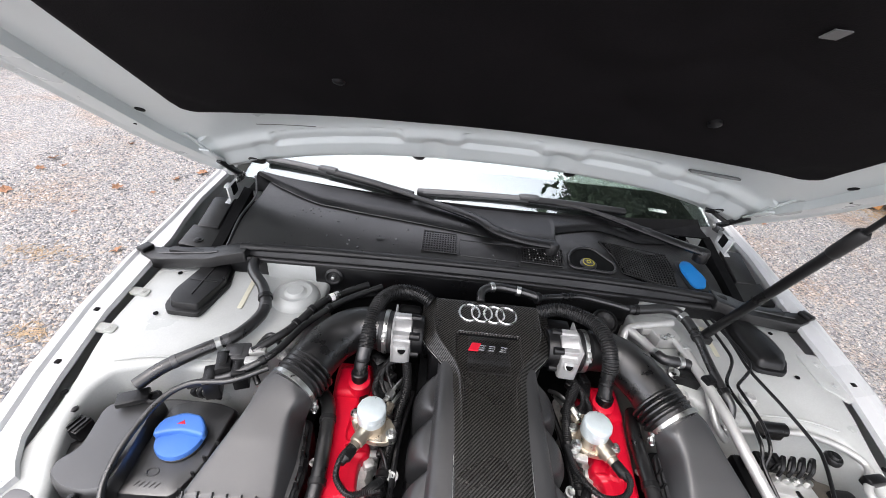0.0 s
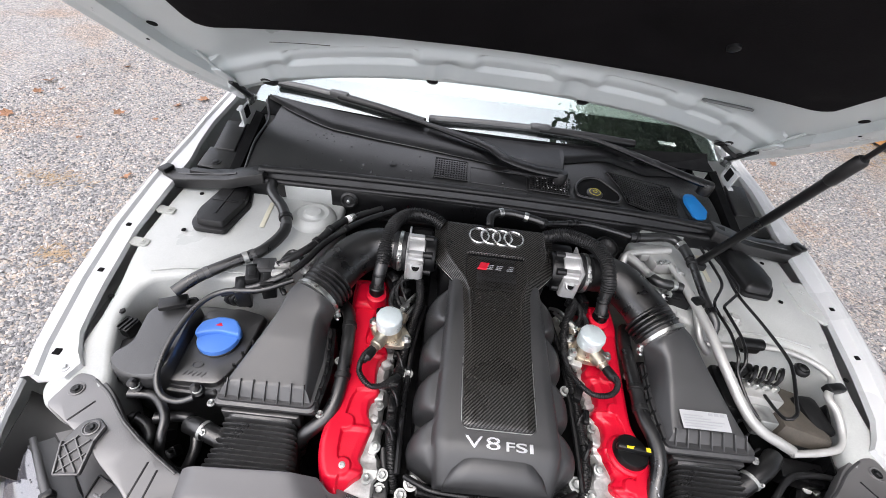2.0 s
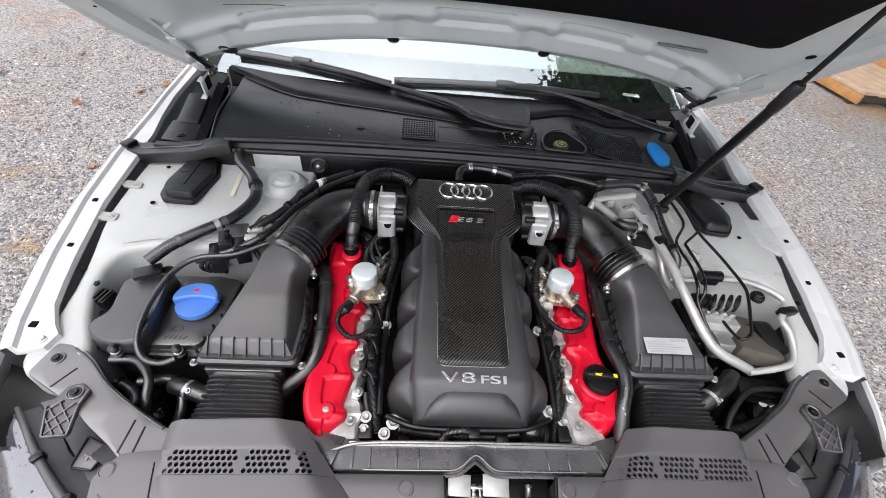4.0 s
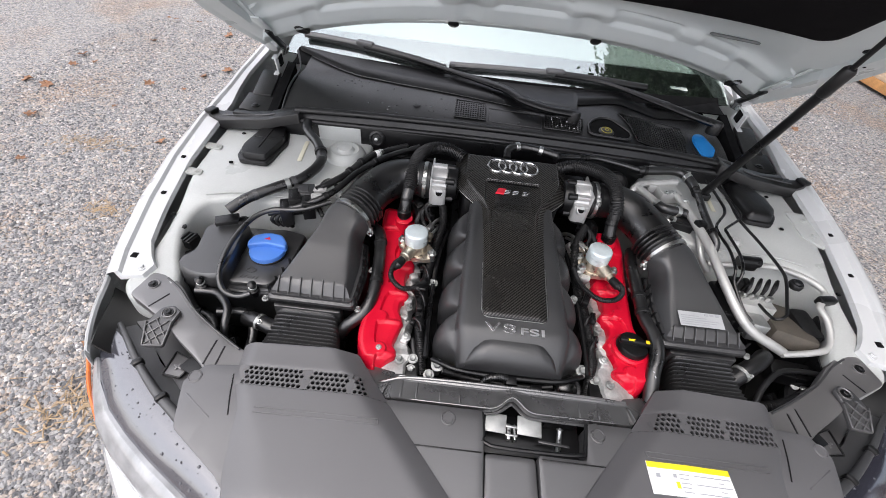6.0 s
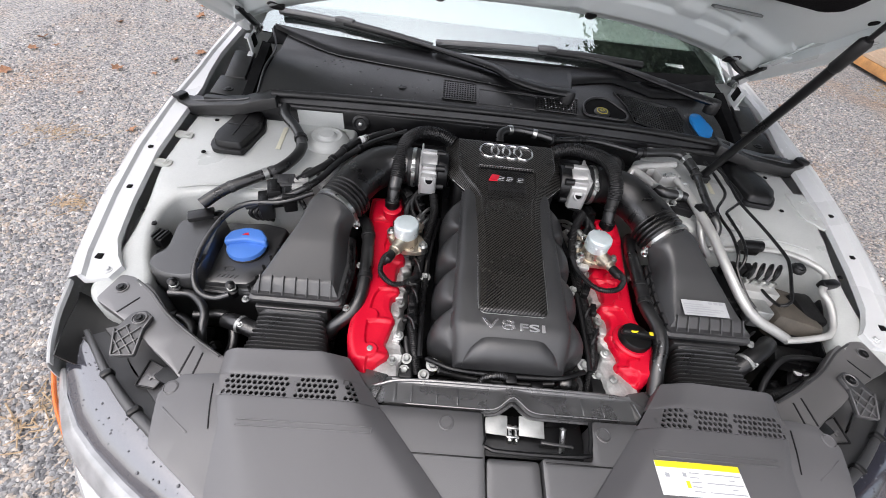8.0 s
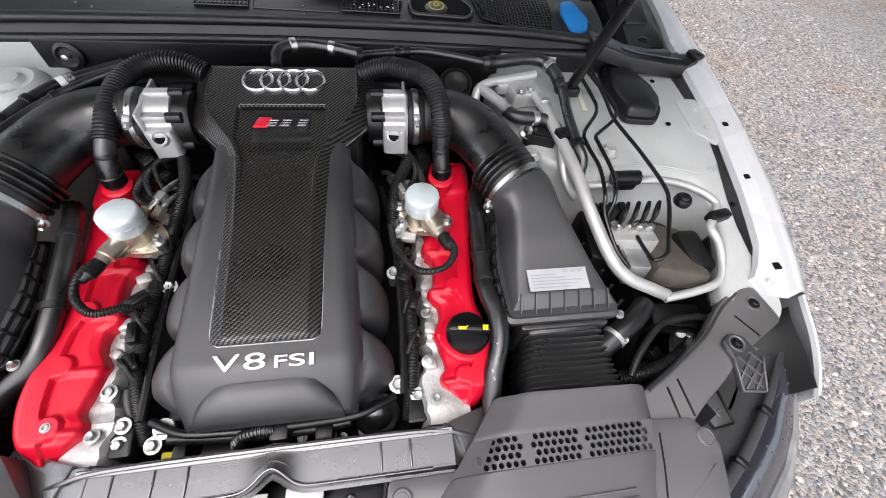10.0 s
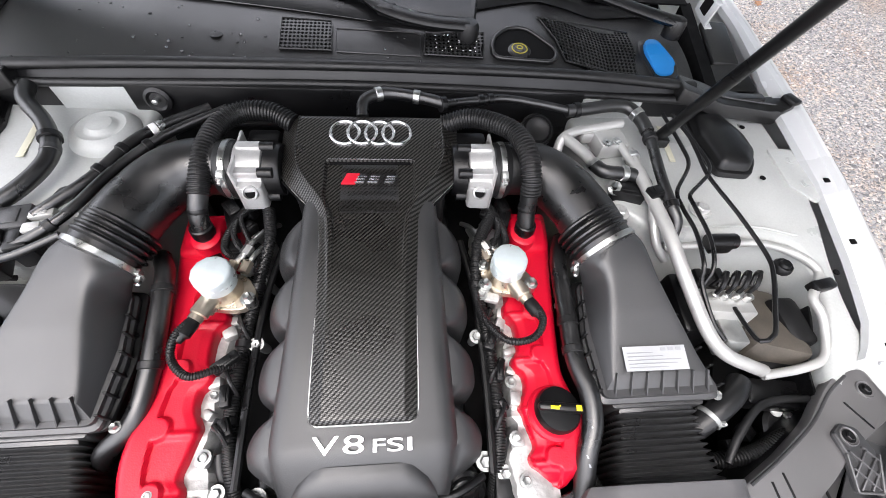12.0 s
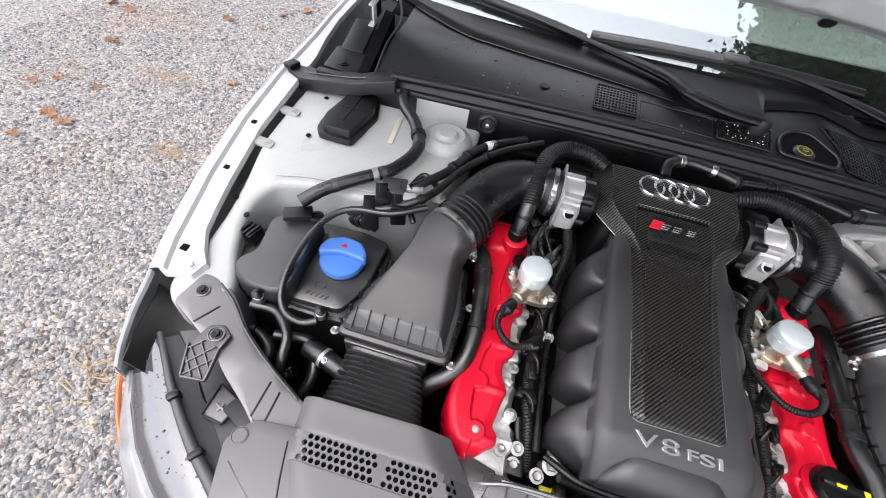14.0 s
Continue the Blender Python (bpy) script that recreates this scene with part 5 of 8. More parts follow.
def throttle(s):
    t = thing("throttle_body", (s * 0.19, 0.59, 0.80), "cast aluminium throttle body with a band clamp", "throttle body", "throttle bodies")
    c = Vector((s * 0.142, 0.592, 0.858))
    part("seat_ring", lathe([(0.042, 0), (0.044, 0.003), (0.044, 0.024), (0.041, 0.026)], c, (s, 0, 0), 36), BLACK, t)
    part("barrel", lathe([(0.040, 0.026), (0.0435, 0.028), (0.0440, 0.064), (0.0455, 0.066), (0.0455, 0.070), (0.038, 0.071)], c, (s, 0, 0), 36), MACHINED, t)
    part("flange", block((s * 0.209, 0.590, 0.857), (0.005, 0.098, 0.090), 0.002), MACHINED, t)
    for y, z in ((0.556, 0.886), (0.600, 0.900), (0.556, 0.832)):
        part("lug", block((s * 0.190, y, z), (0.040, 0.016, 0.014), 0.004), MACHINED, t)
        part("lug_sleeve", lathe([(0.0085, 0), (0.0085, 0.022), (0.006, 0.023), (0.001, 0.023)], (s * 0.172, y, z), (-s, 0, 0), 16), BLACK, t)
    part("gear_case", prism(rounded([(s * 0.168, 0.536), (s * 0.208, 0.534), (s * 0.209, 0.566), (s * 0.168, 0.568)], 0.008), 0.822, 0.872, 0.005), MACHINED, t)
    part("boss", lathe([(0.0125, 0), (0.0120, 0.012), (0.0095, 0.0135), (0.0090, 0.006), (0.001, 0.006)], (s * 0.186, 0.540, 0.858), (0, -0.75, 0.66), 22), MACHINED, t)
    part("boss_bore", lathe([(0.0088, 0), (0.0088, 0.001), (0.001, 0.001)], Vector((s * 0.186, 0.540, 0.858)) + Vector((0, -0.75, 0.66)) * 0.0065, (0, -0.75, 0.66), 16), DARK, t)
    part("cuff", lathe([(0.0455, 0), (0.0480, 0.002), (0.0480, 0.026), (0.0455, 0.030)], c + Vector((s * 0.070, 0, 0)), (s, 0, 0), 36), RUBBER, t)
    part("clamp", lathe([(0.0485, 0), (0.0500, 0.001), (0.0500, 0.009), (0.0485, 0.010), (0.047, 0.010), (0.047, 0)], c + Vector((s * 0.080, 0, 0)), (s, 0, 0), 40), STEEL, t)
    part("clamp_housing", block((s * 0.227, 0.550, 0.888), (0.012, 0.014, 0.010), 0.003, (30, 0, 0)), ZINC, t)
    part("clamp_screw", bolt((s * 0.227, 0.542, 0.884), 0.005, 0.008, (0, -1, -0.3)), ZINC, t)
    part("motor_cover", block((s * 0.180, 0.650, 0.85), (0.055, 0.030, 0.07), 0.008), BLACK, t)


def airbox(s):
    """Air filter box with its bellows and the elbow to the throttle."""
    t = thing("air_filter_box", (s * 0.43, 0.30, 0.70), "black air filter box with ribbed lid and rubber elbow", "air box", "air filter boxes")
    fl, fr = 0.336, 0.524
    low = [(fl, 0.204), (fr, 0.204), (0.505, 0.31), (0.462, 0.412), (0.352, 0.402), (0.334, 0.30)]
    mid = [(fl + 0.004, 0.210), (fr - 0.004, 0.210), (0.500, 0.31), (0.456, 0.410), (0.356, 0.400), (0.338, 0.30)]
    top = [(0.354, 0.219), (0.504, 0.219), (0.480, 0.32), (0.442, 0.398), (0.366, 0.394), (0.354, 0.32)]
    lift = 0.004 if s < 0 else -0.004
    peak = lambda x, y: 0.802 + 0.175 * (y - 0.216) + lift
    ring = lambda pts, z: [(s * x, y, z) for x, y in rounded(pts, 0.012, 3)]
    skin = SATIN
    part("lid_skirt", loft([ring(low, 0.769), ring(low, 0.776), ring(mid, 0.779), ring(mid, 0.786)]), skin, t, sharp=34)
    rows = []
    for k in range(33):
        f = k / 32
        e = min(1, max(0, (f - 0.66) / 0.34))
        e = e * e * (3 - 2 * e)
        y = 0.209 + 0.229 * f
        cx = 0.430 - 0.020 * f - 0.014 * f ** 4
        wt = 0.0735 - 0.046 * f
        wb = curve([(0.209, 0.091), (0.31, 0.080), (0.41, 0.052), (0.44, 0.05)], y)
        ztop, zbot = peak(0, y) + 0.003 + (0.8715 - lift - peak(0, 0.438)) * f ** 1.7 + lift * f ** 2.2, 0.774
        n = 11 - 9 * e
        row = []
        for j in range(40):
            a = 2 * math.pi * (j + 0.5) / 40
            c, d = math.cos(a), math.sin(a)
            px, pz = math.copysign(abs(c) ** (2 / n), c), math.copysign(abs(d) ** (2 / n), d)
            wide = (wt + (wb - wt) * (1 - pz) / 2) * (1 - e) + (0.0505 + 0.0015 * (1 - e)) * e
            lean = (1 - min(1, f / 0.5)) * 0.026 * (pz + 1) / 2
            row.append((s * (cx + wide * px), y + lean + 0.46 * 0.053 * px * e, (ztop + zbot) / 2 + (ztop - zbot) / 2 * pz))
        rows.append(row)
    part("lid", loft(rows), skin, t, sharp=44)
    for k in range(7):
        x = 0.358 + 0.0240 * k
        part("lid_rib", bar((s * x, 0.212, 0.783), (s * (0.430 + (x - 0.430) * 0.97), 0.239, peak(x, 0.239) + 0.0036), 0.0024, 0.006, 0.001), skin, t)
    for k in range(6):
        for o in (0, 1):
            y = 0.22 + 0.028 * k
            x = (0.334 + 0.02 * max(0, y - 0.3) / 0.1) if o == 0 else curve([(0.204, fr), (0.31, 0.505), (0.412, 0.462)], y)
            part("side_rib", block((s * x, y, 0.782), (0.006, 0.003, 0.03), 0.001), BLACK, t)
    part("base", prism(rounded([(s * x, y) for x, y in ((fl + 0.010, 0.226), (fr - 0.010, 0.226), (0.506, 0.31), (0.47, 0.42), (0.345, 0.41), (0.326, 0.30))], 0.012), 0.60, 0.752, 0.003), BLACK, t)
    part("seam", prism(rounded([(s * x, y) for x, y in ((fl - 0.004, 0.206), (fr + 0.004, 0.206), (0.512, 0.31), (0.470, 0.420), (0.345, 0.410), (0.326, 0.30))], 0.012), 0.761, 0.7675, 0.002), BLACK, t)
    for x, y in ((fl - 0.008, 0.212), (fr + 0.008, 0.212), (0.322, 0.33), (0.318, 0.37)):
        part("lid_screw", bolt((s * x, y, 0.760), 0.0058, 0.008), ZINC, t)
    # bellows to the front intake
    rings = []
    for k in range(105):
        f = k / 104
        y = 0.206 - 0.118 * f
        r = 0.0036 * math.sin(f * 13 * 2 * math.pi) if 0.08 < f else 0.0
        a, b = 0.379 - 0.036 * f ** 0.8 - r, 0.502 + 0.006 * f + r
        zt = 0.748 + r - 0.010 * math.sin(f * math.pi)
        rings.append([(s * (a + 0.014), y, zt), (s * (b - 0.014), y, zt), (s * (b - 0.004), y, zt - 0.004), (s * b, y, zt - 0.014), (s * b, y, 0.655), (s * (b - 0.012), y, 0.645), (s * (a + 0.012), y, 0.645), (s * a, y, 0.655), (s * a, y, zt - 0.014), (s * (a + 0.004), y, zt - 0.004)])
    part("bellows", loft(rings), BELLOWS, t, sharp=50)
    part("bellows_collar", prism(rounded([(s * 0.366, 0.226), (s * 0.514, 0.226), (s * 0.514, 0.202), (s * 0.366, 0.202)], 0.006), 0.66, 0.752, 0.003), BELLOWS, t)
    # elbow
    path = [(s * 0.397, 0.432, 0.826), (s * 0.388, 0.452, 0.829), (s * 0.368, 0.508, 0.840), (s * 0.334, 0.566, 0.848), (s * 0.285, 0.598, 0.855), (s * 0.215, 0.594, 0.858)]
    elbow = part("elbow", tube(path, [0.051, 0.051, 0.050, 0.051, 0.048, 0.045], 28, 0.010), HOSE, t, sharp=60)
    a, d = Vector((s * 0.392, 0.440, 0.828)), Vector((s * -0.43, 0.88, 0.15)).normalized()
    part("clamp", lathe([(0.0525, -0.0048), (0.0550, -0.004), (0.0550, 0.004), (0.0525, 0.0048), (0.050, 0.0048), (0.050, -0.0048)], a, d, 40), STEEL, elbow)
    part("clamp_screw", bolt((s * 0.343, 0.415, 0.805), 0.006, 0.014, (-s * 0.3, -1, 0.3)), STEEL, elbow)
    part("clamp_housing", block((s * 0.346, 0.420, 0.810), (0.016, 0.012, 0.014), 0.003), STEEL, elbow)
    for k in range(4):
        q = a + d * (0.018 + 0.011 * k)
        part("fold", lathe([(0.050, -0.005), (0.0555, -0.0015), (0.0555, 0.0015), (0.050, 0.005)], q, d, 32), HOSE, elbow)
    return t


for side in (-1, 1):
    throttle(side)
    airbox(side)

sticker = thing("filter_label", (0.435, 0.267, 0.80), "white printed label on the air filter lid", "label")
zl = lambda y: 0.8010 + 0.175 * (y - 0.216) + 0.034 * max(0, (y - 0.212) / 0.226) ** 2.2
part("paper", sheet(lambda u, v: (u, v, zl(v) + 0.0026), steps(0.374, 0.471, 6), steps(0.240, 0.274, 3), 0.0006), SILVERLABEL, sticker)
for k in range(5):
    y = 0.2445 + 0.0050 * k
    part("print_bar", bar((0.379, y, zl(y) + 0.0033), (0.379 + (0.060, 0.075, 0.082, 0.055, 0.04)[k], y, zl(y) + 0.0033), 0.0016, 0.0006, 0), INK, sticker)
for k in range(3):
    part("print_mark", block((0.436 + 0.012 * k, 0.2690, zl(0.2690) + 0.0033), (0.008, 0.005, 0.0006), 0, (9, 0, 0)), INK, sticker)


def fuel_pump(s):
    y0 = 0.404 if s < 0 else 0.419
    c = Vector((s * 0.226, y0, 0.79))
    t = thing("fuel_pump", c, "high pressure fuel pump with a pale hexagonal cap", "fuel pump", "fuel pumps")
    part("cap", lathe([(0.0270, 0.030), (0.0288, 0.032), (0.0292, 0.043), (0.0280, 0.0468), (0.0250, 0.0490), (0.001, 0.0495)], c, (0, 0, 1), 12, 0.4), CAPZN, t)
    part("collar", lathe([(0.026, 0.012), (0.0285, 0.016), (0.0285, 0.032), (0.025, 0.033)], c, (0, 0, 1), 28), CAPZN, t)
    part("body", lathe([(0.028, -0.03), (0.029, -0.01), (0.0265, 0.006), (0.0265, 0.02)], c, (0, 0, 1), 24), BRASS, t)
    fl = [(0.052, -0.006), (0.040, -0.034), (0.012, -0.036), (-0.02, -0.030), (-0.045, 0.010), (-0.038, 0.03), (0.0, 0.034), (0.03, 0.026)]
    part("flange", prism(rounded([(c.x + x * (1 if s < 0 else 1), c.y + y) for x, y in fl], 0.012), c.z - 0.022, c.z - 0.010, 0.002), BRASS, t)
    for x, y in ((0.042, -0.020), (-0.036, 0.018), (-0.014, -0.024) if s < 0 else (-0.036, -0.020)):
        part("pump_bolt", merged(lathe([(0.011, -0.02), (0.011, 0.0)], c + Vector((x, y, 0)), n=16), bolt(c + Vector((x, y, 0.0)), 0.0075, 0.010)), STEEL, t)
    d = Vector((s * 0.35 if s < 0 else 0.35, -0.8, 0)).normalized() if s < 0 else Vector((0.45, -0.85, 0)).normalized()
    part("valve", merged(lathe([(0.014, 0.0), (0.014, 0.03), (0.011, 0.032), (0.011, 0.04)], c + d * 0.022 + Vector((0, 0, 0.004)), d, 16), block(c + d * 0.03 + Vector((0, 0, 0.0)), (0.024, 0.03, 0.024), 0.004, (0, 0, math.degrees(math.atan2(d.x, -d.y))))), BRASS, t)
    part("plug", lathe([(0.009, 0), (0.011, 0.006), (0.011, 0.024), (0.007, 0.028), (0.006, 0.036)], c + d * 0.062 + Vector((0, 0, 0.004)), d, 14), BLACK, t)
    for k in (0, 1):
        part("fuel_line", tube([c + Vector((-s * 0.006 + s * -0.022 * k, 0.03, 0.0)), c + Vector((-s * (0.02 + 0.02 * k), 0.055, 0.006)), c + Vector((-s * (0.035 + 0.015 * k), 0.085, -0.005)), c + Vector((-s * 0.05, 0.12, -0.03))], 0.0042, 8), STEEL, t)
        part("line_nut", lathe([(0.009, 0), (0.009, 0.02), (0.006, 0.022)], c + Vector((-s * (0.004 + 0.022 * k), 0.026, 0.0)), (-s * 0.3, 1, 0.15), 6), BRASS, t)
    return t


for side in (-1, 1):
    fuel_pump(side)

stay = thing("pump_bracket", (0.196, 0.425, 0.75), "cast aluminium bracket beside the fuel pump", "bracket")
part("plate", prism(rounded([(0.176, 0.396), (0.214, 0.388), (0.220, 0.420), (0.206, 0.470), (0.184, 0.474), (0.174, 0.440)], 0.008), 0.742, lambda x, y: 0.766 + 0.10 * (y - 0.39), 0.003), ALU, stay)
part("ear", prism(rounded([(0.172, 0.382), (0.212, 0.372), (0.216, 0.388), (0.176, 0.398)], 0.006), 0.766, 0.774, 0.002), ALU, stay)
part("bolt", bolt((0.184, 0.388, 0.774), 0.008, 0.009), ZINC, stay)


def hose(name, pts, r, material, label, category="hose", rib=0.0, pitch=0.006, bands=(), n=12):
    t = thing(name, pts[0], label, category)
    part("tube", tube(pts, r, n, 0.008, rib, pitch), material, t)
    line = spline(pts, 0.004)
    for f, bm_mat, rr in bands:
        i = min(len(line) - 2, int(f * (len(line) - 1)))
        d = (line[i + 1] - line[max(0, i - 1)]).normalized()
        part("band", lathe([(rr * 0.9, -0.006), (rr, -0.005), (rr, 0.005), (rr * 0.9, 0.006)], line[i], d, 20), bm_mat, t)
    return t


# breather hoses
for s, pts in ((-1, [(-0.130, 0.665, 0.895), (-0.165, 0.682, 0.904), (-0.212, 0.682, 0.906), (-0.246, 0.652, 0.903), (-0.259, 0.606, 0.896), (-0.262, 0.562, 0.882), (-0.264, 0.530, 0.862)]), (1, [(0.130, 0.668, 0.895), (0.172, 0.668, 0.910), (0.208, 0.652, 0.918), (0.246, 0.616, 0.924), (0.261, 0.572, 0.921), (0.266, 0.535, 0.902), (0.267, 0.518, 0.875)])):
    h = hose("breather_hose", pts, 0.0160, RUBBER, "black corrugated breather hose over the throttle", rib=0.0026, pitch=0.0056, n=18)
    x, y, z = pts[-1]
    part("smooth_end", tube([(x, y + 0.004, z + 0.002), (s * 0.268, 0.513, 0.845), (s * 0.270, 0.500, 0.815), (s * 0.271, 0.496, 0.795)], 0.0150, 18), HOSE, h)
    part("collar", lathe([(0.0155, -0.010), (0.018, -0.008), (0.018, 0.008), (0.0155, 0.010)], (s * 0.2705, 0.499, 0.812), (0, -0.1, -1), 22), BLACK, h)
    part("tape_mark", lathe([(0.0152, -0.004), (0.0158, -0.003), (0.0158, 0.003), (0.0152, 0.004)], (s * 0.2675, 0.514, 0.846), (0, -0.5, -0.9), 18), BLACK, h)
# coolant hoses beside the red covers
hose("coolant_hose", [(-0.345, 0.475, 0.770), (-0.320, 0.430, 0.785), (-0.307, 0.345, 0.780), (-0.303, 0.275, 0.768), (-0.314, 0.220, 0.750), (-0.355, 0.185, 0.720), (-0.37, 0.18, 0.66)], 0.0145, HOSE, "smooth black coolant hose beside the red cover", bands=((0.22, RUBBER, 0.0165), (0.5, RUBBER, 0.0165)))
hose("coolant_hose", [(0.350, 0.505, 0.765), (0.326, 0.440, 0.783), (0.318, 0.345, 0.782), (0.314, 0.270, 0.780), (0.322, 0.222, 0.780), (0.320, 0.180, 0.772), (0.306, 0.140, 0.755), (0.300, 0.095, 0.725)], 0.0145, HOSE, "smooth black coolant hose beside the red cover", bands=((0.42, RUBBER, 0.0165), (0.52, RUBBER, 0.0165)))
# thin injector wires over the castings
for s in (-1, 1):
    rnd = random.Random(70 + s)
    for y in (0.195, 0.262, 0.345, 0.420):
        w = thing("injector_wire", (s * 0.19, y, 0.75), "thin black injector wire with a small plug over the cast edge", "wiring", "injector wires")
        e = Vector((s * rnd.uniform(0.199, 0.207), y + rnd.uniform(0.014, 0.028), 0.744))
        part("wire", tube([(s * 0.184, y - 0.012, 0.752), (s * 0.190, y, 0.764 + rnd.uniform(0, 0.006)), ((s * 0.2 + e.x) / 2, e.y - 0.004, 0.762), e], 0.0030, 8), RUBBER, w)
        part("plug", block(e, (0.012, 0.018, 0.012), 0.003, (rnd.uniform(-15, 15), 0, rnd.uniform(-40, 40))), BLACK, w)
# wiring looms
for pts in ([(-0.172, 0.540, 0.815), (-0.166, 0.490, 0.798), (-0.178, 0.434, 0.774), (-0.188, 0.362, 0.752), (-0.193, 0.294, 0.742), (-0.192, 0.215, 0.736), (-0.182, 0.160, 0.728), (-0.172, 0.110, 0.70)], [(0.214, 0.530, 0.812), (0.186, 0.475, 0.798), (0.178, 0.41, 0.774), (0.187, 0.344, 0.756), (0.193, 0.269, 0.744), (0.194, 0.2, 0.736), (0.188, 0.15, 0.722), (0.180, 0.105, 0.69)]):
    hose("wiring_loom", pts, 0.0095, RUBBER, "black corrugated wiring loom along the intake", "wiring", rib=0.0018, pitch=0.004, n=10, bands=((0.3, BLACK, 0.0125), (0.5, BLACK, 0.013), (0.75, BLACK, 0.0125)))
for pts in ([(-0.247, 0.352, 0.797), (-0.266, 0.325, 0.80), (-0.269, 0.293, 0.79), (-0.243, 0.268, 0.785), (-0.213, 0.278, 0.776), (-0.193, 0.292, 0.76)], [(0.257, 0.367, 0.797), (0.271, 0.33, 0.80), (0.251, 0.301, 0.795), (0.21, 0.302, 0.79), (0.178, 0.348, 0.785), (0.172, 0.40, 0.78)]):
    hose("pump_cable", pts, 0.0055, RUBBER, "black ribbed cable to the fuel pump", "cable", rib=0.0014, pitch=0.0035, n=10)


def connector(at, size, turn, label="black electrical connector on the wiring loom", material=BLACK):
    t = thing("connector", at, label, "connector")
    part("shell", block(at, size, 0.003, turn), material, t)
    part("clip", block(Vector(at) + Vector((0, 0, size[2] * 0.5)), (size[0] * 0.5, size[1] * 0.6, 0.004), 0.001, turn), material, t)


connector((-0.203, 0.291, 0.768), (0.040, 0.016, 0.015), (0, 0, 40))
connector((-0.196, 0.245, 0.760), (0.014, 0.032, 0.014), (0, 0, 10))
connector((0.192, 0.312, 0.772), (0.016, 0.042, 0.014), (0, 0, -25))
connector((0.200, 0.262, 0.764), (0.012, 0.030, 0.012), (0, 0, -10))
connector((-0.19, 0.205, 0.752), (0.014, 0.026, 0.014), (0, 0, 25))
connector((-0.235, 0.545, 0.785), (0.034, 0.05, 0.024), (0, 0, 20))
connector((0.235, 0.535, 0.790), (0.034, 0.04, 0.022), (0, 0, -20))

# large bolts and pulleys at the engine's front
for x, y, z, r in ((-0.141, 0.120, 0.727, 0.0100), (-0.157, 0.104, 0.712, 0.0085), (-0.194, 0.130, 0.724, 0.0080), (-0.196, 0.108, 0.718, 0.0080), (0.168, 0.146, 0.728, 0.0100), (0.196, 0.130, 0.720, 0.0085), (-0.172, 0.325, 0.748, 0.0085), (-0.172, 0.43, 0.755, 0.0080), (0.172, 0.324, 0.750, 0.0085)):
    t = thing("engine_bolt", (x, y, z - 0.02), "zinc-plated hexagon bolt on the engine's front", "bolt", "engine bolts")
    part("shank", lathe([(r * 0.9, -0.05), (r * 0.9, 0.0)], (x, y, z), (0, -0.2, 1), 12), ZINC, t)
    part("head", bolt((x, y, z), r, r * 0.9, (0, -0.2, 1)), ZINC, t)
for s in (-1, 1):
    t = thing("front_fitting", (s * 0.194, 0.116, 0.70), "black plastic fitting bolted to the engine's front", "fitting", "front fittings")
    part("body", prism(rounded([(s * 0.178, 0.092), (s * 0.206, 0.092), (s * 0.212, 0.136), (s * 0.196, 0.146), (s * 0.182, 0.132)], 0.006), 0.69, 0.720, 0.003), BLACK, t)
    part("strap", tube([(s * 0.190, 0.140, 0.716), (s * 0.196, 0.156, 0.724), (s * 0.200, 0.176, 0.730)], 0.006, 10, flat=0.6), BLACK, t)
roller = thing("idler_pulley", (0.128, 0.100, 0.68), "round black pulley at the engine's front", "pulley")
part("disc", lathe([(0.030, -0.02), (0.032, 0.004), (0.027, 0.009), (0.02, 0.007), (0.012, 0.012), (0.001, 0.013)], (0.137, 0.112, 0.704), (0.1, -0.55, 0.8), 28), GLOSSBLACK, roller)
front = thing("front_accessories", (0, 0.09, 0.62), "dark accessories and pipes at the engine's front", "engine parts")
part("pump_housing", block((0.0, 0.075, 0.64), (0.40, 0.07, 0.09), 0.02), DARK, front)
part("motor", lathe([(0.022, 0), (0.024, 0.005), (0.024, 0.045), (0.018, 0.05)], (-0.095, 0.085, 0.69), (1, 0, 0), 20), BLACK, front)
part("motor", lathe([(0.018, 0), (0.020, 0.004), (0.020, 0.03), (0.014, 0.034)], (0.05, 0.088, 0.695), (1, 0, 0), 20), BLACK, front)
part("pipe", tube([(-0.13, 0.105, 0.735), (-0.08, 0.103, 0.722), (-0.02, 0.1, 0.720), (0.05, 0.1, 0.718), (0.1, 0.103, 0.725)], 0.007, 10), RUBBER, front)
part("pipe", tube([(-0.050, 0.088, 0.700), (-0.046, 0.092, 0.728), (-0.036, 0.096, 0.742), (-0.014, 0.099, 0.747), (0.002, 0.099, 0.744)], 0.0075, 12, rib=0.0014, pitch=0.004), HOSE, front)
for at, size in (((0.010, 0.096, 0.736), (0.024, 0.022, 0.024)), ((0.065, 0.092, 0.722), (0.024, 0.02, 0.02)), ((-0.12, 0.088, 0.705), (0.018, 0.024, 0.03))):
    part("plug", block(at, size, 0.004), BLACK, front)
part("tab", block((-0.135, 0.092, 0.70), (0.026, 0.008, 0.006), 0.001), YELLOW, front)
for k in range(9):
    x = -0.11 + 0.028 * k
    part("small_bolt", bolt((x, 0.083 + 0.006 * (k % 3), 0.690 + 0.006 * (k % 2)), 0.005, 0.006, (0, -0.4, 1)), ZINC, front)

for k in range(5):
    y = 0.172 - 0.011 * k
    x, z = curve([(0.14, 0.306), (0.18, 0.320)], y), curve([(0.14, 0.755), (0.18, 0.772)], y)
    hp = thing("hose_print", (x, y, z), "pale printed marks on the black coolant hose", "marking", "hose printing")
    part("mark", block((x - 0.004, y, z + 0.0142), (0.0022, 0.0050, 0.0006), 0, (20, -15, 15)), INK, hp)

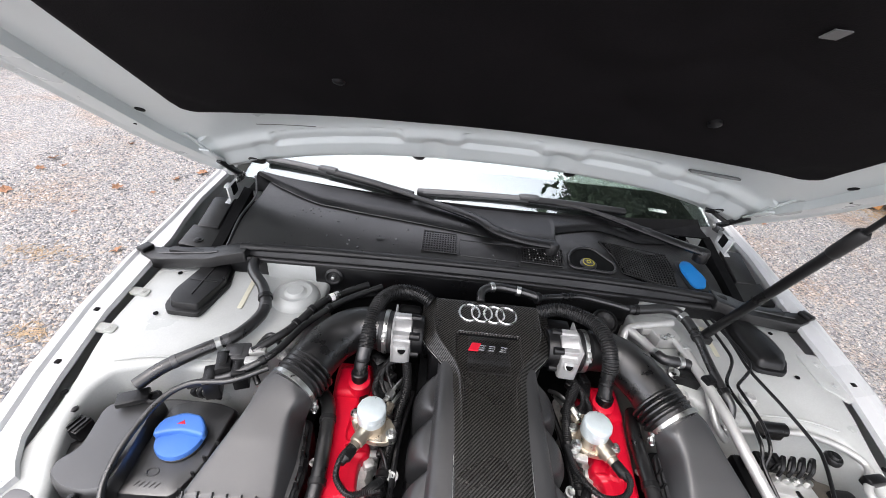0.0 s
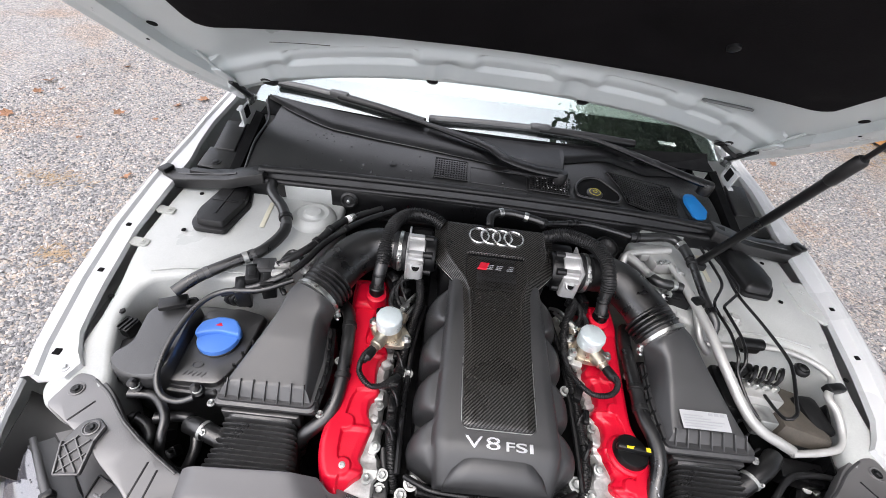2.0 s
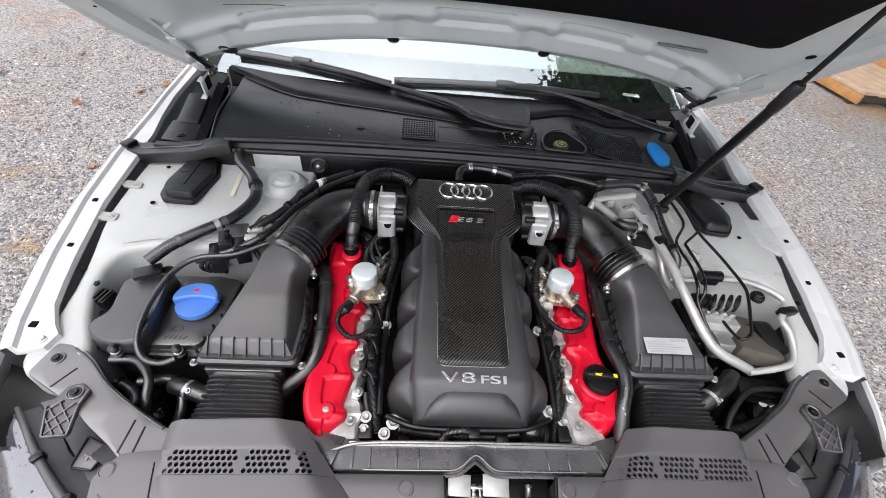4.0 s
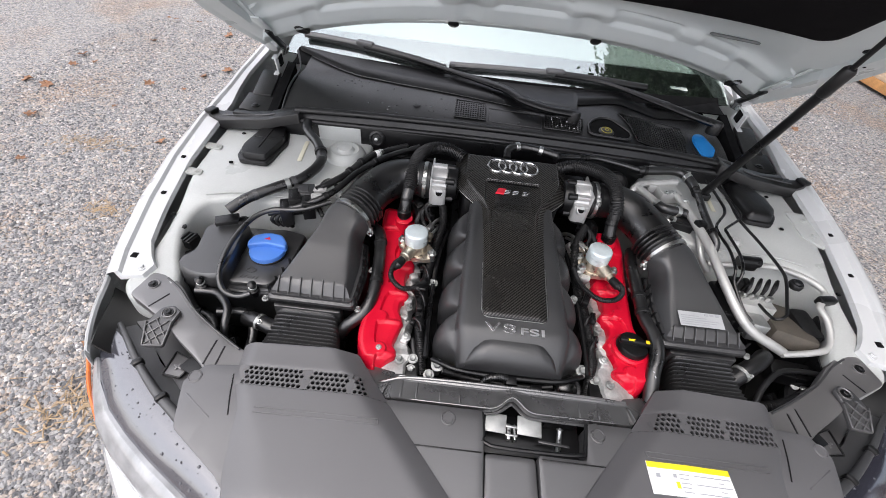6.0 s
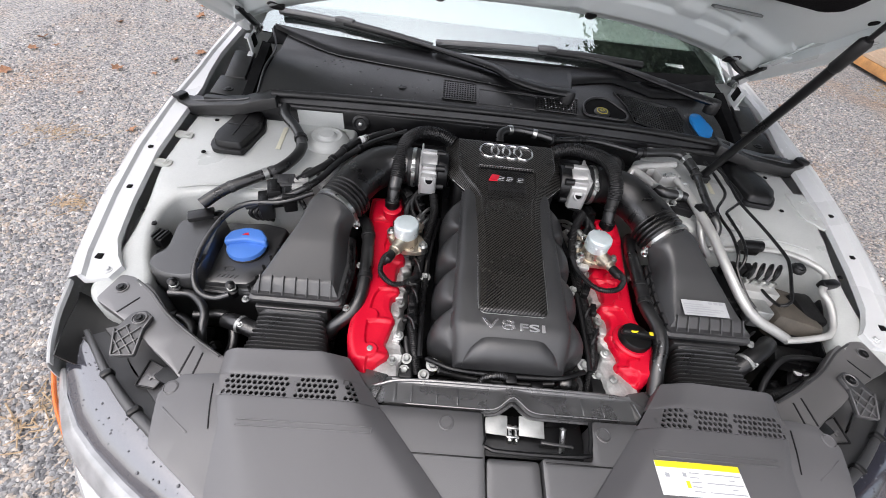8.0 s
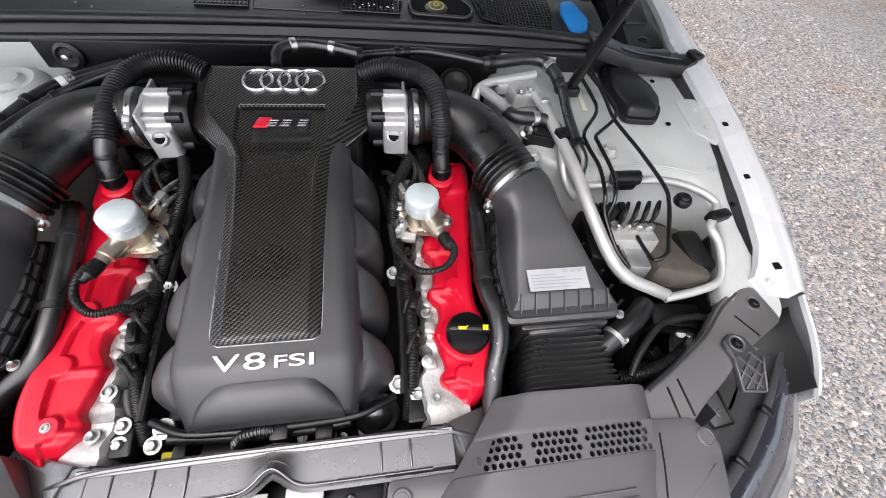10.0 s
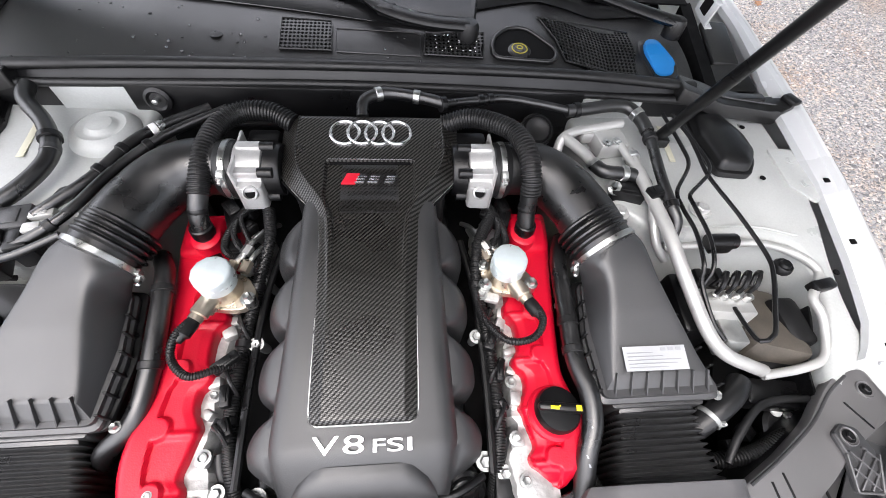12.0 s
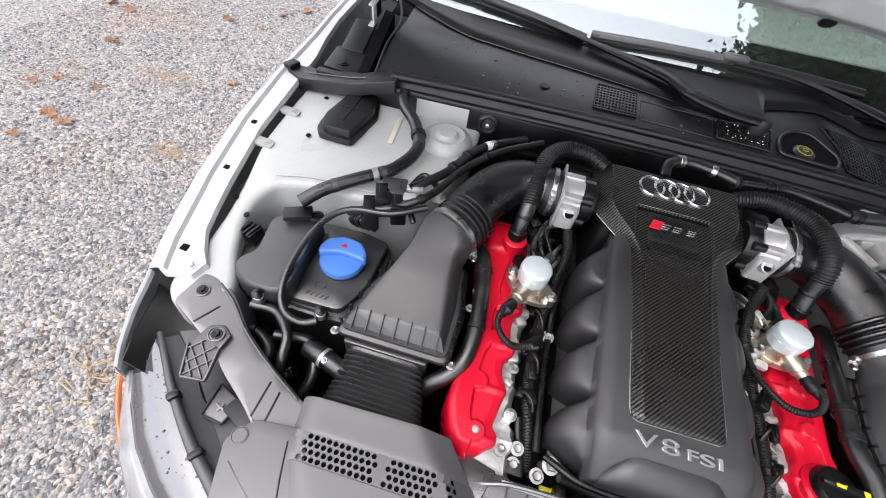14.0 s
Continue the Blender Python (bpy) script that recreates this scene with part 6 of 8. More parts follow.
# plugs and thin cables behind the fuel pumps
for s in (-1, 1):
    rnd = random.Random(40 + s)
    for k, (x, y, z) in enumerate(((0.205, 0.515, 0.795), (0.222, 0.475, 0.790), (0.190, 0.478, 0.782), (0.240, 0.555, 0.800), (0.212, 0.548, 0.790), (0.248, 0.455, 0.778))):
        connector((s * x, y, z), (0.022, 0.030 if k % 2 else 0.022, 0.018), (rnd.uniform(-20, 20), rnd.uniform(-20, 20), rnd.uniform(-50, 50)), "black plug behind the fuel pump")
    for k in range(3):
        o = 0.014 * k
        hose("pump_cable", [(s * (0.185 + o), 0.565, 0.80), (s * (0.215 + o * 0.6), 0.53 - o, 0.812 - o * 0.3), (s * (0.20 + o), 0.49 - o, 0.80), (s * (0.175 + o * 0.4), 0.455, 0.776)], 0.004 + 0.001 * k, RUBBER, "thin black cable behind the fuel pump", "cable", rib=0.001, pitch=0.003, n=8)
    part_t = thing("sensor_pipe", (s * 0.20, 0.44, 0.775), "bright metal fuel pipe with a union nut", "pipe")
    part("pipe", tube([(s * 0.205, 0.452, 0.795), (s * 0.192, 0.480, 0.802), (s * 0.176, 0.515, 0.792), (s * 0.165, 0.54, 0.77)], 0.0045, 10), STEEL, part_t)
    part("nut", lathe([(0.009, -0.008), (0.009, 0.008), (0.006, 0.010)], (s * 0.198, 0.467, 0.799), (-s * 0.45, 0.9, 0.15), 6), STEEL, part_t)

# ---- left of the engine: fluid tank, hoses, connectors ----
tank = thing("coolant_tank", (-0.63, 0.33, 0.60), "dark grey plastic fluid tank with a blue screw cap", "tank")
main = [(-0.768, 0.415), (-0.665, 0.446), (-0.560, 0.446), (-0.508, 0.430), (-0.500, 0.300), (-0.520, 0.240), (-0.60, 0.236), (-0.712, 0.243), (-0.765, 0.258), (-0.797, 0.288), (-0.800, 0.322), (-0.768, 0.345)]
ring = lambda k, z: [(-0.64 + (x + 0.64) * k, 0.33 + (y - 0.33) * k, z) for x, y in rounded(main, 0.028, 5)]
part("body", loft([ring(0.90, 0.58), ring(0.93, 0.70), ring(0.95, 0.726), ring(0.955, 0.744), ring(0.93, 0.748)]), TANKGREY, tank, sharp=30)
part("seam_rim", loft([ring(0.94, 0.727), ring(1.012, 0.730), ring(1.018, 0.733), ring(1.018, 0.738), ring(1.010, 0.7405), ring(0.94, 0.742)], cap=False), TANKGREY, tank)
high = [(-0.738, 0.385), (-0.694, 0.415), (-0.652, 0.418), (-0.633, 0.262), (-0.640, 0.240), (-0.668, 0.233), (-0.708, 0.238), (-0.737, 0.256), (-0.742, 0.276), (-0.722, 0.300), (-0.730, 0.345)]
grow = lambda pts, k, z: [(-0.69 + (x + 0.69) * k, 0.325 + (y - 0.325) * k, z) for x, y in rounded(pts, 0.016, 4)]
part("high_chamber", loft([grow(high, 1.07, 0.742), grow(high, 1.06, 0.765), grow(high, 1.045, 0.780), grow(high, 1.015, 0.789), grow(high, 0.98, 0.792), grow(high, 0.6, 0.793)]), TANKGREY, tank, sharp=34)
flat = [(-0.640, 0.424), (-0.574, 0.438), (-0.512, 0.426), (-0.515, 0.310), (-0.542, 0.250), (-0.637, 0.248)]
wide = lambda k, z: [(-0.578 + (x + 0.578) * k, 0.34 + (y - 0.34) * k, z) for x, y in rounded(flat, 0.014, 4)]
part("low_chamber", loft([wide(1.04, 0.740), wide(1.02, 0.752), wide(0.99, 0.758), wide(0.95, 0.760), wide(0.6, 0.760)]), TANKGREY, tank, sharp=34)
part("neck", lathe([(0.043, 0), (0.043, 0.012), (0.040, 0.014), (0.001, 0.014)], (-0.578, 0.348, 0.752)), BLACK, tank)
cap = part("cap", lathe([(0.039, 0), (0.0420, 0.002), (0.0425, 0.009), (0.0405, 0.013), (0.034, 0.0145), (0.001, 0.015)], (-0.579, 0.348, 0.762), n=44), BLUE, tank, "blue plastic cap")
part("cap_grip", prism(rounded([(-0.6255, 0.353), (-0.620, 0.374), (-0.589, 0.390), (-0.553, 0.386), (-0.534, 0.362), (-0.5315, 0.346), (-0.552, 0.349), (-0.578, 0.3525), (-0.604, 0.346), (-0.622, 0.338)], 0.010, 4), 0.772, lambda x, y: 0.7885 + 0.05 * (y - 0.35), 0.005, 3, cell=0.02), BLUE, cap)
part("cap_mark", prism([(-0.590, 0.364), (-0.574, 0.364), (-0.580, 0.372)], lambda x, y: 0.786, lambda x, y: 0.7889 + 0.05 * (y - 0.35), 0, cell=0.02), REDINK, cap)
part("embossed_mark", merged(tube([(-0.606, 0.288, 0.7605), (-0.600, 0.294, 0.7605), (-0.590, 0.294, 0.7605), (-0.585, 0.287, 0.7605), (-0.592, 0.281, 0.7605), (-0.602, 0.282, 0.7605), (-0.606, 0.288, 0.7605)], 0.0016, 6), *[bar((-0.612 + 0.009 * k, 0.262, 0.7607), (-0.607 + 0.009 * k, 0.271, 0.7607), 0.0018, 0.0014, 0) for k in range(5)]), TANKGREY, tank)
for x, y in ((-0.680, 0.228), (-0.567, 0.232)):
    part("spigot", lathe([(0.008, -0.02), (0.008, 0.0), (0.012, 0.002), (0.012, 0.008), (0.007, 0.010), (0.007, 0.028), (0.009, 0.03), (0.002, 0.034)], (x, y, 0.757), (0.15, -0.2, 1), 14), BLACK, tank)
    part("spigot_clamp", lathe([(0.0072, -0.0025), (0.0088, -0.002), (0.0088, 0.002), (0.0072, 0.0025)], (x + 0.003, y - 0.0035, 0.774), (0.15, -0.2, 1), 18, cap=False), ZINC, tank)
hose("tank_hose", [(-0.452, 0.470, 0.842), (-0.515, 0.436, 0.835), (-0.590, 0.424, 0.830), (-0.628, 0.385, 0.822), (-0.646, 0.310, 0.806), (-0.642, 0.245, 0.788), (-0.622, 0.212, 0.772), (-0.590, 0.206, 0.764), (-0.566, 0.216, 0.766)], 0.0062, HOSE, "thin black hose across the fluid tank")
hose("tank_hose", [(-0.690, 0.216, 0.754), (-0.645, 0.217, 0.752), (-0.607, 0.185, 0.750), (-0.600, 0.150, 0.735), (-0.596, 0.125, 0.70), (-0.56, 0.112, 0.67)], 0.0085, HOSE, "black hose bending down in front of the tank")
hose("tank_hose", [(-0.64, 0.19, 0.72), (-0.58, 0.20, 0.71), (-0.555, 0.16, 0.69), (-0.565, 0.11, 0.66)], 0.010, HOSE, "black hose bending down in front of the tank")
hose("tank_hose", [(-0.72, 0.17, 0.70), (-0.68, 0.19, 0.705), (-0.64, 0.165, 0.70), (-0.66, 0.12, 0.68)], 0.011, HOSE, "black hose beside the lamp bracket", bands=((0.3, RUBBER, 0.014),))
stub = thing("duct_stub", (-0.54, 0.175, 0.68), "black hose stub with a steel clamp at the bellows", "hose")
part("tube", tube([(-0.500, 0.165, 0.715), (-0.535, 0.175, 0.722), (-0.575, 0.188, 0.715)], 0.017, 16), HOSE, stub)
part("clamp", lathe([(0.017, -0.0035), (0.0182, -0.003), (0.0182, 0.003), (0.017, 0.0035)], (-0.538, 0.176, 0.722), (-1, 0.35, 0), 22), ZINC, stub)
part("screw", bolt((-0.532, 0.166, 0.738), 0.004, 0.006, (0, -0.5, 1)), ZINC, stub)
stub = thing("duct_stub", (0.54, 0.195, 0.68), "black hose stub with a steel clamp at the bellows", "hose")
part("tube", tube([(0.505, 0.172, 0.715), (0.535, 0.190, 0.735), (0.57, 0.212, 0.742), (0.60, 0.235, 0.735)], 0.018, 16), RUBBER, stub)
part("clamp", lathe([(0.019, -0.004), (0.0203, -0.0035), (0.0203, 0.0035), (0.019, 0.004)], (0.527, 0.186, 0.730), (0.8, 0.5, 0.3), 22), ZINC, stub)
part("screw", bolt((0.535, 0.174, 0.744), 0.004, 0.006, (0, -0.5, 1)), ZINC, stub)
for k in range(7):
    connector((-0.735 + 0.022 * k, 0.155 + 0.012 * (k % 3), 0.66 + 0.012 * (k % 2)), (0.02, 0.026, 0.02), (10 * k, 20, 35 * k), "black connector beside the lamp bracket")
fuse = thing("cable_holder", (-0.775, 0.335, 0.75), "black slotted cable holder beside the tank", "holder")
part("frame", block((-0.771, 0.352, 0.765), (0.032, 0.034, 0.026), 0.003, (0, 0, -15)), BLACK, fuse)
for k in range(3):
    part("slat", block((-0.781 + 0.010 * k, 0.350, 0.779), (0.004, 0.032, 0.005), 0.001, (0, 0, -15)), BLACK, fuse)
part("knob", lathe([(0.005, -0.02), (0.005, 0.010), (0.0075, 0.011), (0.0075, 0.016), (0.001, 0.018)], (-0.792, 0.374, 0.775), n=12), BLACK, fuse)

dome = thing("mount_dome", (-0.475, 0.700, 0.80), "white painted round mount dome on the inner wing", "mount")
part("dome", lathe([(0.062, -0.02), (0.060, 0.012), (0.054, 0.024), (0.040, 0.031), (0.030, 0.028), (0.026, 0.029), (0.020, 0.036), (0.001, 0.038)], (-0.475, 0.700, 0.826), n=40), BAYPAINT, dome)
bush = thing("bulkhead_grommet", (-0.394, 0.765, 0.86), "round rubber grommet with a steel stud on the bulkhead", "grommet")
part("ring", lathe([(0.024, -0.005), (0.024, 0.004), (0.018, 0.008), (0.014, 0.004), (0.001, 0.004)], (-0.394, 0.764, 0.866), (0, -1, 0.2), 24), RUBBER, bush)
part("stud", lathe([(0.005, 0), (0.005, 0.014), (0.001, 0.015)], (-0.394, 0.762, 0.868), (0, -1, 0.2), 10), STEEL, bush)
bush = thing("bulkhead_grommet", (0.30, 0.735, 0.84), "large ribbed rubber grommet on the bulkhead", "grommet")
part("ring", lathe([(0.034, -0.02), (0.034, 0.004), (0.030, 0.006), (0.028, 0.002), (0.024, 0.008), (0.018, 0.008), (0.012, 0.004), (0.001, 0.004)], (0.325, 0.715, 0.848), (0, -0.5, 1), 24), RUBBER, bush)

hose("main_loom", [(-0.600, 0.765, 0.890), (-0.590, 0.730, 0.885), (-0.545, 0.680, 0.872), (-0.520, 0.615, 0.860), (-0.548, 0.545, 0.850), (-0.600, 0.498, 0.846), (-0.655, 0.452, 0.838), (-0.690, 0.412, 0.825)], 0.0135, HOSE, "thick taped black wiring loom across the white wing", "wiring", bands=((0.3, BLACK, 0.017), (0.36, SATIN, 0.0142), (0.62, SATIN, 0.0145), (0.66, ZINC, 0.0148), (0.84, SATIN, 0.0142)))
shield = thing("loom_bracket", (-0.695, 0.395, 0.79), "black plastic bracket at the loom's end", "bracket")
part("plate", merged(block((-0.690, 0.398, 0.806), (0.055, 0.03, 0.012), 0.003, (0, 0, 25)), lathe([(0.014, 0), (0.014, 0.006), (0.009, 0.007), (0.009, 0.002), (0.001, 0.002)], (-0.655, 0.405, 0.800), n=18)), BLACK, shield)
hose("wiring_loom", [(-0.300, 0.748, 0.862), (-0.370, 0.690, 0.864), (-0.405, 0.648, 0.862), (-0.440, 0.575, 0.856), (-0.480, 0.525, 0.850), (-0.500, 0.505, 0.845)], 0.0095, HOSE, "black taped wiring loom beside the air elbow", "wiring", bands=((0.28, STEEL, 0.0105), (0.32, WHITE, 0.0104), (0.5, BLACK, 0.012), (0.66, BLACK, 0.0125)))
hose("wiring_loom", [(-0.262, 0.735, 0.872), (-0.350, 0.668, 0.866), (-0.412, 0.590, 0.858), (-0.455, 0.500, 0.850), (-0.52, 0.450, 0.835), (-0.60, 0.430, 0.815)], 0.008, HOSE, "black wiring loom beside the air elbow", "wiring", bands=((0.3, BLACK, 0.0105), (0.7, BLACK, 0.010)))
hose("wiring_loom", [(-0.455, 0.54, 0.84), (-0.485, 0.565, 0.838), (-0.500, 0.545, 0.832), (-0.505, 0.50, 0.825), (-0.475, 0.46, 0.80)], 0.006, HOSE, "black wiring loom beside the air elbow", "wiring")
for x, y, z in ((-0.545, 0.475, 0.825), (-0.512, 0.470, 0.820), (-0.560, 0.448, 0.81)):
    connector((x, y, z), (0.03, 0.05, 0.05), (0, 0, 20), "black connector block behind the tank")
for k in range(2):
    connector((-0.490 + 0.002 * k, 0.508 - 0.026 * k, 0.842), (0.034, 0.018, 0.018), (0, 0, 12), "pale grey two-way electrical connector", PIPE)
connector((-0.53, 0.50, 0.835), (0.05, 0.045, 0.03), (0, 0, 12), "dark grey connector body", SATIN)
for k in range(4):
    hose("tank_cable", [(-0.52 - 0.012 * k, 0.46, 0.82), (-0.545 - 0.012 * k, 0.445, 0.815), (-0.56 - 0.012 * k, 0.43, 0.795), (-0.55 - 0.012 * k, 0.44, 0.77)], 0.005, RUBBER, "black cable behind the tank", "cable")

# ---- right of the engine: brake unit, pipes ----
# Black panel added in front of the white wing wall, to make this corner dark.
dark_panel = thing("added_black_panel", (0.70, 0.26, 0.55), "black panel added over the wing wall below the bare pipe", "shield")
wall = [(0.690, 0.150), (0.706, 0.205), (0.726, 0.262), (0.748, 0.300), (0.768, 0.352)]
part("panel", sheet(lambda u, v: (curve([(k / 4, p[0]) for k, p in enumerate(wall)], u) - 0.02 * v, curve([(k / 4, p[1]) for k, p in enumerate(wall)], u), 0.738 + 0.028 * u - 0.22 * v + 0.004 * math.sin(9 * u)), steps(0, 1, 16), steps(0, 1, 5), 0.004), BLACK, dark_panel)
part("shelf", prism(rounded([(0.612, 0.205), (0.700, 0.190), (0.716, 0.236), (0.628, 0.246)], 0.008), 0.69, 0.722, 0.004), BLACK, dark_panel)
hose("conditioner_pipe", [(0.486, 0.640, 0.862), (0.490, 0.566, 0.860), (0.502, 0.470, 0.850), (0.512, 0.374, 0.828), (0.532, 0.300, 0.800), (0.562, 0.270, 0.778), (0.610, 0.256, 0.758), (0.648, 0.250, 0.740)], 0.0112, PIPE, "thick bare aluminium air conditioner pipe", "pipe", bands=((0.04, STEEL, 0.015),))
hose("conditioner_pipe", [(0.640, 0.242, 0.742), (0.700, 0.247, 0.752), (0.742, 0.258, 0.760), (0.760, 0.285, 0.768), (0.764, 0.326, 0.785), (0.758, 0.355, 0.792), (0.785, 0.385, 0.797), (0.793, 0.408, 0.800), (0.770, 0.432, 0.806), (0.720, 0.452, 0.812), (0.665, 0.460, 0.812), (0.58, 0.462, 0.80), (0.53, 0.468, 0.79)], 0.0076, PIPE, "thin bare aluminium air conditioner pipe", "pipe")
hose("conditioner_pipe", [(0.355, 0.655, 0.840), (0.362, 0.672, 0.862), (0.385, 0.682, 0.872), (0.430, 0.690, 0.876), (0.485, 0.700, 0.880)], 0.009, PIPE, "bare aluminium air conditioner pipe", "pipe")
hose("conditioner_pipe", [(0.368, 0.675, 0.865), (0.395, 0.635, 0.862), (0.412, 0.597, 0.862)], 0.0105, PIPE, "bare aluminium air conditioner pipe", "pipe", bands=((0.95, STEEL, 0.0125),))
hose("conditioner_pipe", [(0.470, 0.655, 0.870), (0.478, 0.620, 0.866), (0.492, 0.580, 0.860)], 0.0075, PIPE, "bare aluminium air conditioner pipe", "pipe")
hose("conditioner_pipe", [(0.497, 0.520, 0.850), (0.492, 0.480, 0.835), (0.498, 0.455, 0.815), (0.52, 0.44, 0.79)], 0.0075, PIPE, "bare aluminium air conditioner pipe", "pipe")
hose("conditioner_hose", [(0.410, 0.600, 0.863), (0.420, 0.585, 0.864), (0.446, 0.583, 0.862), (0.478, 0.582, 0.858), (0.500, 0.568, 0.850), (0.497, 0.545, 0.84)], 0.0125, HOSE, "black rubber air conditioner hose", bands=((0.45, STEEL, 0.0145),))
unit = thing("expansion_valve", (0.45, 0.665, 0.83), "cast aluminium valve block on the white bulkhead", "valve")
part("block", merged(block((0.455, 0.672, 0.858), (0.06, 0.06, 0.035), 0.006, (0, 0, 8)), block((0.425, 0.69, 0.862), (0.05, 0.03, 0.025), 0.006, (0, 0, 8))), PIPE, unit)
for x, y in ((0.462, 0.655), (0.442, 0.648)):
    part("valve_bolt", bolt((x, y, 0.876), 0.007, 0.005), STEEL, unit)
part("clamp_bolt", bolt((0.440, 0.562, 0.846), 0.011, 0.012, (0.2, -0.5, 1)), STEEL, unit)
hose("heater_hose", [(-0.012, 0.675, 0.905), (-0.008, 0.700, 0.920), (0.030, 0.720, 0.921), (0.094, 0.714, 0.917), (0.131, 0.706, 0.913)], 0.0105, HOSE, "black hose with steel clips behind the engine cover", bands=((0.35, STEEL, 0.0125), (0.72, STEEL, 0.0125)))
hose("heater_hose", [(0.131, 0.705, 0.911), (0.160, 0.716, 0.908), (0.200, 0.726, 0.906), (0.253, 0.738, 0.903), (0.326, 0.732, 0.896), (0.380, 0.722, 0.891)], 0.0075, HOSE, "thin black hose along the bulkhead", bands=((0.0, BLACK, 0.014), (0.3, BLACK, 0.0105), (0.38, BLACK, 0.0105)))
hose("heater_hose", [(0.375, 0.722, 0.890), (0.420, 0.728, 0.891), (0.470, 0.738, 0.892), (0.505, 0.735, 0.890), (0.523, 0.705, 0.886), (0.527, 0.672, 0.882)], 0.0125, HOSE, "black elbow hose at the bulkhead", bands=((0.12, BLACK, 0.0145), (0.78, STEEL, 0.0145)))
hose("heater_hose", [(0.527, 0.675, 0.880), (0.526, 0.640, 0.879), (0.519, 0.569, 0.872), (0.517, 0.505, 0.865), (0.524, 0.478, 0.852), (0.518, 0.458, 0.83)], 0.0095, HOSE, "black hose along the inner wing", bands=((0.75, BLACK, 0.013), (0.1, BLACK, 0.013)))
connector((0.50, 0.532, 0.862), (0.030, 0.024, 0.022), (0, 0, 15), "black pipe clip on the aluminium pipe")
connector((0.468, 0.560, 0.835), (0.06, 0.035, 0.03), (0, 0, -15), "black sensor body below the hose")

LINES = ([(0.585, 0.735, 0.878), (0.594, 0.650, 0.870), (0.590, 0.600, 0.866), (0.545, 0.540, 0.862), (0.540, 0.505, 0.860), (0.546, 0.452, 0.855), (0.536, 0.392, 0.850), (0.536, 0.370, 0.828), (0.547, 0.314, 0.802), (0.562, 0.288, 0.790)],
         [(0.605, 0.735, 0.878), (0.632, 0.622, 0.867), (0.626, 0.585, 0.864), (0.600, 0.560, 0.862), (0.565, 0.530, 0.862), (0.562, 0.510, 0.862), (0.566, 0.440, 0.855), (0.558, 0.392, 0.842), (0.548, 0.372, 0.815), (0.556, 0.36, 0.80)],
         [(0.620, 0.730, 0.878), (0.622, 0.640, 0.868), (0.621, 0.575, 0.863), (0.642, 0.491, 0.856), (0.655, 0.410, 0.850), (0.646, 0.370, 0.849), (0.620, 0.310, 0.842), (0.604, 0.276, 0.836), (0.584, 0.270, 0.828), (0.592, 0.30, 0.81), (0.602, 0.34, 0.795)])
for pts in LINES:
    hose("brake_line", pts, 0.0036, BLACK, "thin black brake line across the white wing", "brake line", n=8)
brake = thing("brake_unit", (0.60, 0.34, 0.66), "aluminium brake hydraulic unit with looped lines", "brake unit")
part("valve_block", block((0.600, 0.352, 0.772), (0.085, 0.048, 0.042), 0.004, (-8, 0, -6)), PIPE, brake)
part("block_front", block((0.598, 0.312, 0.752), (0.04, 0.06, 0.05), 0.005, (-8, 0, -6)), ZINC, brake)
part("controller", block((0.545, 0.36, 0.74), (0.06, 0.11, 0.09), 0.008, (0, 0, -6)), BLACK, brake)
for k in range(4):
    x = 0.572 + 0.020 * k
    part("line_nut", lathe([(0.007, 0), (0.007, 0.012), (0.004, 0.014)], (x, 0.362 - 0.002 * k, 0.793), (0, 0, 1), 6), STEEL, brake)
    part("loop", tube([(x, 0.362, 0.80), (x + 0.002, 0.366, 0.826), (x + 0.012, 0.385, 0.834), (x + 0.022, 0.392, 0.815), (x + 0.016, 0.378, 0.80)], 0.0036, 8), BLACK, brake)
for k in range(4):
    part("plug", block((0.535 + 0.018 * k, 0.395, 0.80), (0.014, 0.024, 0.03), 0.003), BLACK, brake)
part("line_holder", merged(lathe([(0.014, 0), (0.014, 0.05)], (0.585, 0.452, 0.828), (1, 0, 0), 12), block((0.61, 0.445, 0.818), (0.04, 0.014, 0.02), 0.003)), BLACK, brake)
pumpm = thing("brake_pump", (0.67, 0.32, 0.62), "dusty dark metal housing behind the brake unit", "pump")
part("housing", block((0.690, 0.335, 0.722), (0.11, 0.145, 0.07), 0.014, (-14, 6, -12)), BROWN, pumpm)
part("bracket", merged(block((0.735, 0.33, 0.735), (0.05, 0.09, 0.06), 0.012), block((0.70, 0.27, 0.71), (0.10, 0.04, 0.05), 0.01)), BLACK, pumpm)
for x, y, z, r in ((0.602, 0.522, 0.829, 0.015), (0.443, 0.520, 0.826, 0.015)):
    t = thing("tower_bolt", (x, y, z), "grey hexagon bolt on the suspension tower", "bolt", "tower bolts")
    part("head", bolt((x, y, z), r, 0.012), ALU, t)
    t = thing("tower_bolt", (-x, y, z), "grey hexagon bolt on the suspension tower", "bolt", "tower bolts")
    part("head", bolt((-x, y, z), r * 0.7, 0.012), ALU, t)
knob = thing("rubber_stop", (0.722, 0.411, 0.80), "round black rubber stop on the inner wing", "stop")
part("stop", lathe([(0.016, -0.004), (0.017, 0.004), (0.014, 0.010), (0.010, 0.010), (0.008, 0.015), (0.001, 0.015)], (0.722, 0.411, 0.803), n=10), BLACK, knob)
clip = thing("pipe_clip", (0.79, 0.38, 0.79), "black plastic clip on the thin aluminium pipe", "clip")
part("clip", block((0.783, 0.376, 0.797), (0.045, 0.020, 0.022), 0.005, (0, 0, 10)), BLACK, clip)
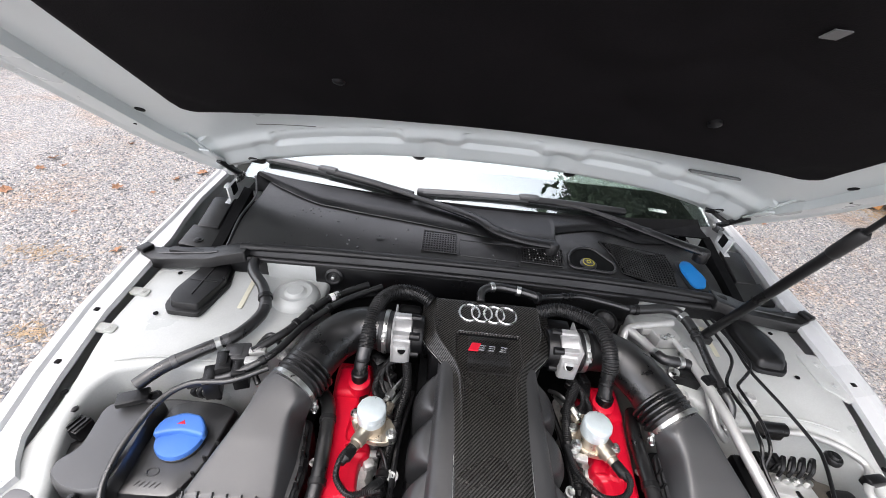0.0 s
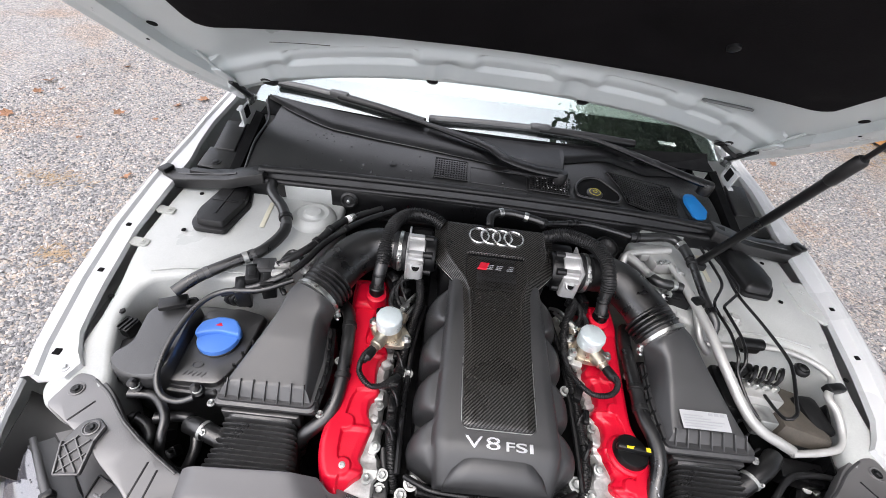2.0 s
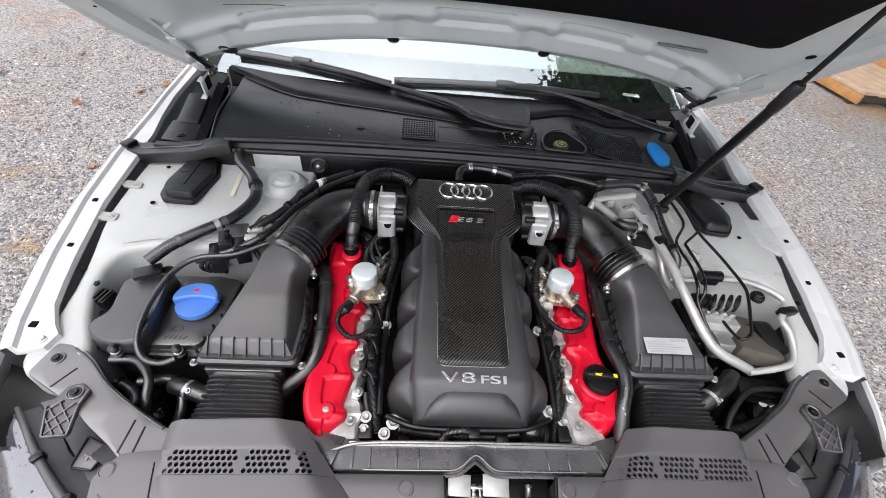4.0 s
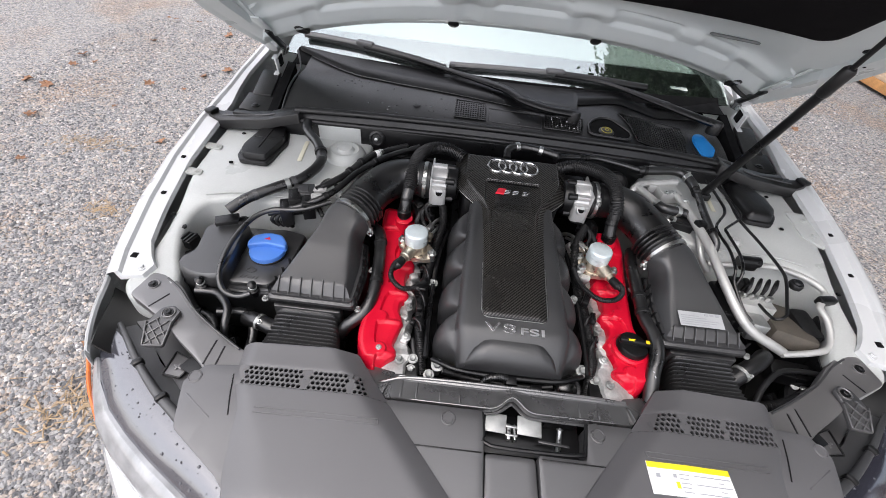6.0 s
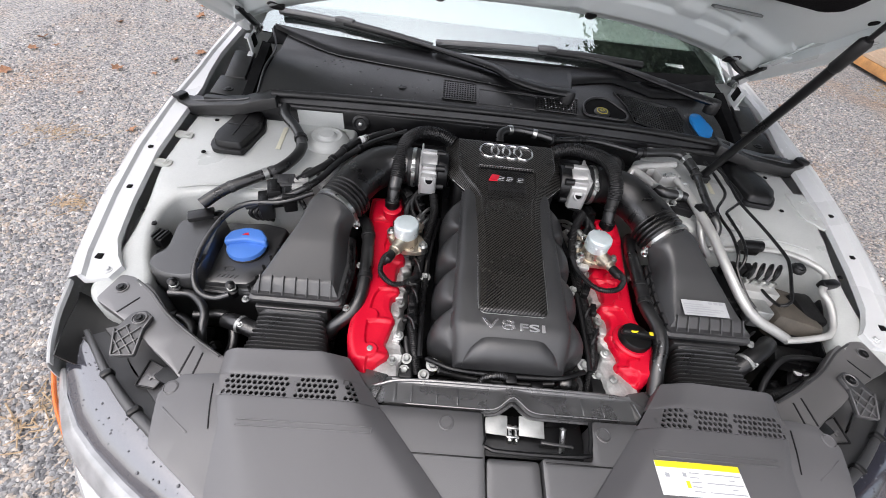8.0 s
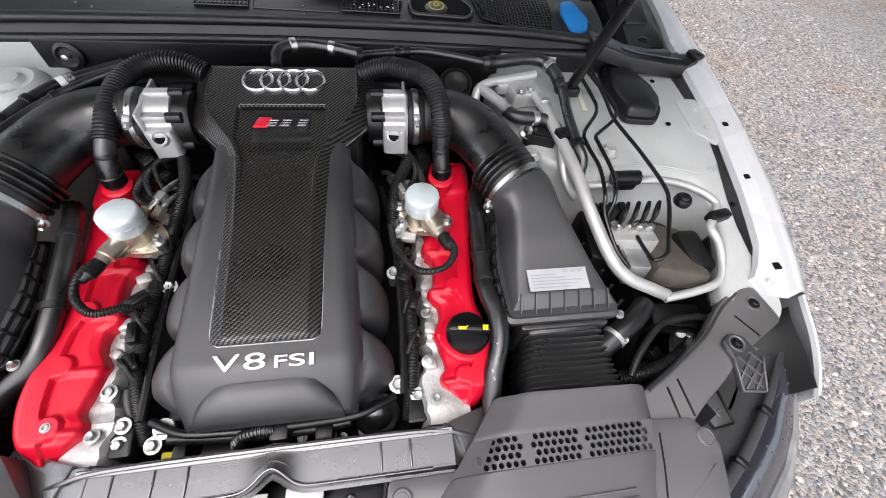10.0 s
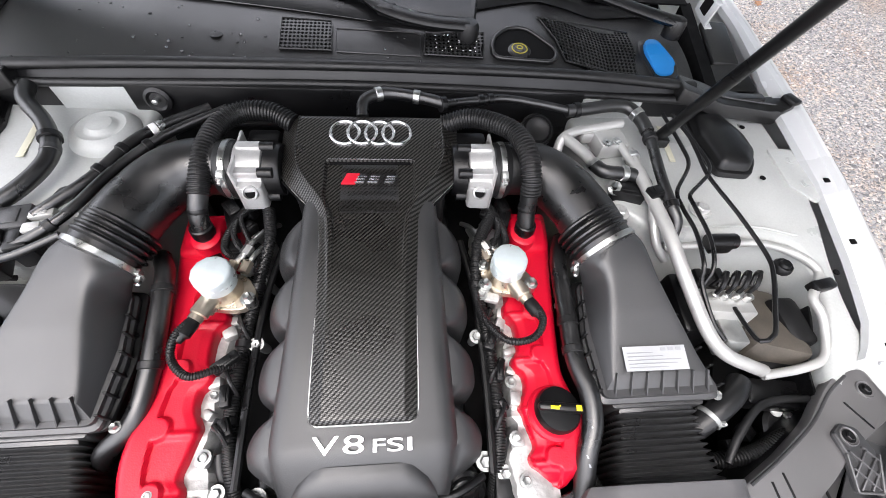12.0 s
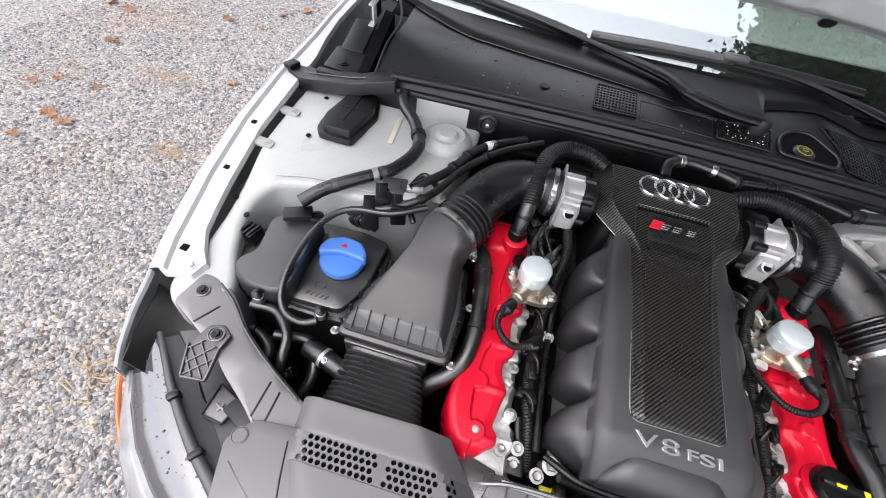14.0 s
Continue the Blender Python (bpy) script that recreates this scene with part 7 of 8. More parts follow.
# pipes and cables deep in the right front corner
hose("corner_cable", [(0.535, 0.123, 0.72), (0.563, 0.158, 0.732), (0.618, 0.198, 0.738), (0.691, 0.204, 0.738), (0.745, 0.190, 0.735)], 0.006, RUBBER, "black cable across the front corner", "cable")
hose("corner_cable", [(0.53, 0.128, 0.69), (0.60, 0.135, 0.70), (0.66, 0.155, 0.705), (0.72, 0.165, 0.70)], 0.012, RUBBER, "black ribbed hose across the front corner", rib=0.002, pitch=0.005)
horn = thing("signal_horn", (0.70, 0.175, 0.62), "black round horn deep in the front corner", "horn")
part("bell", lathe([(0.035, -0.03), (0.045, 0.0), (0.040, 0.006), (0.02, 0.01), (0.001, 0.012)], (0.70, 0.17, 0.675), (0, -0.3, 1), 24), BLACK, horn)
part("disc", lathe([(0.010, 0), (0.010, 0.004), (0.001, 0.004)], (0.678, 0.197, 0.693), (0, -0.5, 1), 16), WHITE, horn)
part("bolt", bolt((0.69, 0.185, 0.70), 0.006, 0.006), STEEL, horn)
for k in range(6):
    connector((0.60 + 0.028 * k, 0.15 + 0.02 * (k % 2), 0.655 + 0.01 * (k % 3)), (0.028, 0.022, 0.02), (15 * k, 10, 30 * k), "black connector in the front corner")

# ---- front: intakes, slam panel, latch, lamps ----
def scoop_z(x, y):
    """Height of the intake's top: a plateau with a rising rear edge and chamfered flanks."""
    ax = abs(x)
    side = ((ax - 0.228) * 0.75 - (y - 0.018) * 0.66)
    z = 0.776 + 0.03 * max(0, y - 0.052) + 0.06 * max(0, y - 0.086) - 0.055 * max(0, ax - 0.30) - 0.30 * max(0, -0.16 - y)
    z -= 0.55 * max(0, 0.034 - side)
    edge = curve([(-0.34, 0.40), (-0.17, 0.452), (-0.125, 0.47), (-0.07, 0.498), (-0.02, 0.508), (0.0145, 0.520), (0.0525, 0.526), (0.1, 0.532)], y)
    w = 0.026 + min(0.045, 0.5 * max(0, 0.005 - y))
    return z - 0.0185 * min(1, max(0, (ax - edge + w) / w)) ** 1.35


def scoop(s):
    """Grey front intake with three fields of holes."""
    t = thing("air_intake", (s * 0.38, 0.0, 0.70), "satin grey plastic air intake with rows of round holes", "air intake", "front air intakes")
    z = lambda x, y: scoop_z(x, y)
    ya, yb = 0.0145, 0.0525
    back = [(s * 0.300, 0.104), (s * 0.530, 0.100), (s * 0.524, yb), (s * 0.258, yb)]
    fwd = [(s * 0.226, ya), (s * 0.518, ya), (s * 0.505, -0.02), (s * 0.498, -0.07), (s * 0.47, -0.125), (s * 0.452, -0.17), (s * 0.43, -0.27), (s * 0.30, -0.34), (s * 0.03, -0.36), (s * 0.04, -0.20), (s * 0.111, -0.116)]
    part("rear_edge", prism(rounded(back, 0.004, 2), 0.72, lambda x, y: z(x, y) - 0.0005, 0.0004, cell=0.012), SCOOP, t)
    part("top", prism(rounded(fwd, 0.010, 3), lambda x, y: z(x, y) - 0.06, lambda x, y: z(x, y) - 0.0005, 0.0010, cell=0.012), SCOOP, t)
    # perforated field between them, row by row
    rows, pitch = 4, 0.0095
    cells = []
    for j in range(rows):
        y = ya + pitch * (j + 0.5)
        left = 0.226 + 0.032 * (y - ya) / (yb - ya) + 0.022
        n = int((0.518 - left) / pitch)
        for k in range(n):
            x = 0.520 - pitch * (k + 0.5) - (pitch / 2 if j % 2 else 0)
            solid = any(abs(x - g) < 0.0065 for g in ((0.383, 0.297) if s < 0 else (0.404, 0.327))) or x < left - (0.006 if s < 0 else -0.004) or x > 0.498
            cells.append((x, y, solid))
    holes = [(s * x, y, pitch / 2, pitch / 2) for x, y, f in cells if not f]
    part("perforated_field", perforated(holes, 0.0038, lambda x, y: z(x, y) - 0.0005, 0.005), SCOOP, t)
    bm = bmesh.new()
    for x, y, f in cells:
        if f:
            q = [bm.verts.new((s * (x + a * pitch / 2), y + b * pitch / 2, z(x, y + b * pitch / 2) - 0.0005)) for a, b in ((1, 1), (-1, 1), (-1, -1), (1, -1))]
            bm.faces.new(q)
    for q in (((0.5185, ya), (0.5195, ya), (0.525, yb), (0.5185, yb)), ((0.226, ya), (0.262, ya), (0.285, yb), (0.258, yb))):
        bm.faces.new([bm.verts.new((s * px, py, z(px, py) - 0.0008)) for px, py in q])
    tagged(part("bridge", bm, SCOOP, t), kind="stuff")
    # Near-black sheet close below the holes, coloured as the shade inside the intake.
    part("hole_shade", prism([(s * 0.228, ya), (s * 0.52, ya), (s * 0.524, yb), (s * 0.258, yb)], 0.73, lambda x, y: z(x, y) - 0.0065, 0), DARK, t)
    part("flute", merged(*[bar((s * 0.235, -0.034 + o, z(0.235, -0.034) + 0.001), (s * 0.455, -0.034 + o, z(0.455, -0.034) + 0.001), 0.0022, 0.003) for o in (0, 0.009)], bar((s * 0.235, -0.034, z(0.235, -0.034) + 0.001), (s * 0.235, -0.025, z(0.235, -0.034) + 0.001), 0.0022, 0.003)), SCOOP, t)
    part("wing_plate", prism(rounded([(s * 0.508, 0.055), (s * 0.580, 0.048), (s * 0.606, 0.012), (s * 0.580, -0.070), (s * 0.480, -0.132), (s * 0.46, -0.15), (s * 0.46, -0.02)], 0.007), 0.70, lambda x, y: 0.757 - 0.05 * max(0, abs(x) - 0.55) - 0.10 * max(0, -0.035 - y), 0.002), SCOOP, t)
    part("plate_seam", tube([(s * 0.521, 0.034, 0.7575), (s * 0.510, -0.005, 0.7575), (s * 0.498, -0.040, 0.757)], 0.0012, 6), BLACK, t)
    part("plate_crease", bar((s * 0.585, -0.012, 0.7555), (s * 0.528, -0.048, 0.7555), 0.0030, 0.0022, 0.0008), SCOOP, t)
    part("push_pin", lathe([(0.0125, 0), (0.0125, 0.0014), (0.0112, 0.0019), (0.0104, 0.0008), (0.0095, 0.0015), (0.001, 0.0015)], (s * 0.588, 0.022, 0.755), n=22), SCOOP, t)
    return t


for side in (-1, 1):
    scoop(side)

slam = thing("slam_panel", (0, -0.1, 0.70), "satin grey plastic panel over the front crossmember", "panel")
sz = lambda x, y: 0.756 + 0.06 * min(0, y + 0.02) - 0.3 * max(0, -0.2 - y)
for poly in ([(-0.24, 0.022), (-0.048, 0.022), (-0.046, -0.045), (-0.046, -0.36), (-0.24, -0.36)], [(0.24, 0.022), (0.148, 0.022), (0.136, -0.045), (0.05, -0.045), (0.05, -0.36), (0.24, -0.36)]):
    part("top", prism(rounded(poly, 0.006, 2), 0.70, sz, 0.002), SLAM, slam)
part("centre", prism(rounded([(-0.043, -0.048), (0.047, -0.048), (0.052, -0.36), (-0.048, -0.36)], 0.008), 0.70, lambda x, y: sz(x, y) - 0.008, 0.004), SLAM, slam)
for x0, x1 in ((-0.19, -0.05), (0.055, 0.20)):
    part("groove", bar((x0, -0.052, sz(0, -0.052) + 0.0008), (x1, -0.052, sz(0, -0.052) + 0.0008), 0.0025, 0.002), BLACK, slam)
for x in (-0.112, 0.163):
    part("push_pin", lathe([(0.0135, 0), (0.0135, 0.002), (0.012, 0.0026), (0.011, 0.0010), (0.0085, 0.0010), (0.008, 0.0022), (0.001, 0.0022)], (x, 0.0, 0.7555), n=22), SLAM, slam)
part("opening_rim", tube([(-0.05, 0.02, 0.752), (-0.046, -0.02, 0.752), (-0.034, -0.038, 0.752), (0.118, -0.038, 0.752), (0.136, -0.025, 0.752), (0.146, 0.02, 0.752)], 0.004, 8), BLACK, slam)
cross = thing("front_crossmember", (0, 0.05, 0.68), "black moulded crossmember behind the bonnet latch", "crossmember")
bulge = lambda u: math.exp(-((u - 0.008) / 0.022) ** 2)
deck_z = lambda u, v: 0.7500 - 0.006 * abs(u) + 0.010 * bulge(u) * (1 - v) - 0.010 * max(0, (0.07 - v) / 0.07) ** 2 - 0.0035 * (0.12 < v < 0.86) + 0.003 * max(0, (v - 0.86) / 0.14)
part("beam", sheet(lambda u, v: (u, 0.027 + 0.048 * v + 0.022 * bulge(u) * (1 - v), deck_z(u, v)), steps(-0.215, 0.235, 72), [0, 0.02, 0.045, 0.07, 0.11, 0.125, 0.25, 0.4, 0.55, 0.7, 0.85, 0.865, 0.93, 1.0], 0.012), CROSS, cross)
part("lip", tube([(u, 0.0300 + 0.022 * bulge(u), deck_z(u, 0.07) + 0.0005) for u in steps(-0.185, 0.205, 44)], 0.0018, 8), CROSS, cross)
for x in (-0.176, -0.130, -0.092, 0.140, 0.178):
    part("rib", bar((x, 0.034, deck_z(x, 0.3) + 0.001), (x, 0.070, deck_z(x, 0.3)), 0.0035, 0.0035), CROSS, cross)
part("rear_lip", tube([(-0.275, 0.058, 0.722), (-0.235, 0.066, 0.742), (-0.18, 0.0735, 0.7505), (0.0, 0.0755, 0.7520), (0.20, 0.0745, 0.7495), (0.25, 0.067, 0.741), (0.29, 0.058, 0.722)], 0.0035, 8), CROSS, cross)
for x in (-0.225, 0.245):
    part("end_ramp", prism(rounded([(x - 0.022, 0.03), (x + 0.022, 0.03), (x + 0.022, 0.082), (x - 0.022, 0.082)], 0.006), 0.70, lambda u, y, x=x: 0.747 - 0.35 * max(0, abs(u) - 0.215), 0.003), CROSS, cross)
part("wing_arm", bar((-0.23, 0.06, 0.735), (-0.33, 0.095, 0.70), 0.05, 0.02), CROSS, cross)
part("wing_arm", bar((0.24, 0.06, 0.735), (0.34, 0.095, 0.70), 0.05, 0.02), CROSS, cross)
latch = thing("bonnet_latch", (0.01, 0.0, 0.68), "zinc-plated bonnet latch in the slam panel's opening", "latch")
for x, w in ((-0.020, 0.040), (0.044, 0.046)):
    part("plate", block((x, 0.013, 0.730), (w, 0.034, 0.004), 0.001, (8, 0, -3)), ZINC, latch)
part("hook", merged(bar((-0.005, 0.012, 0.726), (0.022, 0.010, 0.726), 0.006, 0.006), bar((-0.002, -0.004, 0.724), (0.022, -0.005, 0.724), 0.005, 0.005), block((0.006, 0.003, 0.718), (0.008, 0.03, 0.012), 0.002), block((0.017, 0.003, 0.718), (0.005, 0.03, 0.012), 0.002)), STEEL, latch)
part("striker_post", lathe([(0.005, -0.03), (0.005, 0.012), (0.007, 0.013), (0.001, 0.016)], (0.100, 0.002, 0.728), (0, 0.7, 0.6), 12), STEEL, latch)
part("rail", bar((0.060, -0.010, 0.724), (0.118, -0.014, 0.724), 0.006, 0.005), SATIN, latch)
part("housing", merged(block((0.045, 0.002, 0.695), (0.20, 0.075, 0.03), 0.004), block((0.105, 0.03, 0.72), (0.06, 0.012, 0.03), 0.003)), BLACK, latch)

notice = thing("warning_label", (0.31, -0.065, 0.78), "white and yellow printed warning label on the intake", "label")
zz = lambda x, y: scoop_z(x, y) + 0.0006
part("paper", sheet(lambda u, v: (u, v, zz(u, v) + 0.0008), steps(0.229, 0.374, 8), steps(-0.091, -0.041, 5), 0.0007), WHITE, notice)
part("yellow_band", sheet(lambda u, v: (u, v, zz(u, v) + 0.0014), steps(0.2295, 0.3735, 8), [-0.0505, -0.0413], 0.0007), YELLOW, notice)
for k in range(5):
    part("print_bar", bar((0.282, -0.057 - 0.0066 * k, zz(0.3, -0.057 - 0.0066 * k) + 0.0012), (0.370 - 0.012 * (k % 2), -0.057 - 0.0066 * k, zz(0.37, -0.057 - 0.0066 * k) + 0.0012), 0.0014, 0.0006, 0), INK, notice)
part("print_mark", merged(block((0.245, -0.062, zz(0.245, -0.062) + 0.0010), (0.007, 0.006, 0.0006), 0), block((0.274, -0.060, zz(0.274, -0.06) + 0.0010), (0.006, 0.006, 0.0006), 0)), INK, notice)
part("print_mark", block((0.276, -0.074, zz(0.276, -0.074) + 0.0010), (0.006, 0.010, 0.0006), 0), YELLOW, notice)


def lamp_bracket(s):
    """The grey lock carrier arm over the lamp, with its trellis plate."""
    t = thing("lamp_bracket", (s * 0.70, 0.14, 0.74), "satin grey plastic carrier arm behind the head lamp", "bracket", "lamp brackets")
    m = BRACKET
    arm = [(0.800, 0.172), (0.788, 0.238), (0.745, 0.235), (0.712, 0.212), (0.665, 0.168), (0.60, 0.128), (0.535, 0.095), (0.505, 0.088), (0.508, 0.026), (0.565, 0.026), (0.612, 0.062), (0.66, 0.092), (0.70, 0.122), (0.755, 0.150)]
    part("arm", prism(rounded([(s * x, y) for x, y in arm], 0.010, 3), lambda x, y: 0.728 + 0.12 * (abs(x) - 0.6), lambda x, y: 0.750 + 0.13 * (abs(x) - 0.6), 0.003), m, t)
    h = lambda x: 0.750 + 0.13 * (abs(x) - 0.6)
    for x, y in ((0.771, 0.206), (0.702, 0.143)):
        q = part("screw_well", lathe([(0.0135, -0.004), (0.0135, 0.0004), (0.0125, 0.0008), (0.0110, -0.0012), (0.0085, -0.0012), (0.001, -0.0012)], (s * x, y, h(x) + (0.0006 if x > 0.75 else 0.006)), n=22), m, t)
        part("screw", bolt((s * x, y, h(x) + (0.0002 if x > 0.75 else 0.0052)), 0.0068, 0.005), BLACK, q)
    plate = [(0.722, 0.154), (0.700, 0.162), (0.680, 0.148), (0.684, 0.122), (0.680, 0.074), (0.718, 0.070), (0.734, 0.118)]
    top = lambda x, y: 0.768 - 0.22 * max(0, 0.13 - y)
    tp = part("trellis_plate", prism(rounded([(s * x, y) for x, y in plate], 0.006), lambda x, y: top(x, y) - 0.007, top, 0.002), SATIN, t)
    for (a, b), (c, d) in zip(plate[2:6], plate[3:7]):
        part("trellis_rim", bar((s * a, b, top(a, b) + 0.0012), (s * c, d, top(c, d) + 0.0012), 0.0034, 0.006), SLAM, tp)
    for (a, b), (c, d) in (((0.686, 0.076), (0.728, 0.114)), ((0.702, 0.074), (0.726, 0.098)), ((0.684, 0.092), (0.718, 0.126)), ((0.716, 0.074), (0.686, 0.104)), ((0.722, 0.090), (0.690, 0.124)), ((0.730, 0.110), (0.712, 0.128))):
        part("trellis_rib", bar((s * a, b, top(a, b) + 0.001), (s * c, d, top(c, d) + 0.001), 0.0026, 0.005), SLAM, tp)
    for (a, b), (c, d) in (((0.591, 0.050), (0.590, 0.105)), ((0.569, 0.042), (0.570, 0.095)), ((0.749, 0.150), (0.728, 0.190))):
        part("fold", bar((s * a, b, h(a) - 0.0010), (s * c, d, h(c) - 0.0010), 0.0035, 0.004, 0.001), BLACK, t)
    part("edge_rim", tube([(s * x, y, h(x) + 0.001) for x, y in ((0.752, 0.228), (0.714, 0.205), (0.664, 0.163), (0.60, 0.124), (0.540, 0.093))], 0.0024, 8), SATIN, t)
    part("side_wall", sheet(lambda u, v: (s * (0.54 + 0.21 * u - 0.01 * v), 0.090 + 0.115 * u ** 1.05 + 0.012 * v, h(0.54 + 0.21 * u) - 0.004 - 0.07 * v), steps(0, 1, 10), steps(0, 1, 2), 0.003), BLACK, t)
    part("lower_box", block((s * 0.605, 0.06, 0.715), (0.07, 0.05, 0.02), 0.003, (0, 0, s * 25)), BLACK, t)


def head_lamp(s):
    t = thing("head_lamp", (s * 0.65, -0.03, 0.60), "wet smoked head lamp with a dark upper housing", "head lamp", "head lamps")
    inner = [(0.824, 0.122), (0.770, 0.088), (0.727, 0.045), (0.645, -0.012), (0.566, -0.066), (0.475, -0.125), (0.445, -0.165)]
    outer = [(0.845, 0.074), (0.806, 0.022), (0.755, -0.028), (0.700, -0.066), (0.632, -0.106), (0.549, -0.150), (0.46, -0.195)]
    far = [(0.872, 0.064), (0.836, 0.002), (0.790, -0.055), (0.735, -0.098), (0.665, -0.142), (0.575, -0.192), (0.47, -0.24)]
    glass = []
    for (c, d), (e, g) in zip(outer, far):
        glass.append([(s * (c + (e - c) * k), d + (g - d) * k, z) for k, z in ((-0.06, 0.665), (-0.02, 0.677), (0.12, 0.678), (0.4, 0.670), (0.7, 0.652), (0.92, 0.620), (1.0, 0.56))])
    part("clear_lens", sheet(lambda u, v: glass[int(v)][int(u)], range(7), range(7), 0.003), CLEAR, t, "clear glossy outer lens")
    rings = []
    for (a, b), (c, d) in zip(inner, outer):
        rings.append([(s * (a + (c - a) * f), b + (d - b) * f, 0.712 - 0.020 * f - 0.016 * f * f + 0.008 * math.sin(f * math.pi)) for f in (0, 0.2, 0.4, 0.6, 0.8, 0.92, 1.0)] + [(s * c * 1.001, d - 0.001, 0.64), (s * c, d, 0.56), (s * (a + 0.02), b, 0.56)])
    part("lens", loft(rings), SHADE, t, "bluish smoked lens with water drops")
    rod = [(0.818, 0.132, 0.722), (0.775, 0.094, 0.727), (0.724, 0.048, 0.728), (0.657, -0.004, 0.728), (0.60, -0.040, 0.728), (0.562, -0.066, 0.726)]
    part("upper_rail", tube([(s * x, y, z) for x, y, z in rod], [0.005, 0.006, 0.007, 0.008, 0.009, 0.010], 12, flat=0.8), SATIN, t)
    part("upper_flange", sheet(lambda u, v: (s * (curve([(k / 6, p[0]) for k, p in enumerate(inner)], u) - 0.026 * v), curve([(k / 6, p[1]) for k, p in enumerate(inner)], u) + 0.022 * v, 0.714 - 0.010 * v), steps(0, 1, 18), steps(0, 1, 3), 0.004), SATIN, t)
    part("rear_housing", sheet(lambda u, v: (s * (0.80 - 0.24 * u - 0.05 * v), 0.15 - 0.19 * u + 0.03 * v, 0.706 - 0.012 * v - 0.010 * math.sin(6 * u)), steps(0, 1, 10), steps(0, 1, 4), 0.004), SLAM, t)
    flap = [(0.676, 0.038), (0.675, 0.088), (0.630, 0.070), (0.640, 0.034)]
    tray = part("bulb_cover", prism([(s * x, y) for x, y in flap], 0.690, 0.712, 0.0015), SLAM, t)
    for (a, b), (c, d) in zip(flap, flap[1:] + flap[:1]):
        part("cover_rim", bar((s * a, b, 0.713), (s * c, d, 0.713), 0.0032, 0.005), BLACK, tray)
    part("cover_grip", merged(block((s * 0.655, 0.056, 0.7135), (0.020, 0.004, 0.004), 0.001, (0, 0, s * 20)), block((s * 0.655, 0.056, 0.7135), (0.004, 0.014, 0.004), 0.001, (0, 0, s * 20))), BRACKET, tray)
    if s < 0:
        part("side_reflector", tube([(s * 0.879, 0.078, 0.660), (s * 0.838, 0.018, 0.652), (s * 0.79, -0.036, 0.640)], 0.0038, 10, flat=1.4), ORANGE, t, "orange side reflector")
    part("rail_joint", block((s * 0.722, 0.047, 0.729), (0.014, 0.020, 0.020), 0.005, (0, 0, s * 40)), BLACK, t)
    part("rail_joint", block((s * 0.640, -0.014, 0.729), (0.012, 0.022, 0.021), 0.005, (0, 0, s * 40)), BLACK, t)
    rnd = random.Random(21)
    for _ in range(90):
        k = rnd.random() * 5.98
        i, f = int(k), rnd.uniform(0.1, 0.95)
        w = k - i
        a = [inner[i][q] + (inner[i + 1][q] - inner[i][q]) * w for q in (0, 1)]
        c = [outer[i][q] + (outer[i + 1][q] - outer[i][q]) * w for q in (0, 1)]
        z = 0.712 - 0.020 * f - 0.016 * f * f + 0.008 * math.sin(f * math.pi)
        r = rnd.uniform(0.0008, 0.0018) if rnd.random() < 0.85 else rnd.uniform(0.002, 0.0032)
        part("water_drop", lathe([(r, -0.0005), (r * 0.8, r * 0.35), (r * 0.1, r * 0.5)], (s * (a[0] + (c[0] - a[0]) * f), a[1] + (c[1] - a[1]) * f, z), (s * 0.4, -0.4, 1), 8), GLASSDROP, t)


for side in (-1, 1):
    lamp_bracket(side)
    head_lamp(side)

# ---- yard: leaves, boards, trees ----
def leaf_mesh():
    bm = bmesh.new()
    pts = [(0, -0.03), (0.012, -0.018), (0.03, -0.012), (0.018, 0.0), (0.03, 0.018), (0.010, 0.016), (0, 0.036), (-0.010, 0.016), (-0.028, 0.02), (-0.018, 0.0), (-0.032, -0.010), (-0.012, -0.016)]
    mid = bm.verts.new((0, 0, 0.004))
    vs = [bm.verts.new((x, y, 0.010 + 0.008 * math.sin(7 * k))) for k, (x, y) in enumerate(pts)]
    for a, b in zip(vs, vs[1:] + vs[:1]):
        bm.faces.new((mid, a, b))
    bmesh.ops.recalc_face_normals(bm, faces=bm.faces)
    bmesh.ops.solidify(bm, geom=bm.faces[:], thickness=0.0012)
    me = bpy.data.meshes.new("leaf")
    bm.to_mesh(me)
    bm.free()
    me.materials.append(LEAF)
    return me


LEAFMESH = leaf_mesh()
rnd = random.Random(8)
for k in range(72):
    if k < 62:
        x, y = rnd.uniform(-3.6, -1.05), rnd.uniform(-0.6, 4.4)
    else:
        x, y = rnd.uniform(1.1, 4.2), rnd.uniform(0.0, 4.5)
    lf = new("leaf", LEAFMESH)
    lf.matrix_world = pose(x, y, 0.008, rnd.uniform(-15, 15), rnd.uniform(-15, 15), rnd.uniform(0, 360)) @ Matrix.Diagonal((*[rnd.uniform(0.7, 1.5)] * 3, 1))
    tagged(lf, "dry brown curled leaf lying on the gravel", "leaf", "fallen leaves")

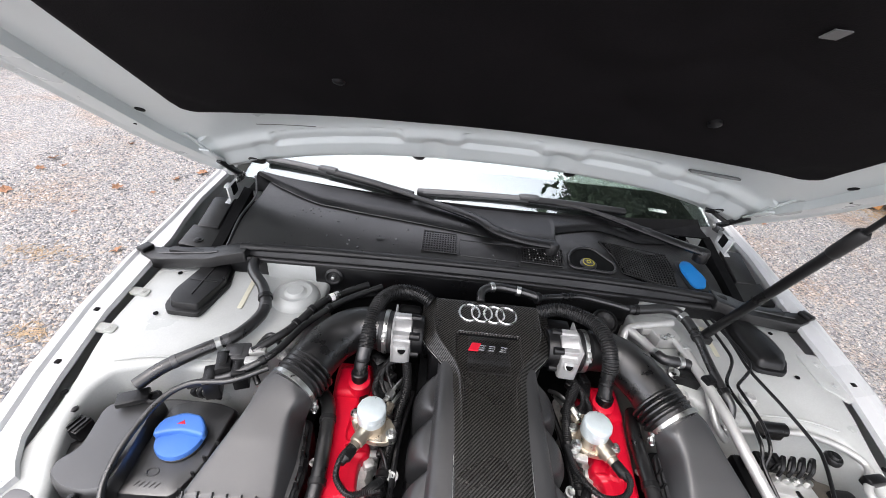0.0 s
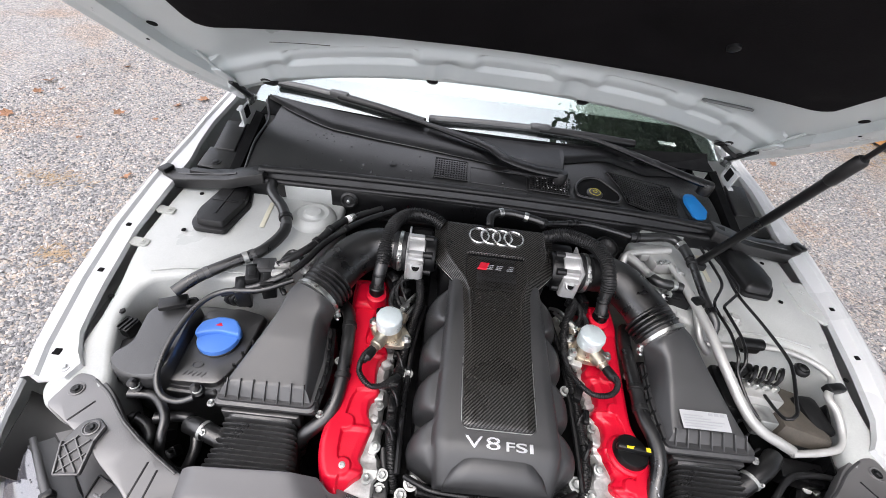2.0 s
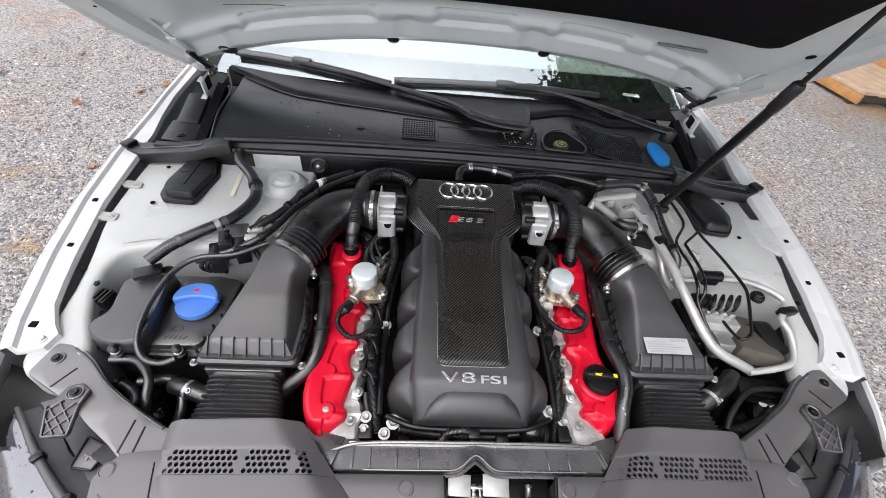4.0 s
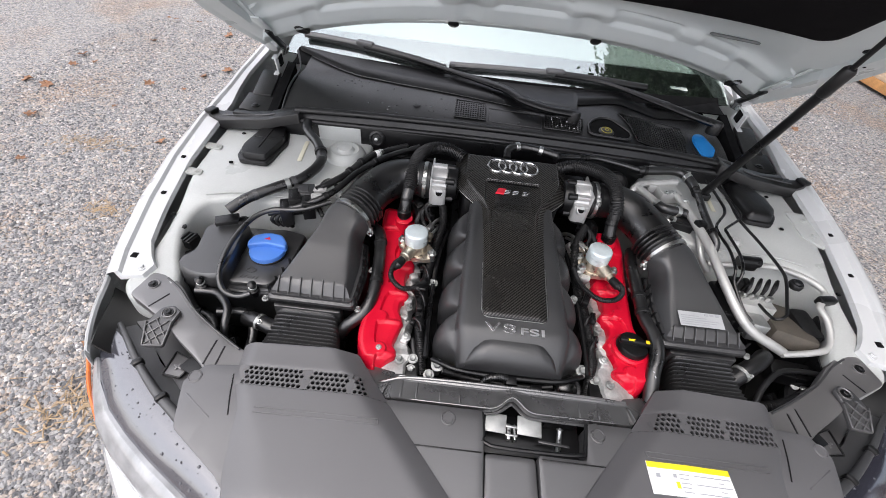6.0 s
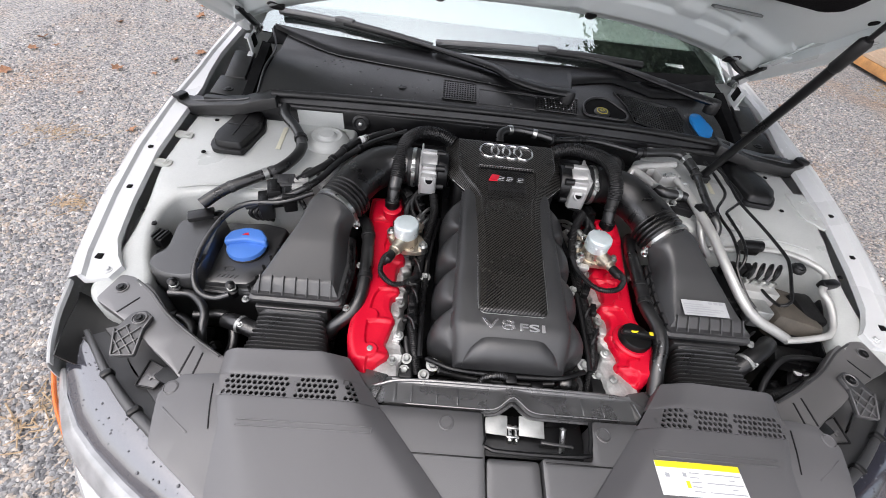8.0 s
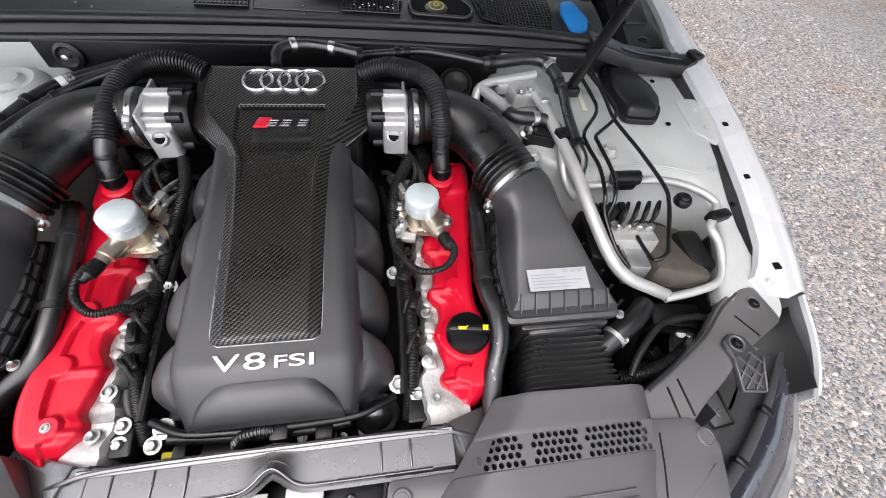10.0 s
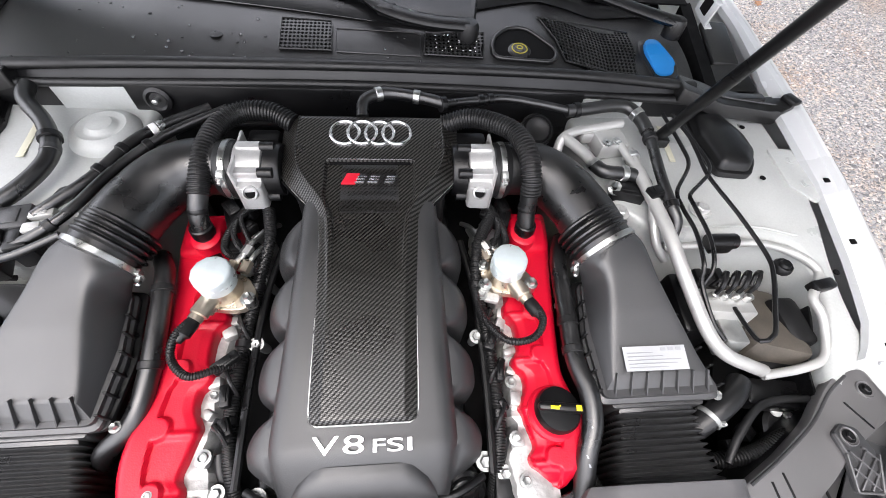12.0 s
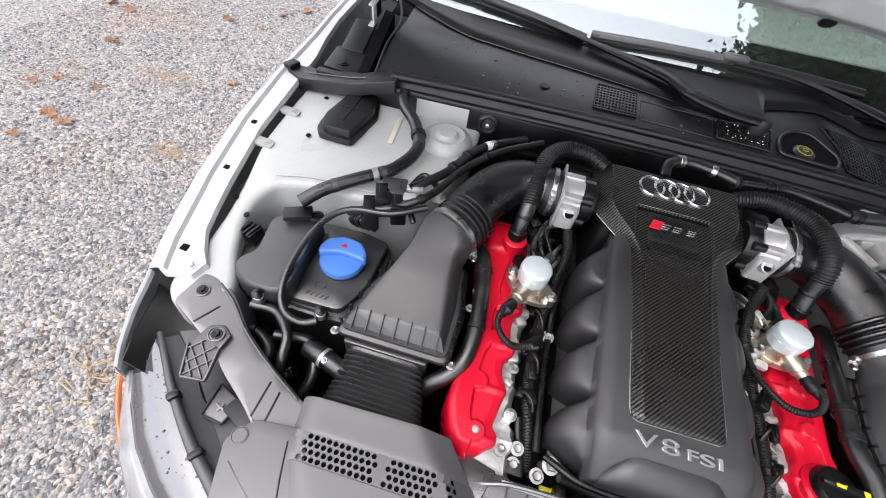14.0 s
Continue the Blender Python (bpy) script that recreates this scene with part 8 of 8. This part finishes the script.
deck = thing("wooden_step", (5.55, 5.2, 0), "stepped deck of new pine boards at the yard's edge", "deck")
for k in range(6):
    part("board", block((4.62 + 0.172 * k, 5.45, 0.152), (0.166, 3.06 + 0.05 * (k % 2), 0.036), 0.004), WOODPALE, deck)
for k in range(4):
    part("upper_board", block((5.68 + 0.172 * k, 5.45, 0.342), (0.166, 3.1, 0.036), 0.004), WOODPALE, deck)
part("fascia", block((4.550, 5.45, 0.085), (0.03, 3.06, 0.095), 0.004), WOOD, deck)
part("riser", block((5.580, 5.45, 0.245), (0.03, 3.1, 0.155), 0.004), WOOD, deck)
part("end_board", block((5.10, 4.00, 0.08), (1.0, 0.03, 0.08), 0.004), BROWN, deck)
for x in (4.60, 5.55):
    for y in (4.05, 5.4, 6.8):
        part("post", block((x, y, 0.06), (0.09, 0.09, 0.14), 0.004), BROWN, deck)


def litter(name, cx, cy, rx, ry, count, seed, material, label):
    """Loose needles and straw scattered on the yard."""
    rnd = random.Random(seed)
    verts, faces = [], []
    for _ in range(count):
        x, y, a, l, w = rnd.gauss(cx, rx * 0.45), rnd.gauss(cy, ry * 0.45), rnd.uniform(0, 6.3), rnd.uniform(0.010, 0.030), rnd.uniform(0.0012, 0.003)
        c, d, z, k = math.cos(a), math.sin(a), rnd.uniform(0.004, 0.012), len(verts)
        for e, f, h in ((-1, -1, 0), (1, -1, 0.003), (1, 1, 0.003), (-1, 1, 0), (0, 0, 0.004)):
            verts.append((x + e * l * c - f * w * d, y + e * l * d + f * w * c, z + h))
        faces += [(k, k + 1, k + 4), (k + 1, k + 2, k + 4), (k + 2, k + 3, k + 4), (k + 3, k, k + 4), (k + 3, k + 2, k + 1, k)]
    me = bpy.data.meshes.new(name)
    me.from_pydata(verts, [], faces)
    me.materials.append(material)
    tagged(new(name, me), label, "litter", kind="stuff")


litter("needle_litter", -1.37, 0.20, 0.20, 0.14, 110, 31, NEEDLE, "patch of brown conifer needles on the gravel")
litter("needle_litter", -2.43, 1.79, 0.24, 0.12, 90, 32, NEEDLE, "patch of brown conifer needles on the gravel")
litter("needle_litter", -1.95, 1.20, 0.12, 0.08, 60, 33, NEEDLE, "patch of brown conifer needles on the gravel")
litter("straw", 4.95, 3.80, 0.8, 0.5, 1500, 34, STRAW, "loose straw on the ground beside the deck")


def parked_car(x0, y0):
    """Dark car standing at the far edge of the yard."""
    t = thing("parked_car", (x0 - 2.1, y0 + 0.9, 0), "dark parked car at the far edge of the yard", "car")
    rings = []
    for x, z, w in ((0.0, 0.62, 0.72), (-0.12, 0.72, 0.82), (-1.0, 0.88, 0.88), (-2.4, 0.92, 0.90), (-3.7, 0.92, 0.88), (-4.15, 0.80, 0.80), (-4.2, 0.60, 0.74)):
        rings.append([(x0 + x, y0 + 0.9 + s * w * k, h) for s, k, h in ((-1, 0.9, 0.24), (-1, 1, 0.42), (-1, 0.98, z - 0.10), (-1, 0.88, z), (1, 0.88, z), (1, 0.98, z - 0.10), (1, 1, 0.42), (1, 0.9, 0.24))])
    part("body", loft(rings), NAVY, t)
    rings = []
    for x, z, w in ((-1.05, 0.88, 0.78), (-1.75, 1.38, 0.62), (-2.3, 1.44, 0.62), (-3.1, 1.40, 0.60), (-3.8, 0.92, 0.74)):
        rings.append([(x0 + x, y0 + 0.9 + s * w * k, h) for s, k, h in ((-1, 1.12, 0.85), (-1, 1, z), (1, 1, z), (1, 1.12, 0.85))])
    part("cabin", loft(rings), DARK, t)
    for x in (-0.85, -3.35):
        for y in (0.10, 1.70):
            w = part("wheel", lathe([(0.2, -0.1), (0.30, -0.11), (0.325, -0.07), (0.325, 0.07), (0.30, 0.11), (0.2, 0.1)], (x0 + x, y0 + y, 0.325), (0, 1, 0), 28), TYRE, t)
            part("rim", lathe([(0.21, -0.10), (0.21, 0.10), (0.05, 0.07), (0.001, 0.07)], (x0 + x, y0 + y, 0.325), (0, 1, 0), 20), SATIN, w)


parked_car(-6.2, 5.6)


def tree(x, y, tall, seed):
    """A yard tree: tapered trunk, limbs and a crown of many leaves."""
    t = thing("tree", (x, y, 0), "leafy green tree beside the yard, out of view, there for reflections", "tree", "yard trees")
    rnd = random.Random(seed)
    part("trunk", tube([(x, y, -0.05), (x + 0.1, y, tall * 0.3), (x - 0.05, y + 0.1, tall * 0.6), (x, y, tall * 0.9)], [0.22, 0.17, 0.11, 0.04], 12, 0.3), BARK, t)
    tips = []
    for k in range(16):
        a, h = rnd.uniform(0, 6.28), tall * rnd.uniform(0.3, 0.85)
        reach = (tall * 0.36) * (1.15 - h / tall) + 0.5
        tip = Vector((x + reach * math.cos(a), y + reach * math.sin(a), h + reach * rnd.uniform(0.2, 0.6)))
        part("limb", tube([(x, y, h), (Vector((x, y, h)) + tip) / 2 + Vector((0, 0, 0.15)), tip], [0.06, 0.04, 0.015], 7, 0.25), BARK, t)
        tips += [tip, (Vector((x, y, h)) + tip * 2) / 3, (Vector((x, y, h)) * 0.6 + tip * 0.4)]
    verts, faces = [], []
    for tip in tips:
        spread = rnd.uniform(0.8, 1.4)
        for _ in range(1100):
            c = tip + Vector((rnd.gauss(0, spread * 0.5), rnd.gauss(0, spread * 0.5), rnd.gauss(0, spread * 0.38)))
            q = Euler((rnd.uniform(-0.9, 0.9), rnd.uniform(-0.9, 0.9), rnd.uniform(0, 6.28))).to_matrix()
            s, k = rnd.uniform(0.10, 0.17), len(verts)
            verts += [c + q @ Vector(p) * s for p in ((-1, 0, 0), (0, -0.55, 0.15), (1, 0, 0), (0, 0.55, 0.15))]
            faces += [(k, k + 1, k + 2), (k, k + 2, k + 3)]
    me = bpy.data.meshes.new("crown")
    me.from_pydata([v - Vector((x, y, 0)) for v in verts], [], faces)
    me.materials.append(FOLIAGE)
    c = new("crown", me)
    c.parent = t
    tagged(c, kind="stuff")


# The trees at negative y are added, out of view, to darken right-hand reflections.
for x, y, tall, seed in ((8.8, 2.2, 15.0, 1), (9.6, 8.4, 15.0, 3), (9.0, 5.0, 16.0, 4), (12.5, 3.4, 17.0, 6), (8.2, -0.8, 15.0, 7), (11.0, 6.8, 17.0, 9), (8.6, -4.4, 15.0, 12)):
    tree(x, y, tall, seed)
